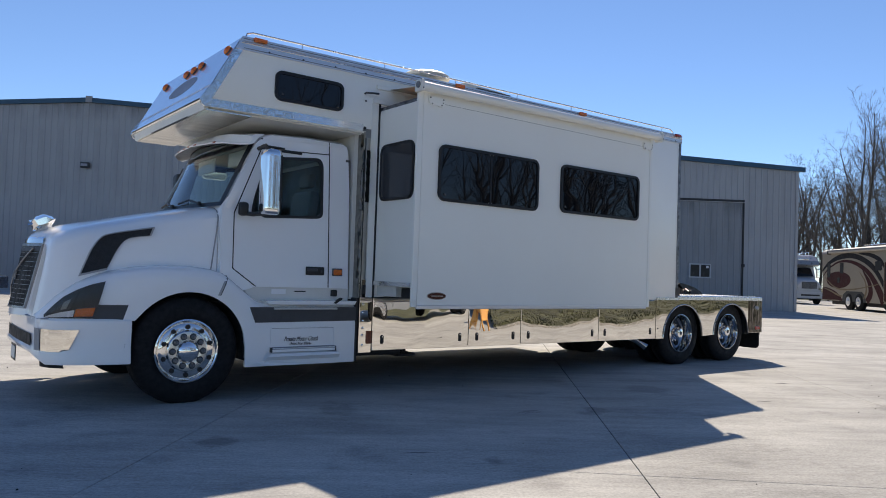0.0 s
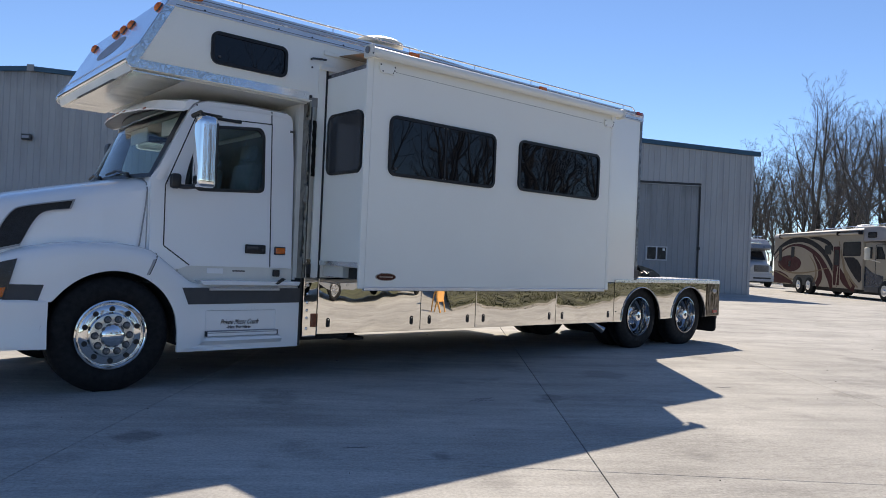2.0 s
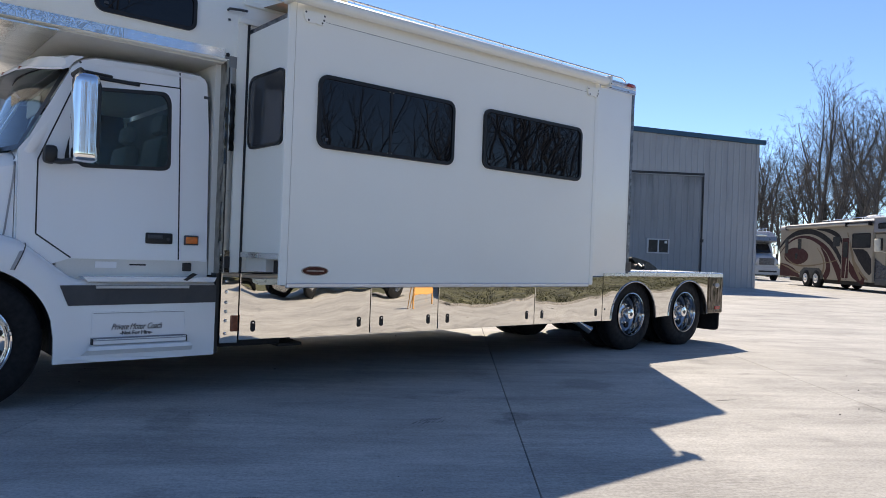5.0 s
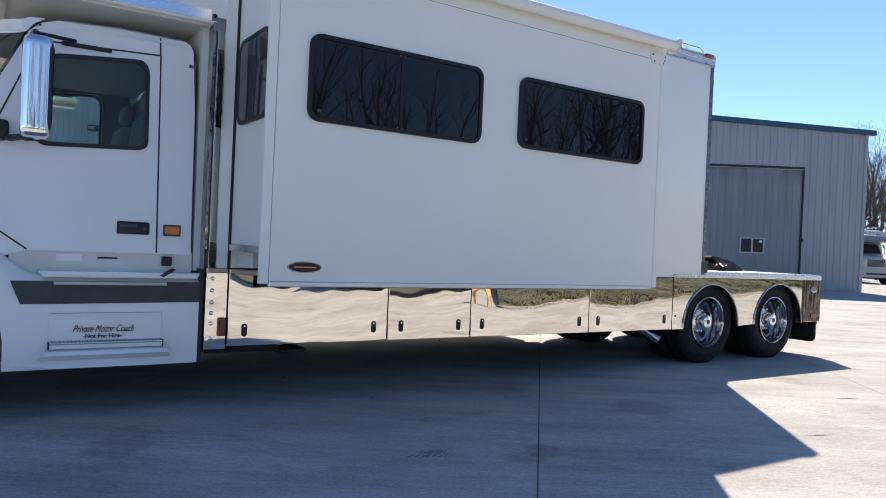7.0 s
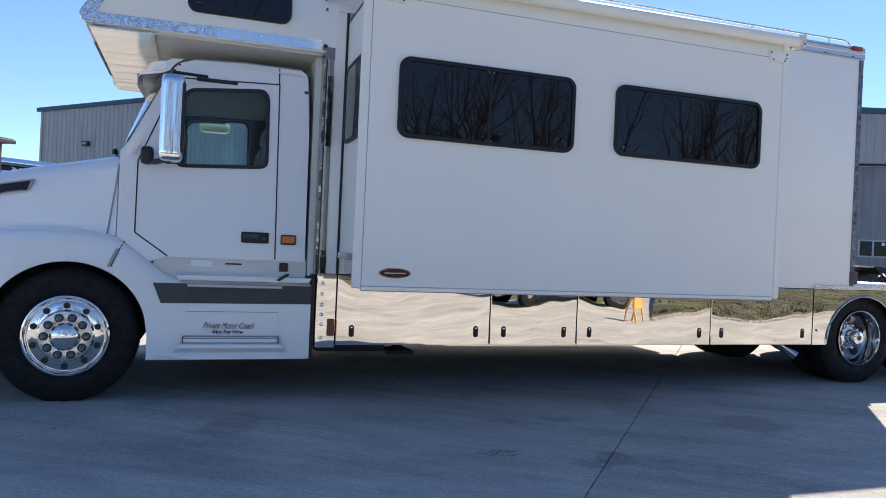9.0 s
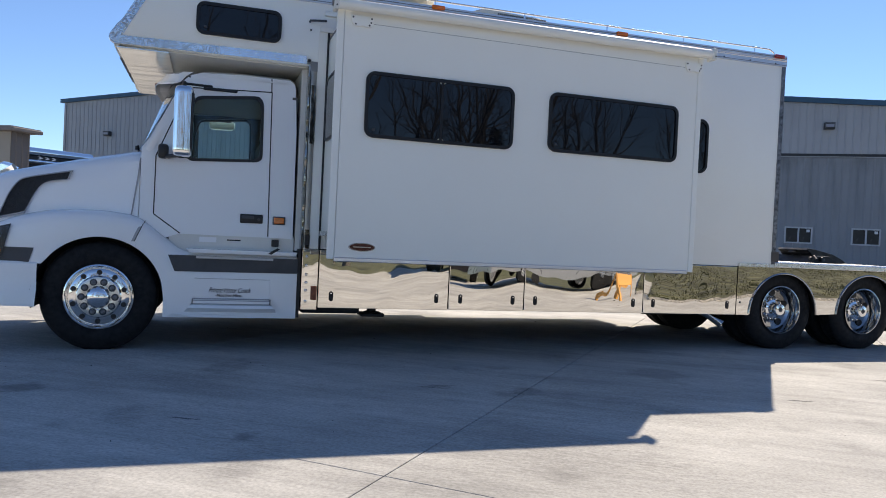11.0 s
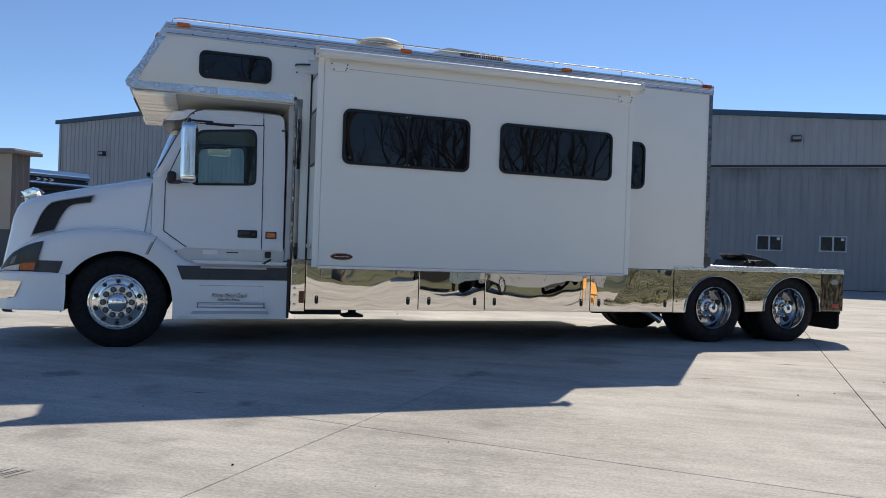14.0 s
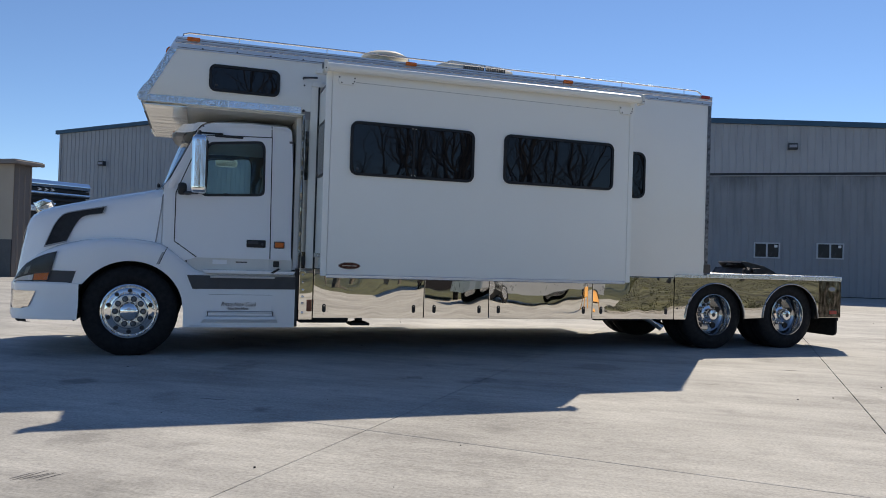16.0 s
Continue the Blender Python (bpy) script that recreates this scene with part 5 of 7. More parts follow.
GR = [(CY - 0.37, 0.87), (CY + 0.37, 0.87), (CY + 0.42, 1.455), (CY - 0.42, 1.455)]
rows = []
for dy in np.linspace(-0.68, 0.68, 27):
    top = lerp([(0, 1.5), (0.24, 1.492), (0.42, 1.475), (0.544, 1.46), (0.626, 1.42), (0.666, 1.35), (0.68, 1.2)], abs(dy))
    rows.append([on_front(CY + dy, 0.79 + (top - 0.79) * k / 6) for k in range(7)])
part("nose_panel", loft(rows), CABWHITE, truck, "white bowed nose panel", True)


def front_plate(pts, l0, l1, n=10):
    """A plate bent round the nose; pts: its four corners, low and high edges running across."""
    (a, b_, c, d), rows = pts, []
    for k in range(n + 1):
        f = k / n
        p, q = Vector(a).lerp(Vector(b_), f), Vector(d).lerp(Vector(c), f)
        rows.append([on_front(p.x, p.y, l0), on_front(p.x, p.y, l1), on_front(q.x, q.y, l1), on_front(q.x, q.y, l0)])
    return loft(rows, True, True)


GREYBAR = plain("dull_bar_metal", (0.30, 0.30, 0.31), 0.3, metal=0.8, vary=0.1)
grille = part("grille", front_plate(GR, -0.01, 0.012), UNDER, truck, "black grille with thin chrome bars in a chrome surround")
for k in range(13):
    z = 0.90 + k * 0.044
    w = 0.365 + (z - 0.87) * 0.085
    part("grille_bar", front_plate([(CY - w, z), (CY + w, z), (CY + w, z + 0.0035), (CY - w, z + 0.0035)], 0.012, 0.018), GREYBAR, grille)
for a, b_, c, d in (((CY - 0.375, 0.855), (CY + 0.375, 0.855), (CY + 0.375, 0.875), (CY - 0.375, 0.875)), ((CY - 0.425, 1.448), (CY + 0.425, 1.448), (CY + 0.425, 1.47), (CY - 0.425, 1.47)),
                    ((CY - 0.385, 0.855), (CY - 0.368, 0.855), (CY - 0.418, 1.47), (CY - 0.436, 1.47)), ((CY + 0.368, 0.855), (CY + 0.385, 0.855), (CY + 0.436, 1.47), (CY + 0.418, 1.47))):
    part("grille_surround", front_plate([a, b_, c, d], -0.01, 0.02), GREYBAR, grille, "chrome grille surround")
for k in range(5):
    y = CY - 0.27 + k * 0.135
    part("grille_upright", front_plate([(y - 0.0015, 0.88), (y + 0.0015, 0.88), (CY + (y - CY) * 1.12 + 0.0015, 1.44), (CY + (y - CY) * 1.12 - 0.0015, 1.44)], 0.012, 0.015), GREY, grille)
part("grille_diagonal", tube([on_front(CY + 0.33 - 0.66 * k / 8, 0.93 + 0.5 * k / 8, 0.03) for k in range(9)], 0.008, 6), GREYBAR, grille)
part("grille_badge", front_plate([(CY - 0.035, 1.13), (CY + 0.035, 1.13), (CY + 0.035, 1.21), (CY - 0.035, 1.21)], 0.02, 0.045), GREYBAR, grille, "plain chrome badge block")
part("grille_screen", front_plate([(CY - 0.405, 1.40), (CY + 0.405, 1.40), (CY + 0.41, 1.445), (CY - 0.41, 1.445)], 0.013, 0.018), GREY, grille)
part("nose_strip", loft([[on_front(CY + s * 0.42, 1.478, 0.012), on_front(CY + s * 0.41, 1.52, 0.010), (on_front(CY + s * 0.40, 1.53)[0] + 0.012, CY + s * 0.40, 1.538)] for s in np.linspace(-1, 1, 13)]), CHROME, truck, "chrome strip over the grille", True)
orn = []
for s_ in np.linspace(-1, 1, 13):
    k = 1 - s_ * s_
    y = CY + s_ * 0.13
    up = 0.03 * abs(s_)
    orn.append([(1.185 + 0.02 * (1 - k), y, 1.625 + up), (1.17, y, 1.66 + up), (1.19, y, 1.685 + 0.02 * k), (1.25, y, 1.705 + 0.02 * k), (1.31, y, 1.695 + 0.02 * k), (1.325, y, 1.67 + up), (1.25, y, 1.635 + up)])
orn = part("hood_ornament", moved(loft(orn, True, True), Matrix.Translation((1.18, CY, 1.645)) @ Matrix.Diagonal((1.25, 1.2, 1.75, 1)) @ Matrix.Translation((-1.25, -CY, -1.65))), CHROME, truck, "chrome bird-shaped hood ornament", True)
part("ornament_neck", loft([[(1.14 - d, CY - w, z), (1.25 + d, CY - w, z), (1.25 + d, CY + w, z), (1.14 - d, CY + w, z)] for d, w, z in ((0.04, 0.07, 1.58), (0.0, 0.04, 1.62), (0.01, 0.05, 1.68))], True, True), CHROME, orn, "", True)
part("ornament_beak", loft([[(1.12, CY - 0.03, 1.67), (1.12, CY + 0.03, 1.67), (1.12, CY, 1.705)], [(1.05, CY - 0.008, 1.655), (1.05, CY + 0.008, 1.655), (1.05, CY, 1.67)]], True, True), CHROME, orn, "", True)

BUMP = [(1.758, 6.985), (1.55, 7.005), (1.38, 7.03), (1.22, 7.085), (1.11, 7.18), (1.06, 7.32), (1.035, 7.52), (1.02, 7.80), (1.015, 8.24)]
BUMP = BUMP + [(x, 2 * CY - y) for x, y in BUMP[-2::-1]]


def bump_row(i, pts):
    x, y = BUMP[i]
    dx, dy = x - 1.9, y - CY
    n = Vector((dx * 0.8, dy)).normalized()
    return [(x + n.x * o, y + n.y * o, z) for o, z in pts]


def bump_low(i):
    return lerp([(0, 0.405), (4.3, 0.41), (5.3, 0.475), (6.2, 0.495), (8, 0.495)], min(i, len(BUMP) - 1 - i))


rows = []
for i in range(len(BUMP)):
    lo = bump_low(i)
    rows.append(bump_row(i, [(-0.10, 0.812), (-0.02, 0.808), (0.0, 0.79), (0.004, 0.70), (-0.004, max(0.56, lo + 0.06)), (0.032, lo + 0.03), (0.028, lo), (-0.08, lo - 0.005)]))
bp = part("bumper", loft(rows), CABWHITE, truck, "white wraparound bumper", True)
part("bumper_top", loft([bump_row(i, [(0.008, 0.80), (-0.05, 0.815)]) for i in range(4, len(BUMP) - 4)]), OVAL, bp, "grey bumper step pad")
part("under_lip", loft([bump_row(i, [(-0.03, bump_low(i)), (-0.05, 0.37), (-0.12, 0.37)]) for i in range(3, 6)]), UNDER, bp, "black air dam under the bumper")


def bumper_patch(rows, lift):
    """rows of (start, end, z) along the bumper's line, counted in its points."""
    out = []
    for a, b_, z in rows:
        r = []
        for k in range(7):
            f = a + (b_ - a) * k / 6
            i = min(int(f), len(BUMP) - 2)
            p, q = bump_row(i, [(lift, z)])[0], bump_row(i + 1, [(lift, z)])[0]
            r.append(Vector(p).lerp(Vector(q), f - i))
        out.append(r)
    return loft(out)


part("fog_lamp_panel", bumper_patch([(3.2, 4.62, 0.52), (2.7, 4.66, 0.54), (2.25, 4.72, 0.712)], 0.016), STEEL, bp, "mirror-bright corner panel")
part("fog_lamp", bumper_patch([(4.68, 5.35, 0.52), (4.76, 5.45, 0.715)], 0.022), SEAM, bp, "grey fog lamp insert")
part("bumper_intake", bumper_patch([(6.0, 10.0, 0.525), (6.0, 10.0, 0.65)], 0.014), UNDER, bp, "black bumper intake slot")
part("number_plate", box(0.965, 0.970, 7.92, 8.22, 0.36, 0.51), BLACK, bp, "small plate in a dark frame")
part("plate_bar", box(0.961, 0.966, 7.945, 8.195, 0.38, 0.49), UNDERWHITE, bp)

LAMP_T = [(1.085, 0.835), (1.15, 0.93), (1.22, 1.005), (1.32, 1.07), (1.42, 1.115), (1.53, 1.145)]


def lamp_patch(x0, x1, f0, f1, lift, n=10, m=5, slant=0.08):
    rows = []
    for j in range(m + 1):
        row = []
        for i in range(n + 1):
            f = f0 + (f1 - f0) * j / m
            x = x0 + (x1 - x0) * i / n
            z = 0.812 + (lerp(LAMP_T, x) - 0.812) * f
            xx = x - slant * (1 - f) * (x - 1.085) / 0.445
            row.append((xx, lerp(F_OUT, xx) - lift - 0.012 * math.sin(math.pi * min(1, max(0, f))) , z))
        rows.append(row)
    return loft(rows)


# Flat pale colour in place of the chrome strip's bright reflections.
LAMPPALE = plain("lamp_strip_pale", (0.82, 0.82, 0.83), 0.35, metal=0.0, vary=0.1)
LAMPGREY = plain("lamp_bowl", (0.045, 0.046, 0.055), 0.5, metal=0.0, vary=0.4, scale=14)
hl = part("headlamp", lamp_patch(1.085, 1.53, 0.0, 1.0, 0.005), LAMPGREY, truck, "swept-back headlamp in a dark housing", True)
# Highlight inside the lamp, drawn as a slanted satin sliver.
part("lamp_glint", lamp_patch(1.24, 1.30, 0.34, 0.7, 0.010, slant=0.2), SATIN, hl, "satin sliver drawn for the highlight in the lamp", True)
part("lamp_divider", lamp_patch(1.33, 1.345, 0.06, 0.9, 0.011, slant=0.16), BLACK, hl, "", True)
part("chrome_strip", lamp_patch(1.095, 1.33, 0.05, 0.28, 0.0165), LAMPPALE, hl, "", True)
part("turn_signal", lamp_patch(1.34, 1.51, 0.06, 0.30, 0.012), AMBER, hl, "amber turn signal", True)
lens = part("lens", lamp_patch(1.085, 1.53, 0.0, 1.0, 0.018), clear("lamp_lens", (0.9, 0.92, 0.93)), hl, "clear curved lens", True)

# ---------------------------------------------------------------- grey metal building behind
WALL_D = Vector((math.cos(radians(-36)), math.sin(radians(-36)), 0))
WALL_N = Vector((-WALL_D.y, WALL_D.x, 0))


def frame_of(along, origin):
    """A matrix whose x runs along a level direction, z up, y into the thing."""
    a = Vector((along[0], along[1], 0)).normalized()
    n = Vector((-a.y, a.x, 0))
    return Matrix(((a.x, n.x, 0, origin[0]), (a.y, n.y, 0, origin[1]), (0, 0, 1, origin[2]), (0, 0, 0, 1)))


BM = frame_of(WALL_D, WALL_N * 37.0)
shed = thing("metal_building", BM @ Vector((-7, 0, 0)), "large grey ribbed-metal workshop building with a hangar door", "building")
U0, U1, UP = -33.7, 18.9, -17.4
ROOFLINE = [(U0, 8.35), (UP, 9.40), (U1, 7.25)]
npan = 57
pw = (U1 - U0) / npan
DOOR = (U0 + 38 * pw, U0 + 54 * pw, 5.62)


def ribbed(u0, u1, low, high, pitch, depth, y=0.0):
    """A metal sheet with upright ribs; low and high give its ends at each u."""
    prof = []
    n = max(1, round((u1 - u0) / pitch))
    p = (u1 - u0) / n
    for k in range(n):
        a = u0 + k * p
        prof += [(a, 0), (a + p * 0.70, 0), (a + p * 0.77, -depth), (a + p * 0.92, -depth)]
    prof.append((u1, 0))
    return loft([[(u, y + d, f(u)) for u, d in prof] for f in (low, high)])


def roofz(u):
    return lerp(ROOFLINE, u)


for k in range(npan):
    a = U0 + k * pw
    b_ = a + pw
    if k < 38 or k >= 54:
        part("wall_panel", moved(ribbed(a, b_, lambda u: 0.0, roofz, 0.31, 0.028), BM), METALWALL, shed)
    else:
        part("wall_panel", moved(ribbed(a, b_, lambda u: DOOR[2], roofz, 0.31, 0.028), BM), METALWALL, shed)
big_door = part("hangar_door", moved(box(DOOR[0] + 0.02, DOOR[1] - 0.06, 0.06, 0.12, 0.03, DOOR[2] - 0.05), BM), METALDOOR, shed, "wide grey metal hangar door with small windows")
nd = 16
dw_ = (DOOR[1] - DOOR[0] - 0.16) / nd
for k in range(nd):
    a = DOOR[0] + 0.05 + k * dw_
    part("door_panel", moved(ribbed(a, a + dw_, lambda u: 0.04, lambda u: DOOR[2] - 0.14, 0.31, 0.022, 0.05), BM), METALDOOR, big_door)
part("door_header", moved(box(DOOR[0], DOOR[1], -0.03, 0.06, DOOR[2] - 0.09, DOOR[2] + 0.02), BM), BLACK, shed, "black seal over the hangar door")
part("door_header_rail", moved(box(DOOR[0], DOOR[1], -0.035, 0.05, DOOR[2] - 0.125, DOOR[2] - 0.095), BM), METALWALL, shed)
part("door_seal", moved(box(DOOR[1] - 0.06, DOOR[1], -0.02, 0.06, 0.0, DOOR[2]), BM), BLACK, shed, "black door edge seal")
part("door_latch", moved(box(DOOR[1] - 0.1, DOOR[1] + 0.06, -0.04, 0.02, 2.2, 2.36, 0.01, 1), BM), BLACK, shed)
for u, z in ((7.12, 1.68), (9.76, 1.71), (13.34, 1.57)):
    w, h = 1.12, 0.73
    fr = part("window", moved(ring(rounded(u, u + w, z, z + h, 0.01, 1), rounded(u + 0.06, u + w - 0.06, z + 0.06, z + h - 0.06, 0.005, 1), -0.03, 0.06), BM), FRAMEGREY, big_door, "white vinyl sliding window")
    part("mullion", moved(box(u + w / 2 - 0.035, u + w / 2 + 0.035, -0.025, 0.05, z + 0.05, z + h - 0.05), BM), FRAMEGREY, fr)
    for q in (0, 1):
        a = u + 0.05 + q * (w / 2 - 0.02)
        part("pane", moved(box(a, a + w / 2 - 0.07, 0.0 + 0.01 * q, 0.02 + 0.01 * q, z + 0.05, z + h - 0.05), BM), PANE, fr)
    part("sticker", moved(box(u + w - 0.24, u + w - 0.11, 0.004, 0.009, z + h - 0.22, z + h - 0.1), BM), VINYL, fr)
for a, b_ in ((U0 - 0.25, UP), (UP, U1 + 0.3)):
    za = roofz(a) if a > U0 else 8.335
    zb = roofz(b_) if b_ < U1 else 7.23
    part("roof_trim", moved(prism([(a, za - 0.04), (b_, zb - 0.04), (b_, zb + 0.19), (a, za + 0.19)], -0.14, 0.05), BM), TEAL, shed, "dark teal eave trim")
    part("roof", moved(prism([(a, za + 0.10), (b_, zb + 0.10), (b_, zb + 0.16), (a, za + 0.16)], 0.05, 40), BM), TEAL, shed, "dark teal metal roof")
part("peak_clip", moved(box(UP - 0.16, UP + 0.16, -0.16, -0.1, 9.34, 9.66), BM), METALDOOR, shed)
for u in (U0, U1 - 0.14):
    part("corner_trim", moved(box(u, u + 0.14, -0.05, 0.02, 0, roofz(u + 0.07)), BM), METALWALL, shed, "pale corner flashing")
part("side_wall", moved(box(U0, U0 + 0.1, 0.03, 40, 0, 8.3), BM), METALWALL, shed)
part("side_wall", moved(box(U1 - 0.1, U1, 0.03, 40, 0, 7.2), BM), METALWALL, shed)
part("side_wall", moved(box(U0, U1, 39.9, 40, 0, 7.2), BM), METALWALL, shed)
part("inner_wall", moved(box(DOOR[0] - 1, U1 - 0.15, 0.2, 0.25, 0, 7), BM), BLACK, shed)
for u, z in ((-30.24, 6.40), (-17.41, 6.15), (8.65, 6.83)):
    wl = part("wall_lamp", moved(prism([(-0.30, z - 0.08), (-0.30, z + 0.14), (-0.03, z + 0.14), (-0.03, z - 0.14), (-0.22, z - 0.14)], u - 0.2, u + 0.2, "x"), BM), GREY, shed, "dark wall-pack floodlight")
    part("lens", moved(box(u - 0.16, u + 0.16, -0.312, -0.298, z - 0.06, z + 0.06), BM), OVAL, wl)

# beige building
BB = frame_of((0.60, 0.80), (-3.55, 28.9, 0))
barn = thing("beige_building", BB @ Vector((2, 3, 0)), "beige metal building with a dark grey wainscot", "building")
part("end_wall", moved(ribbed(0.0, 0.75, lambda u: 0.0, lambda u: 4.2, 0.25, 0.03), BB), BEIGEDARK, barn, "ribbed end wall with its shade put into the colour")
part("front_wall", moved(box(0.0, 0.05, 0.03, 14, 1.4, 4.2), BB), BEIGE, barn, "smooth beige wall")
part("wainscot", moved(box(-0.03, 0.05, 0.02, 14, 0, 1.4), BB), GREY, barn, "charcoal grey wainscot")
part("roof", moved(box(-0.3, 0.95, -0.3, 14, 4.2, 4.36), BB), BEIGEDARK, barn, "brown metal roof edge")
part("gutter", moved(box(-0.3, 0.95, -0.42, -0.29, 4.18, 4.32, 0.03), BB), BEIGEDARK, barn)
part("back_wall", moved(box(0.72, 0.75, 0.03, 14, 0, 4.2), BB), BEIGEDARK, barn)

# polished load on a trailer beside it
TB = frame_of((0.78, 0.62), (-4.4, 35.0, 0))
rig = thing("equipment_trailer", TB @ Vector((1.5, 1, 0)), "dark slatted trailer with a polished rounded top rail", "trailer")
part("top_rail", moved(lathe([(-2.0, 0.2), (3.05, 0.2), (3.1, 0.15)], (0, 0.2, 4.03), "x", 24), TB), CHROME, rig, "polished round top rail", True)
for k in range(4):
    part("slat", moved(box(-2.0, 3.0, 0.0, 0.12, 3.1 + k * 0.2, 3.22 + k * 0.2, 0.02), TB), BLACK, rig)
part("body", moved(box(-2.0, 2.9, 0.12, 2.2, 1.0, 3.9), TB), BLACK, rig, "black trailer body")
for k in range(3):
    part("chevron", moved(loft([[(0.5 + k * 0.3, -0.012, 3.72), (0.62 + k * 0.3, -0.012, 3.72)], [(0.62 + k * 0.3, -0.012, 3.78), (0.74 + k * 0.3, -0.012, 3.78)], [(0.5 + k * 0.3, -0.012, 3.84), (0.62 + k * 0.3, -0.012, 3.84)]]), TB), VINYL, rig)
part("lower_rail", moved(lathe([(-2.0, 0.07), (3.0, 0.07)], (0, -0.02, 3.62), "x", 14), TB), CHROME, rig, "", True)
part("winch", moved(box(-1.6, -0.6, -0.1, 0.15, 2.5, 2.75, 0.08), TB), VINYL, rig)
part("side_rail", moved(box(-2.0, 3.0, -0.05, 0.15, 2.75, 3.05, 0.05), TB), ALU, rig, "bright aluminium side rail")
for x in (-0.6, 0.6):
    part("wheel", moved(lathe([(0, 0.3), (0.02, 0.5), (0.26, 0.5), (0.28, 0.3)], (x, 0.1, 0.5), "y", 24), TB), RUBBER, rig)
part("stand", moved(box(2.2, 2.4, 0.3, 0.5, 0, 1.0), TB), BLACK, rig)


# ---------------------------------------------------------------- parked vehicles
def car(at, heading, paint, label, tall=1.0):
    m = frame_of(heading, at)
    L, W = 4.7, 1.85
    c = thing("parked_car", at, label, "car")
    prof = [(0.0, 0.35), (0.02, 0.72), (0.55, 0.86), (1.25, 0.93), (2.0, 1.40 * tall), (3.4, 1.45 * tall), (4.3, 1.02), (4.62, 0.98), (4.7, 0.6), (4.66, 0.32)]
    rows = []
    for y, ins, up in ((0, 0.06, 0.06), (0.04, 0.0, 0.0), (0.12, 0.0, 0.0), (W - 0.12, 0.0, 0.0), (W - 0.04, 0.0, 0.0), (W, 0.06, 0.06)):
        rows.append([(2.35 + (x - 2.35) * (1 - ins * 0.3), y + (0.16 * (1 if y < 1 else -1) if z > 1.2 and (y < 0.1 or y > 1.7) else 0), z - up * 0.5 if z > 0.5 else z) for x, z in prof])
    part("body", moved(loft(rows, True, True), m), paint, c, "", True)
    for y0, y1 in ((-0.004, 0.0), (W, W + 0.004)):
        s = 0.12 if y0 < 0 else -0.12
        glass = loft([[(x, y0 + (s if z > 1.2 else 0), z) for x, z in ((1.45, 0.98), (4.1, 1.03))], [(x, y0 + s * 1.2, z) for x, z in ((2.05, 1.33 * tall), (3.4, 1.37 * tall))]])
        part("side_window", moved(glass, m), TINT, c)
    for x in (0.9, 3.75):
        for y in (0.0, W - 0.22):
            wl = part("wheel", moved(lathe([(0, 0.2), (0.0, 0.28), (0.02, 0.33), (0.2, 0.33), (0.22, 0.28), (0.22, 0.2)], (x, y, 0.332), "y", 24), m), RUBBER, c, "", True)
            part("rim", moved(lathe([(-0.006, 0.2), (0.226, 0.2)], (x, y, 0.332), "y", 18), m), ALU, wl)
    part("lamp", moved(box(4.64, 4.70, 0.15, 0.5, 0.72, 0.86, 0.02), m), RED, c)
    part("lamp", moved(box(4.64, 4.70, W - 0.5, W - 0.15, 0.72, 0.86, 0.02), m), RED, c)
    part("lamp", moved(box(0.02, 0.1, 0.15, 0.5, 0.62, 0.74, 0.02), m), CHROME, c)
    return c


car((3.2, 28.2, 0), (-0.81, 0.588), NAVY, "dark blue sedan parked before the workshop", 1.0)
car((9.6, -8.0, 0), (0.35, -0.94), CHARCOAL, "charcoal car parked on the concrete", 1.05)
car((10.5, -6.0, 0), (0.995, -0.06), SILVER, "silver car parked on the concrete", 1.15)
post = thing("barricade", (12.3, -0.4, 0), "faded orange folding barricade board on the concrete", "barricade")
BP = pose(12.3, -0.4, 0.0, 0, 0, -25) @ Matrix.Diagonal((0.8, 0.8, 0.72, 1))
part("board", moved(box(-0.24, 0.24, -0.02, 0.02, 0.38, 0.78, 0.006, 1), BP @ pose(0, 0, 0, 14, 0, 0)), ORANGE, post, "faded orange board")
for x in (-0.21, 0.21):
    part("leg", moved(box(x - 0.02, x + 0.02, -0.02, 0.02, 0.0, 0.82), BP @ pose(0, 0, 0, 14, 0, 0)), ORANGE, post)
    part("leg", moved(box(x - 0.02, x + 0.02, -0.02, 0.02, 0.0, 0.82), BP @ pose(0, -0.4, 0, -14, 0, 0)), ORANGE, post)

# motor coach with swirl paint
RM = frame_of((-0.649, -0.76), (48.5, 23.0, 0)) @ pose(0.8, 0, 0)
coach_rv = thing("motor_coach", RM @ Vector((5, 1.2, 0)), "beige motor coach with maroon and charcoal swirl graphics", "motorhome")
part("body", moved(prism([(-0.62, 0.5), (-0.72, 3.5), (9.55, 3.5), (9.55, 0.5)], 0, 2.5), RM), RVBEIGE, coach_rv, "beige coach body")
roof_rows = []
for y, dz in ((-0.02, -0.06), (-0.02, 0.06), (0.05, 0.16), (0.2, 0.23), (1.25, 0.29), (2.3, 0.23), (2.5, 0.06), (2.5, -0.06)):
    roof_rows.append([(-0.74, y, 3.5 + dz), (4.0, y, 3.54 + dz), (9.55, y, 3.54 + dz)])
part("roof", moved(loft(roof_rows), RM), RVGREY, coach_rv, "rounded pale grey coach roof", True)
bunk = [(9.55, 3.02), (9.55, 3.80), (10.9, 3.80), (11.9, 3.66), (12.25, 3.42), (12.2, 3.16), (11.9, 3.03)]
part("cab_overhang", moved(prism(bunk, 0, 2.5, bevel=0.05), RM), RVGREY, coach_rv, "pale grey bunk over the cab")
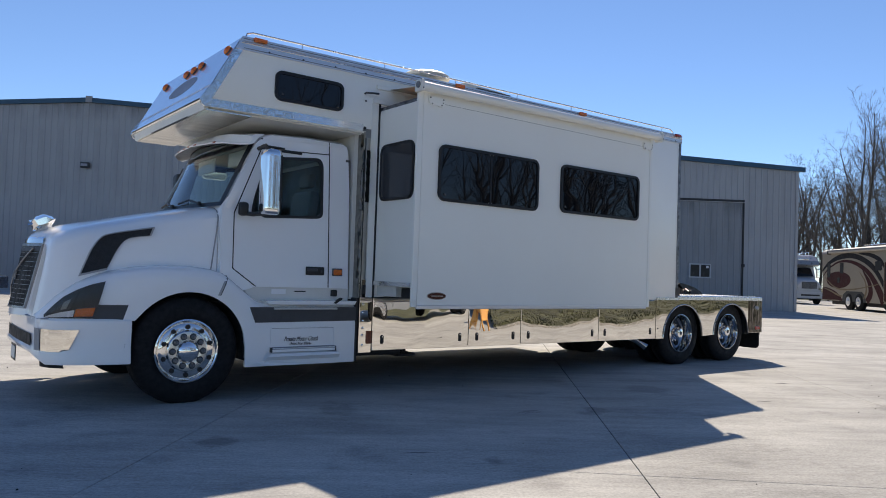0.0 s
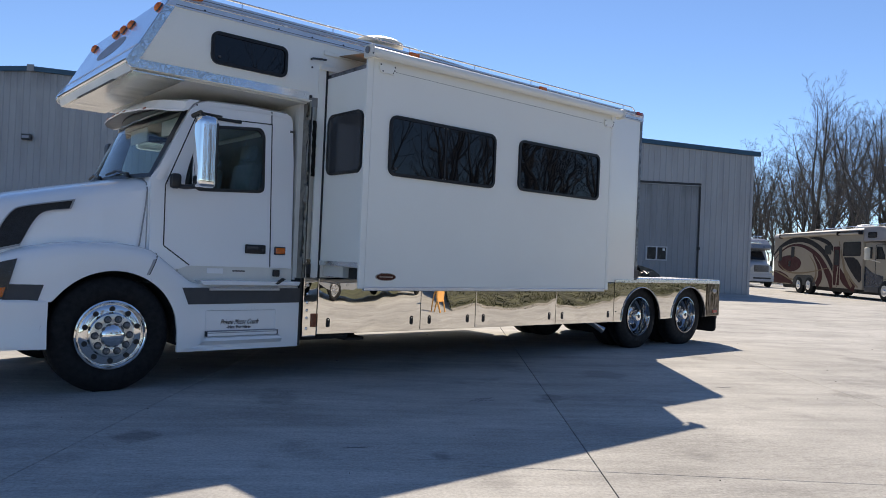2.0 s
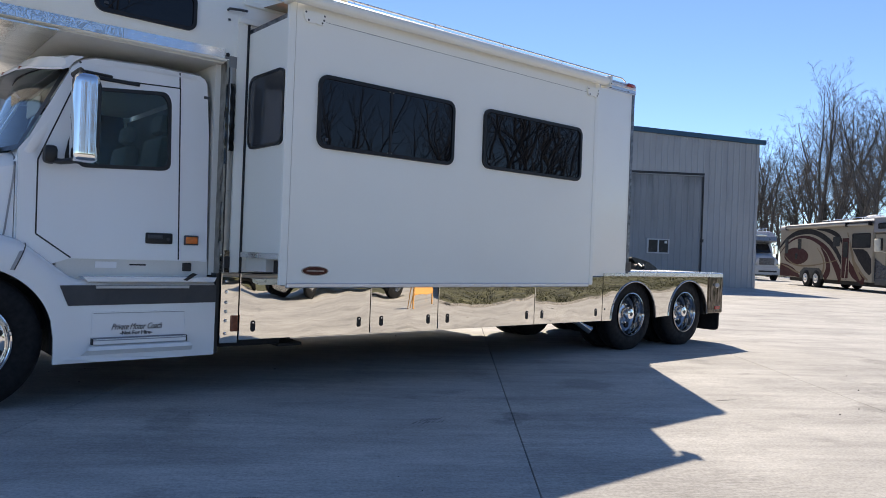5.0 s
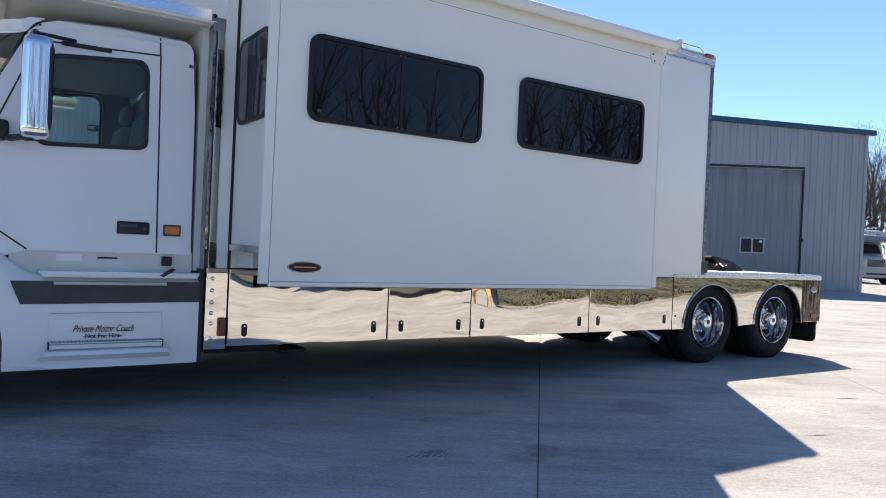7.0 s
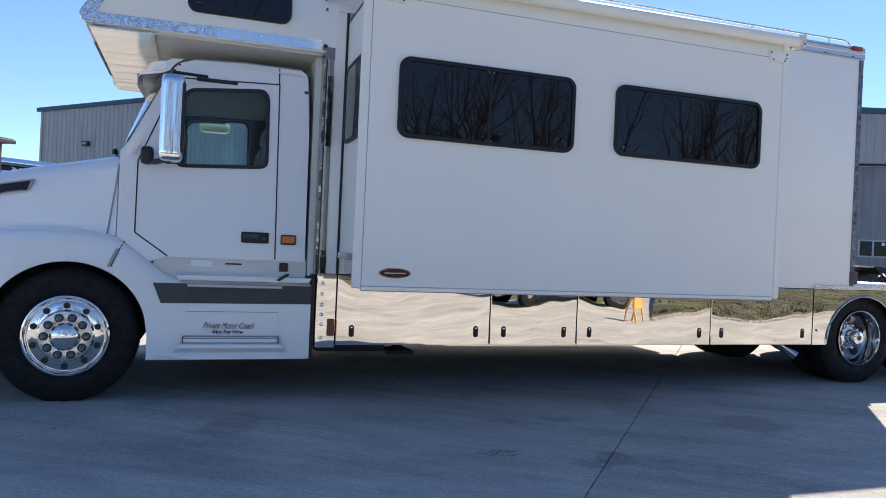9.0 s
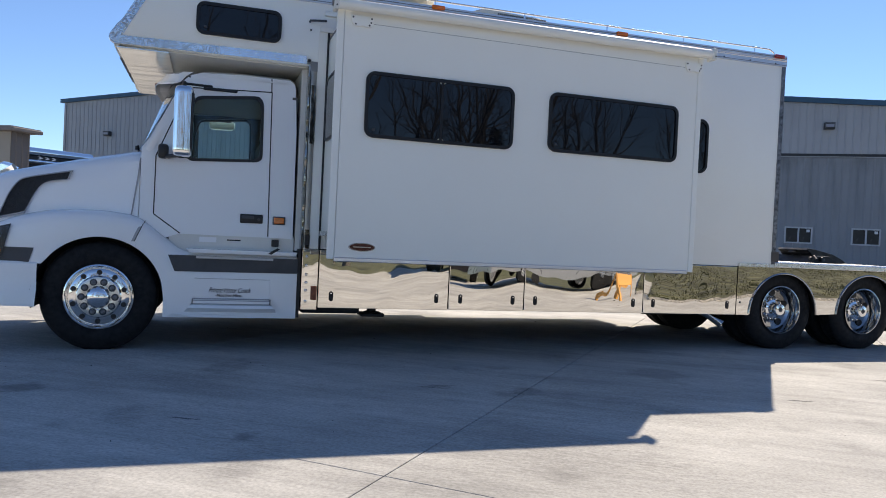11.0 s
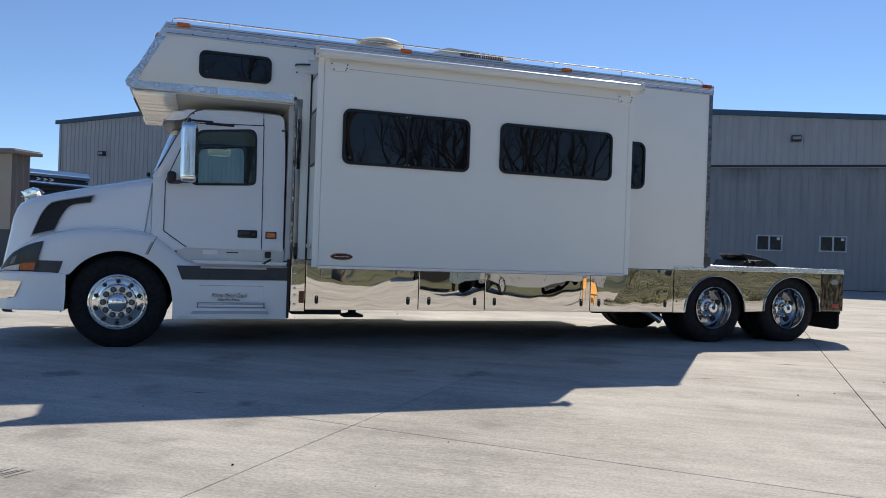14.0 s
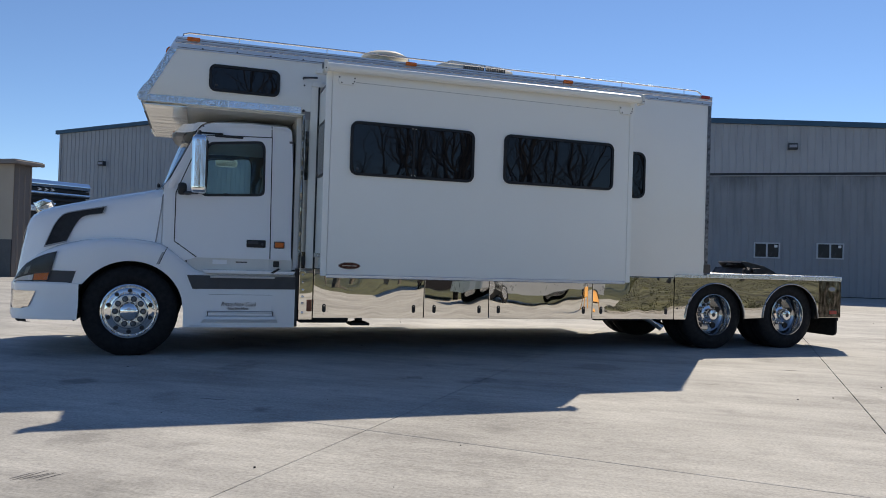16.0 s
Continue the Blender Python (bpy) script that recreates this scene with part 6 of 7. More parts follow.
part("cab", moved(prism([(9.55, 0.55), (9.55, 3.0), (10.9, 2.98), (11.1, 2.86), (11.62, 2.08), (13.0, 1.74), (13.2, 0.95), (13.2, 0.6)], 0.12, 2.38, bevel=0.06), RM), RVBEIGE, coach_rv, "beige truck cab")
part("side_glass", moved(prism([(10.62, 2.76), (11.02, 2.74), (11.28, 2.3), (11.3, 2.1), (10.6, 2.12)], 0.095, 0.13), RM), TINT, coach_rv, "dark cab window")
part("rear_glass", moved(prism([(9.85, 2.72), (10.2, 2.74), (10.2, 2.14), (9.85, 2.14)], 0.10, 0.13), RM), TINT, coach_rv, "dark cab window")
part("windscreen", moved(loft([[(11.18, 0.25, 2.80), (11.18, 2.25, 2.80)], [(11.62, 0.2, 2.14), (11.62, 2.3, 2.14)]]), RM), TINT, coach_rv)


def swirl(pts, widths, y, mat, name="swirl"):
    """A tapering curved band on the coach's side."""
    p = [Vector(q) for q in pts]
    fine, ws_ = [], []
    for i in range(len(p) - 1):
        a, b_, c, d = p[max(i - 1, 0)], p[i], p[i + 1], p[min(i + 2, len(p) - 1)]
        for k in range(8):
            t = k / 8
            fine.append(0.5 * ((2 * b_) + (c - a) * t + (2 * a - 5 * b_ + 4 * c - d) * t * t + (3 * b_ - a - 3 * c + d) * t ** 3))
            ws_.append(widths[i] + (widths[i + 1] - widths[i]) * t)
    fine.append(p[-1])
    ws_.append(widths[-1])
    rows = []
    for i, q in enumerate(fine):
        t = (fine[min(i + 1, len(fine) - 1)] - fine[max(i - 1, 0)]).normalized()
        n = Vector((-t.y, t.x)) * ws_[i] / 2
        rows.append([(q.x + n.x, y, q.y + n.y), (q.x - n.x, y, q.y - n.y)])
    part(name, moved(loft(rows), RM), mat, coach_rv)


swirl([(-0.68, 2.35), (0.2, 2.85), (1.7, 3.22), (3.6, 3.2), (5.4, 2.6), (6.6, 1.6), (7.2, 0.6)], [0.12, 0.22, 0.32, 0.3, 0.34, 0.3, 0.2], -0.004, CHARCOAL)
swirl([(-0.68, 1.95), (0.2, 2.5), (1.6, 2.92), (3.3, 2.85), (5.0, 2.25), (6.1, 1.3), (6.7, 0.55)], [0.06, 0.1, 0.12, 0.2, 0.32, 0.5, 0.6], -0.006, MAROON)
swirl([(3.9, 3.36), (5.2, 3.25), (6.3, 2.9), (6.9, 2.3)], [0.04, 0.22, 0.28, 0.1], -0.0065, CHARCOAL)
swirl([(4.4, 2.35), (5.1, 1.7), (5.3, 1.05), (4.9, 0.55)], [0.05, 0.34, 0.5, 0.4], -0.007, MAROON)
swirl([(4.0, 2.3), (4.7, 1.7), (4.8, 1.05), (4.3, 0.6)], [0.03, 0.12, 0.2, 0.1], -0.008, TAN)
swirl([(-0.62, 0.95), (0.3, 0.9), (1.2, 0.8), (2.0, 0.56)], [0.8, 0.75, 0.5, 0.1], -0.005, MAROON)
swirl([(-0.6, 1.3), (0.5, 1.1), (1.5, 0.85), (2.1, 0.8)], [0.03, 0.1, 0.12, 0.05], -0.0075, TAN)
swirl([(-0.3, 1.95), (1.2, 1.3), (3.4, 1.25), (6.3, 1.6)], [0.05, 0.1, 0.09, 0.03], -0.009, TAN)
swirl([(7.2, 3.1), (7.6, 2.2), (8.0, 1.3), (8.6, 0.6)], [0.08, 0.2, 0.25, 0.2], -0.006, TAN)
swirl([(6.95, 2.0), (7.3, 1.5), (7.9, 0.95), (8.9, 0.55)], [0.1, 0.35, 0.55, 0.5], -0.0045, MAROON)
swirl([(8.0, 1.5), (8.6, 0.95), (9.2, 0.6)], [0.1, 0.14, 0.1], -0.0065, TAN)
part("dark_panel", moved(prism([(7.75, 2.2), (8.7, 2.2), (9.1, 2.05), (9.45, 1.7), (9.5, 1.0), (9.3, 0.85), (8.9, 1.1), (8.3, 1.6)], -0.0055, 0.0), RM), CHARCOAL, coach_rv, "slate swoosh panel")
part("dark_panel", moved(prism([(9.58, 0.6), (9.58, 1.75), (10.3, 1.4), (11.2, 1.25), (11.15, 0.9), (10.9, 0.6)], 0.10, 0.13), RM), NAVY, coach_rv, "dark blue lower cab panel")
part("cab_door", moved(ring(rounded(10.5, 11.5, 1.1, 2.85, 0.1, 3), rounded(10.52, 11.48, 1.12, 2.83, 0.09, 3), 0.105, 0.125), RM), CHARCOAL, coach_rv)
part("oval_panel", moved(prism(oval(1.45, 1.8, 1.55, 0.52), -0.004, 0.0), RM), MAROON, coach_rv)
for x0, x1, z0, z1 in ((0.0, 0.42, 1.95, 2.85), (1.68, 2.1, 2.2, 2.85), (5.75, 6.45, 2.35, 2.88), (1.35, 1.65, 1.62, 1.95)):
    part("window", moved(prism(rounded(x0, x1, z0, z1, 0.06, 3), -0.012, 0.0), RM), TINT, coach_rv, "dark tinted window")
for x0, x1, z0, z1 in ((7.68, 9.36, 2.26, 3.03), (9.98, 10.76, 3.2, 3.5)):
    wf = part("window", moved(ring(rounded(x0, x1, z0, z1, 0.08, 3), rounded(x0 + 0.06, x1 - 0.06, z0 + 0.06, z1 - 0.06, 0.05, 3), -0.02, 0.0), RM), CHARCOAL, coach_rv, "dark framed window")
    part("pane", moved(prism(rounded(x0 + 0.06, x1 - 0.06, z0 + 0.06, z1 - 0.06, 0.05, 3), -0.008, 0.0), RM), TINT, wf)
ed = part("entry_door", moved(prism(rounded(6.72, 7.38, 0.64, 2.8, 0.05, 2), -0.012, 0.0), RM), MAROON, coach_rv, "entry door in a thin pale frame")
part("door_frame", moved(ring(rounded(6.68, 7.42, 0.6, 2.84, 0.05, 2), rounded(6.72, 7.38, 0.64, 2.8, 0.04, 2), -0.02, 0.0), RM), RVBEIGE, ed)
part("door_window", moved(prism(rounded(6.82, 7.28, 1.75, 2.6, 0.05, 2), -0.018, -0.01), RM), TINT, ed)
part("screen", moved(prism([(7.02, 0.66), (7.1, 0.66), (7.24, 1.7), (7.16, 1.7)], -0.018, -0.01), RM), RVBEIGE, ed)
part("awning", moved(lathe([(0.4, 0.075), (7.3, 0.075)], (0, -0.11, 3.53), "x", 12), RM), RVPALE, coach_rv, "rolled awning along the roof")
part("awning_cover", moved(prism([(0.3, 3.60), (9.5, 3.60), (9.5, 3.64), (0.3, 3.66)], -0.18, 0.0), RM), RVGREY, coach_rv, "pale awning hood")
part("awning", moved(lathe([(7.4, 0.06), (9.45, 0.06)], (0, -0.1, 3.47), "x", 12), RM), RVPALE, coach_rv, "short rolled awning over the door")
for x in (0.4, 7.3, 9.45):
    part("awning_bracket", moved(box(x - 0.05, x + 0.05, -0.2, 0.0, 3.4, 3.62, 0.02), RM), CHARCOAL, coach_rv)
part("roof_pod", moved(lathe([(0, 0.55), (0.14, 0.53), (0.24, 0.38), (0.29, 0.2), (0.31, 0.02)], (8.35, 0.8, 3.72), "z", 22), RM), WHITE, coach_rv, "white roof dome", True)
part("roof_unit", moved(box(3.2, 4.4, 0.6, 1.5, 3.72, 3.92, 0.06), RM), GREY, coach_rv, "grey roof vent box")
part("roof_rail", moved(tube([(4.6, 0.3, 3.86), (9.5, 0.3, 3.9), (11.0, 0.3, 3.92)], 0.018, 6), RM), CHROME, coach_rv)
for x in (4.8, 6.4, 8.0, 9.6, 10.8):
    part("rail_post", moved(tube([(x, 0.3, 3.7), (x, 0.3, 3.9)], 0.014, 6), RM), CHROME, coach_rv)
part("mirror", moved(box(10.12, 10.4, -0.3, -0.08, 2.05, 2.7, 0.06), RM), CREAM, coach_rv, "cream cab mirror")
part("mirror_arm", moved(tube([(10.3, -0.12, 2.1), (10.9, 0.13, 1.95)], 0.025, 6), RM), CREAM, coach_rv)
part("step_box", moved(box(9.7, 10.9, 0.05, 0.3, 0.4, 0.7, 0.02), RM), GREY, coach_rv, "cab step")
for x in (2.8, 4.0, 11.57):
    for y in (-0.02, 2.24):
        wl = part("wheel", moved(lathe([(0, 0.3), (0.0, 0.45), (0.04, 0.52), (0.24, 0.52), (0.28, 0.4), (0.28, 0.3)], (x, y, 0.52), "y", 28), RM), RUBBER, coach_rv, "", True)
        if y < 1:
            part("rim", moved(lathe([(-0.02, 0.28), (0.04, 0.25), (0.05, 0.17), (0.0, 0.12), (-0.05, 0.08), (-0.06, 0.01)], (x, y, 0.52), "y", 20), RM), CHROME, wl, "", True)
part("wheel_arch", moved(prism([(1.98, 0.5), (2.1, 0.9), (2.5, 1.12), (4.3, 1.12), (4.7, 0.9), (4.8, 0.5)], -0.008, 0.0), RM), BLACK, coach_rv)
part("underbody", moved(box(0.3, 12.6, 0.2, 2.3, 0.28, 0.6), RM), UNDER, coach_rv)
part("tank", moved(box(5.3, 8.9, 0.15, 0.5, 0.3, 0.52, 0.05), RM), UNDER, coach_rv)

# white truck motorhome seen from its nose
TM = frame_of((-0.649, -0.76), (54.8, 26.9, 0)) @ pose(-7.05, -1.25, 0)
other = thing("white_motorhome", TM @ Vector((2, 1.2, 0)), "white truck motorhome parked nose-on beside the coach", "motorhome")
part("box_body", moved(prism([(0, 0.6), (0, 3.75), (4.4, 3.8), (5.1, 3.66), (5.7, 3.3), (5.85, 3.0), (5.6, 2.88), (4.2, 2.86), (4.2, 0.6)], 0.0, 2.56, bevel=0.06), TM), SILVER, other, "pale silver coach box with a bunk over the cab")
part("bunk_lamp", moved(box(5.62, 5.72, 1.0, 1.8, 3.36, 3.46, 0.02), TM), CHROME, other)
part("cab", moved(prism([(4.2, 0.7), (4.2, 2.84), (4.95, 2.84), (5.1, 2.78), (5.45, 2.02), (5.45, 0.7)], 0.12, 2.44, bevel=0.06), TM), OTHERWHITE, other, "white cab")
hood_rows = []
for x, w, zt, zs in ((5.44, 1.16, 2.06, 1.86), (6.0, 1.12, 2.0, 1.72), (6.6, 1.02, 1.9, 1.55), (6.95, 0.92, 1.8, 1.4), (7.06, 0.86, 1.7, 1.3)):
    hood_rows.append([(x, 1.25 + k * w, z) for k, z in ((-1, 0.7), (-1, zs - 0.25), (-0.98, zs), (-0.72, zt - 0.1), (-0.5, zt), (0.5, zt), (0.72, zt - 0.1), (0.98, zs), (1, zs - 0.25), (1, 0.7))])
part("hood", moved(loft(hood_rows, False, True), TM), OTHERWHITE, other, "sloped white truck hood", True)
scr = loft([[(5.12, 0.42, 2.74), (5.22, 1.28, 2.74), (5.12, 2.14, 2.74)], [(5.48, 0.3, 2.08), (5.6, 1.28, 2.08), (5.48, 2.26, 2.08)]])
part("windscreen", moved(moved(scr, pose(0.03, 0, 0.02)), TM), TINT, other, "dark two-part windscreen")
gr = part("grille", moved(box(7.0, 7.1, 0.72, 1.84, 1.16, 1.66, 0.04), TM), GREY, other, "grey slatted grille in a bright surround")
for k in range(6):
    part("grille_bar", moved(box(7.09, 7.12, 0.76, 1.80, 1.20 + k * 0.075, 1.225 + k * 0.075), TM), SATIN, gr)
bm_o = part("bumper", moved(box(6.9, 7.25, 0.2, 2.3, 0.42, 0.92, 0.06), TM), OTHERWHITE, other, "white bumper")
part("bumper_slot", moved(box(7.2, 7.26, 0.6, 1.95, 0.62, 0.74), TM), BLACK, bm_o)
for y in (0.28, 1.9):
    part("headlamp", moved(box(6.85, 7.06, y, y + 0.32, 1.05, 1.3, 0.04), TM), CHROME, other)
for y in (0, 1):
    part("mirror", moved(box(5.1, 5.3, 2.58 if y else -0.3, 2.84 if y else -0.06, 2.0, 2.7, 0.05), TM), CHROME, other)
    part("wheel", moved(lathe([(0, 0.3), (0.04, 0.5), (0.26, 0.5), (0.28, 0.3)], (6.1, 2.08 if y else 0.12, 0.5), "y", 22), TM), RUBBER, other)
    part("wheel", moved(lathe([(0, 0.3), (0.04, 0.5), (0.26, 0.5), (0.28, 0.3)], (1.2, 2.2 if y else 0.0, 0.5), "y", 22), TM), RUBBER, other)
part("underbody", moved(box(0.3, 6.8, 0.3, 2.2, 0.35, 0.75), TM), UNDER, other)
part("roof_rail", moved(tube([(0.1, 0.1, 3.95), (4.6, 0.1, 3.98), (4.9, 0.4, 3.98), (4.9, 2.1, 3.98), (4.6, 2.4, 3.98), (0.1, 2.4, 3.95)], 0.02, 6), TM), CHROME, other)
for y in (0.4, 1.25, 2.1):
    part("rail_post", moved(tube([(4.9, y, 3.7), (4.9, y, 3.98)], 0.016, 6), TM), CHROME, other)


# ---------------------------------------------------------------- bare trees
def grow(seed, height, low, leaders, spread, deep):
    """Two meshes of a bare tree: trunk with limbs, and the twigs."""
    rnd = random.Random(seed)
    big, small = ([], []), ([], [])

    def stick(store, pts, radii, n):
        verts, faces = store
        base = len(verts)
        for i, p in enumerate(pts):
            d = (pts[min(i + 1, len(pts) - 1)] - pts[max(i - 1, 0)]).normalized()
            u = d.orthogonal().normalized()
            w = d.cross(u)
            for k in range(n):
                a = 2 * math.pi * k / n
                verts.append(tuple(p + radii[i] * (math.cos(a) * u + math.sin(a) * w)))
        for i in range(len(pts) - 1):
            for k in range(n):
                faces.append((base + i * n + k, base + i * n + (k + 1) % n, base + (i + 1) * n + (k + 1) % n, base + (i + 1) * n + k))

    def limb(p, d, length, r, level):
        nseg = (6, 8, 6, 4, 2)[level]
        wob = (0.05, 0.11, 0.14, 0.15, 0.15)[level]
        pts, radii = [p.copy()], [r]
        for i in range(nseg):
            d = (d + Vector((rnd.uniform(-wob, wob), rnd.uniform(-wob, wob), rnd.uniform(-wob, wob) + (0, 0.075, 0.04, 0.02, 0.0)[level]))).normalized()
            p = p + d * (length / nseg)
            pts.append(p.copy())
            radii.append(max(0.0065, r * (1 - (0.85 if level else 0.25) * (i + 1) / nseg)))
        stick(big if level < 2 else small, pts, radii, (8, 6, 4, 3, 3)[level])
        if level == deep:
            return
        if level == 0:
            plan = [(1.0, rnd.uniform(0.18, 0.5) * spread, rnd.uniform(0.85, 1.0) * (height - length), rnd.uniform(0.6, 0.8)) for k in range(leaders)]
            plan += [(rnd.uniform(0.5, 1.0), rnd.uniform(0.6, 1.0) * spread, rnd.uniform(0.4, 0.65) * (height - length), rnd.uniform(0.3, 0.5)) for k in range(rnd.randint(3, 5))]
        else:
            kids = (0, rnd.randint(9, 12), rnd.randint(5, 8), rnd.randint(4, 6))[level]
            plan = []
            for k in range(kids):
                f = 0.26 + 0.73 * (k + rnd.random()) / kids
                plan.append((f, rnd.uniform(0.5, 1.0) * spread, length * rnd.uniform(0.36, 0.56) * (1.1 - 0.5 * f) * (0.85 if level == 1 else 1.0), rnd.uniform(0.4, 0.65)))
        turn = rnd.uniform(0, 6.28)
        for f, tilt, ln, thin in plan:
            turn += 2.4 + rnd.uniform(-0.5, 0.5)
            i = min(int(f * nseg), nseg - 1)
            q = pts[i].lerp(pts[i + 1], f * nseg - i)
            ax = (pts[i + 1] - pts[i]).normalized()
            side = ax.orthogonal().normalized()
            side.rotate(Matrix.Rotation(turn, 3, ax))
            limb(q, (ax * math.cos(tilt) + side * math.sin(tilt)).normalized(), ln, max(0.0065, radii[i] * thin), level + 1)

    limb(Vector((0, 0, -0.1)), Vector((rnd.uniform(-0.06, 0.06), rnd.uniform(-0.06, 0.06), 1)), height * low, height * 0.0145, 0)
    top = max(v[2] for v in small[0])
    out = []
    for name, (verts, faces) in (("trunk", big), ("crown", small)):
        me = bpy.data.meshes.new(name)
        me.from_pydata([(x * 17 / top, y * 17 / top, z * 17 / top) for x, y, z in verts], [], faces)
        out.append(me)
    return out


TREES = []           # every one 17 m high
for seed, low, leaders, spr, deep in ((3, 0.36, 3, 0.75, 4), (8, 0.5, 3, 1.0, 4), (15, 0.45, 2, 0.95, 4), (21, 0.38, 3, 1.0, 4), (33, 0.55, 2, 0.95, 4), (12, 0.4, 3, 1.0, 3), (27, 0.5, 2, 1.0, 3), (52, 0.35, 4, 0.9, 3)):
    tm, bmh = grow(seed, 17.0, low, leaders, spr, deep)
    tm.materials.append(BARK)
    bmh.materials.append(TWIG)
    TREES.append((tm, bmh))


def tree(kind, x, y, turn, size, group):
    t = thing("tree", (x, y, -0.05), "tall bare deciduous tree with fine brown twigs", "tree", group)
    for me, nm in zip(TREES[kind], ("trunk", "crown")):
        o = new(nm, me)
        o.parent = t
    t.rotation_euler = (0.07 * math.sin(turn * 7), 0.07 * math.cos(turn * 5), turn)
    t.scale = (size,) * 3
    return t


rt = random.Random(12)
def polar(angle, far):
    return far * math.cos(radians(angle)), far * math.sin(radians(angle))


def rise(angle, far):
    """The size of a tree at that distance that stands as high as the wood there."""
    up = lerp([(13, 12.5), (20, 12.6), (22.4, 12.4), (24, 8.8), (25, 8.7), (27, 9.6), (29, 9.3)], angle)
    return (far * math.tan(radians(up)) + 1.3) / 17


tree(0, *polar(23.1, 74), 0.4, 1.12, "trees beyond the lot")
for k in range(18):
    a = 13.5 + 9.5 * ((k * 0.618) % 1.0)
    far = rt.uniform(66, 104)
    tree(rt.randrange(5), *polar(a, far), rt.uniform(0, 6.28), rise(a, far) * rt.uniform(0.72, 1.03), "trees beyond the lot")
for k in range(18):
    a = 22.5 + 6.2 * ((k * 0.618 + 0.3) % 1.0)
    far = rt.uniform(76, 112)
    tree(rt.randrange(5), *polar(a, far), rt.uniform(0, 6.28), rise(a, far) * rt.uniform(0.7, 1.02), "trees beyond the lot")
for k in range(68):
    x = -22 + 66 * k / 67 + rt.uniform(-1.5, 1.5)
    y = -21 + rt.uniform(-12, 5) + 0.12 * x
    tree(rt.randrange(5, 8), x, y, rt.uniform(0, 6.28), rt.uniform(0.45, 0.85), "trees behind the lawn")


def evergreen(x, y, h, seed):
    rnd = random.Random(seed)
    t = thing("evergreen", (x, y, -0.05), "dark green ragged evergreen tree", "tree")
    tb = lathe([(0, h * 0.02), (h * 0.9, h * 0.004)], (x, y, -0.05), "z", 8)
    part("trunk", tb, BARK, t)
    verts, faces = [], []
    for k in range(int(170 * h)):
        f = rnd.random() ** 0.7
        z = h * (0.12 + 0.88 * f)
        r = h * 0.36 * (1 - f) * rnd.uniform(0.3, 1.1) + 0.05
        a = rnd.uniform(0, 6.283)
        p = Vector((x + r * math.cos(a), y + r * math.sin(a), z - 0.2 * r))
        d = Vector((math.cos(a), math.sin(a), rnd.uniform(-0.5, 0.2))) * h * 0.045
        s = Vector((-math.sin(a), math.cos(a), rnd.uniform(-0.4, 0.4))) * h * 0.012
        i = len(verts)
        verts += [tuple(p - d), tuple(p + s), tuple(p + d), tuple(p - s)]
        faces.append((i, i + 1, i + 2, i + 3))
    me = bpy.data.meshes.new("needles")
    me.from_pydata([(vx - x, vy - y, vz + 0.05) for vx, vy, vz in verts], [], faces)
    me.materials.append(PINE)
    o = new("needles", me)
    o.parent = t
    return t


evergreen(78, 28.8, 8, 1)
evergreen(82, 27.5, 7.5, 2)
evergreen(3.5, -19, 6, 3)
evergreen(17, -22, 7, 4)

# ---------------------------------------------------------------- ground
ground = part("ground", box(-1500, 1500, -1500, 1500, -0.4, -0.06), GRASS)
tagged(ground, "open ground of rough green and tan grass", "ground", kind="structure")
JA = radians(49)
JD = Vector((math.cos(JA), math.sin(JA), 0))       # along the long joints
JN = Vector((math.sin(JA), -math.cos(JA), 0))      # across them
SW, SL = 3.38, 9.8


def slab_mid(i, j):
    return JN * (1.05 + (i + 0.5) * SW) + JD * (5.06 + (j + 0.5) * SL)


def on_lot(c):
    return -70 < c.x < 72 and (-9 if c.x < 45 else -4.5) < c.y < 70 or (-70 < c.x < 15 and -10 < c.y <= -4.5)


cells = [(i, j) for i in range(-40, 40) for j in range(-14, 16) if on_lot(slab_mid(i, j))]
near_cells = [c for c in cells if -10 < slab_mid(*c).x < 26 and -9 < slab_mid(*c).y < 40]
near_cells.sort(key=lambda c: (slab_mid(*c) - Vector((6, 6, 0))).length)
near_cells = near_cells[:120]
chosen = set(near_cells)
gap = 0.0035
slab_bm = box(-SW / 2 + gap, SW / 2 - gap, -SL / 2 + 0.0014, SL / 2 - 0.0014, -0.14, 0.0, 0.003, 1)
slab_mesh = bpy.data.meshes.new("slab")
slab_bm.to_mesh(slab_mesh)
slab_bm.free()
slab_mesh.materials.append(CONCRETE)
bed = bmesh.new()
rest = bmesh.new()
corners = [(-1, -1), (1, -1), (1, 1), (-1, 1)]
for c in cells:
    m = slab_mid(*c)
    bed.faces.new([bed.verts.new(m + JN * (a * SW / 2) + JD * (b_ * SL / 2) + Vector((0, 0, -0.012))) for a, b_ in corners])
    if c not in chosen:
        rest.faces.new([rest.verts.new(m + JN * (a * (SW / 2 - gap)) + JD * (b_ * (SL / 2 - 0.0014))) for a, b_ in corners])
bmesh.ops.remove_doubles(bed, verts=bed.verts[:], dist=0.001)
pavement = part("pavement", bed, JOINT)
pavement.location.z = -0.012
PLACE[pavement] = pavement.location.copy()
tagged(pavement, "pale broom-finished concrete lot with dark joints", "pavement", kind="structure")
rs = part("far_slabs", rest, CONCRETE, pavement)
rs["kind"] = "stuff"
for c in near_cells:
    o = new("slab", slab_mesh)
    o.parent = pavement
    o.location = slab_mid(*c) - PLACE[pavement]
    o.rotation_euler = (0, 0, math.atan2(JN.y, JN.x))

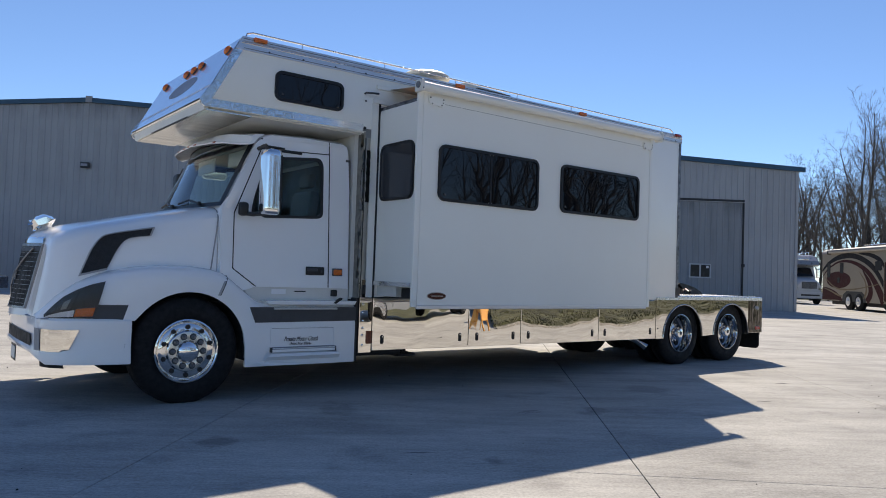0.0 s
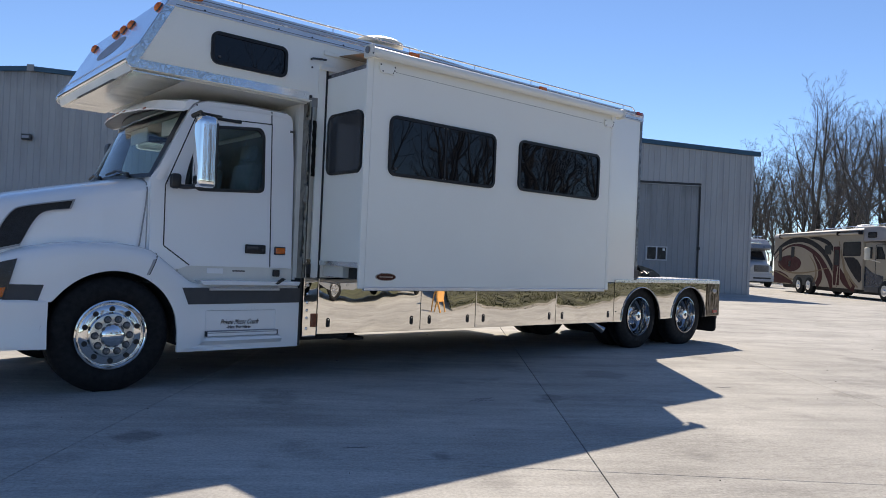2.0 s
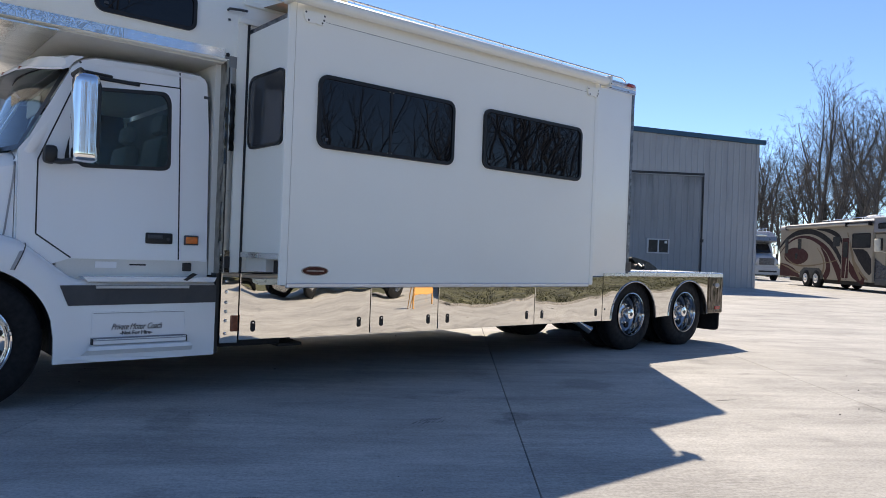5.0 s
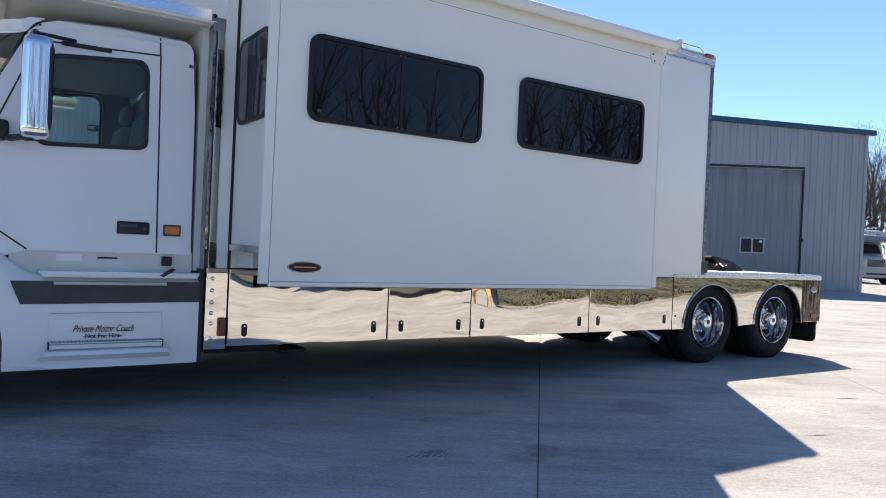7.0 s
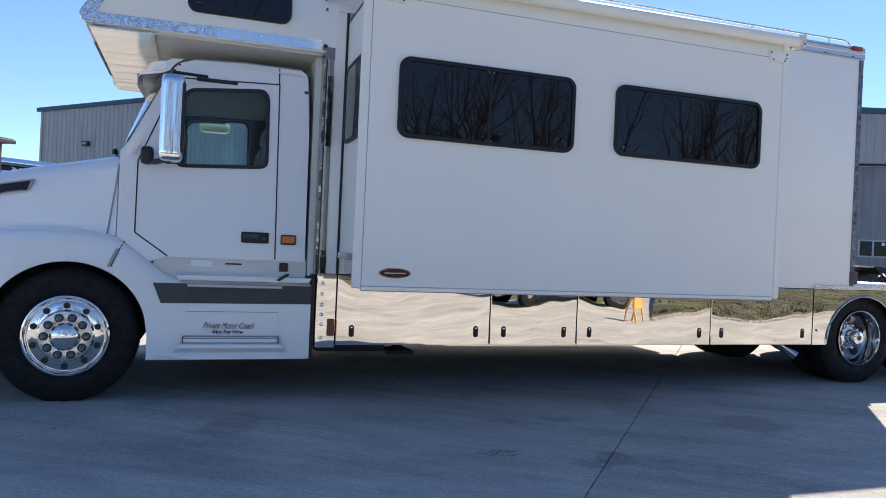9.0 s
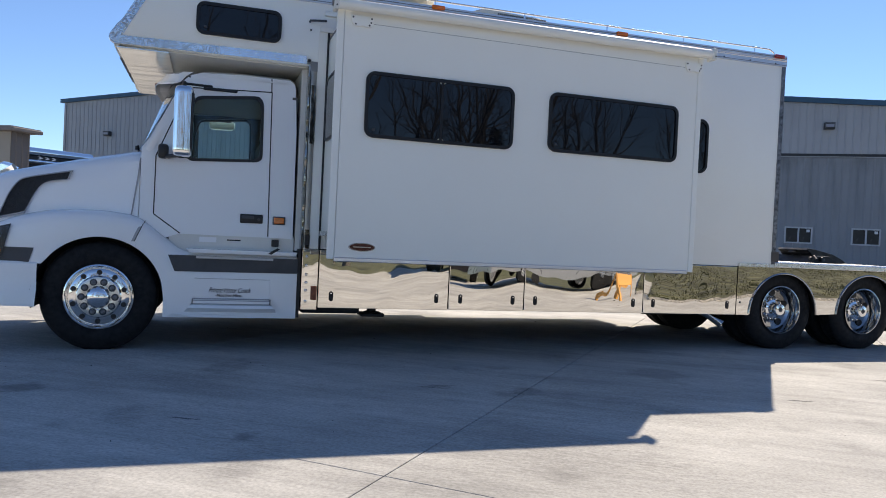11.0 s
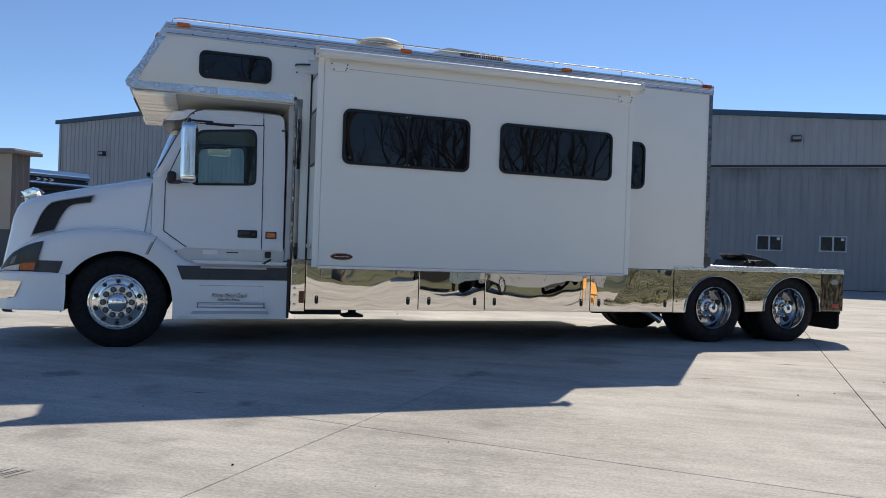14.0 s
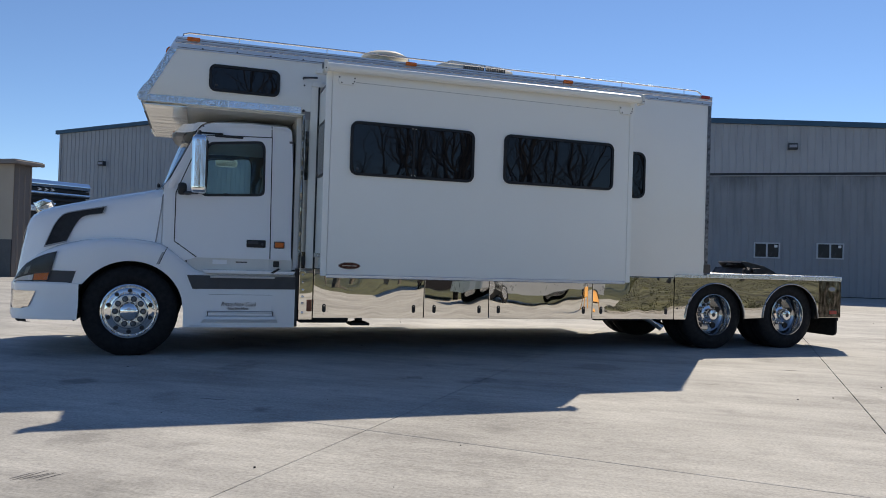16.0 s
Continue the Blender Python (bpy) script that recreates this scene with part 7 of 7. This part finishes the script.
# lawn bank beside the lot, with a gravel fringe and grass tufts
rg = random.Random(5)
lawn_back = lambda x: 0.28 * max(0.0, x - 18.0)
rows = []
for i in range(70):
    x = 12.6 + i * 0.7
    edge = -0.85 + 0.12 * math.sin(x * 1.7) + rg.uniform(-0.08, 0.08) - lawn_back(x)
    slant = 0.75 * max(0.0, 1 - i / 24)
    rows.append([(x - slant * d + 0.4, edge + d, z) for k, (d, z) in enumerate(((0.0, 0.004), (-0.25, 0.06), (-1.2, 0.14 + rg.uniform(-0.03, 0.03)), (-4.0, 0.3), (-14.0, 0.5), (-16.0, -0.1)))])
tagged(part("lawn", loft(rows), LAWN), "sunlit bank of clumpy olive grass beside the concrete", "lawn", kind="structure")
fringe = [[(r[0][0], r[0][1] + 0.22, 0.003), (r[0][0], r[0][1] + 0.05, 0.025), (r[0][0], r[0][1] - 0.12, 0.045)] for r in rows]
tagged(part("gravel_fringe", loft(fringe), GRAVEL), "narrow fringe of pale gravel along the lawn", "gravel", kind="structure")
verts, faces = [], []
for k in range(30000):
    x = rg.uniform(12.7, 48)
    d = rg.uniform(0.05, 1) ** 1.6 * 12
    y = -0.95 - lawn_back(x) - d
    if x < 13.1 + 0.75 * d:
        continue
    z = lerp([(0, 0.01), (0.25, 0.06), (1.2, 0.13), (4, 0.28), (14, 0.48)], d)
    h, a, lx = rg.uniform(0.02, 0.1), rg.uniform(0, 3.14), rg.uniform(-0.06, 0.06)
    i = len(verts)
    dx, dy = 0.025 * math.cos(a), 0.025 * math.sin(a)
    verts += [(x - dx, y - dy, z - 0.03), (x + dx, y + dy, z - 0.03), (x + lx, y + lx * 0.5, z + h)]
    faces.append((i, i + 1, i + 2))
me = bpy.data.meshes.new("grass")
me.from_pydata(verts, [], faces)
me.materials.append(BLADE)
tagged(new("grass", me), "coarse olive grass tufts along the lot's edge", "grass", kind="stuff")
grit = bmesh.new()
for k in range(160):
    x, y, s = rg.uniform(-3, 18), rg.uniform(-1, 12), 0.003 + 0.008 * rg.random() ** 3
    b_ = bmesh.new()
    bmesh.ops.create_icosphere(b_, subdivisions=1, radius=s)
    moved(b_, Matrix.Translation((x, y, s * 0.5)) @ Matrix.Diagonal((rg.uniform(0.8, 1.8), 1, 0.7, 1)))
    join(grit, b_)
tagged(part("grit", grit, UNDER), "scattered dark grit and leaf crumbs on the concrete", "grit", kind="stuff")

# scuffs left by tyres and forks
SCUFF = plain("rubber_scuff", (0.13, 0.13, 0.135), 0.9, vary=0.5, scale=12)
for x, y, turn, n_, ln in ((4.9, 5.19, 30, 7, 0.13), (5.0, 5.24, 24, 5, 0.16), (7.9, 4.4, -25, 4, 0.2), (2.15, 2.5, 40, 5, 0.25), (9.6, 5.1, -30, 4, 0.18), (3.1, 4.4, -35, 3, 0.3)):
    for k in range(n_):
        m = pose(x + 0.035 * k, y - 0.012 * k + rg.uniform(-0.01, 0.01), 0.0, 0, 0, turn + rg.uniform(-6, 6))
        l0 = ln * rg.uniform(0.5, 1.0)
        b_ = loft([[(u, -w, 0.0015), (u, w, 0.0015)] for u, w in ((-l0 / 2, 0.001), (-l0 / 4, 0.005), (l0 / 5, 0.004), (l0 / 2, 0.001))])
        part("scuff", moved(b_, m), SCUFF, pavement)
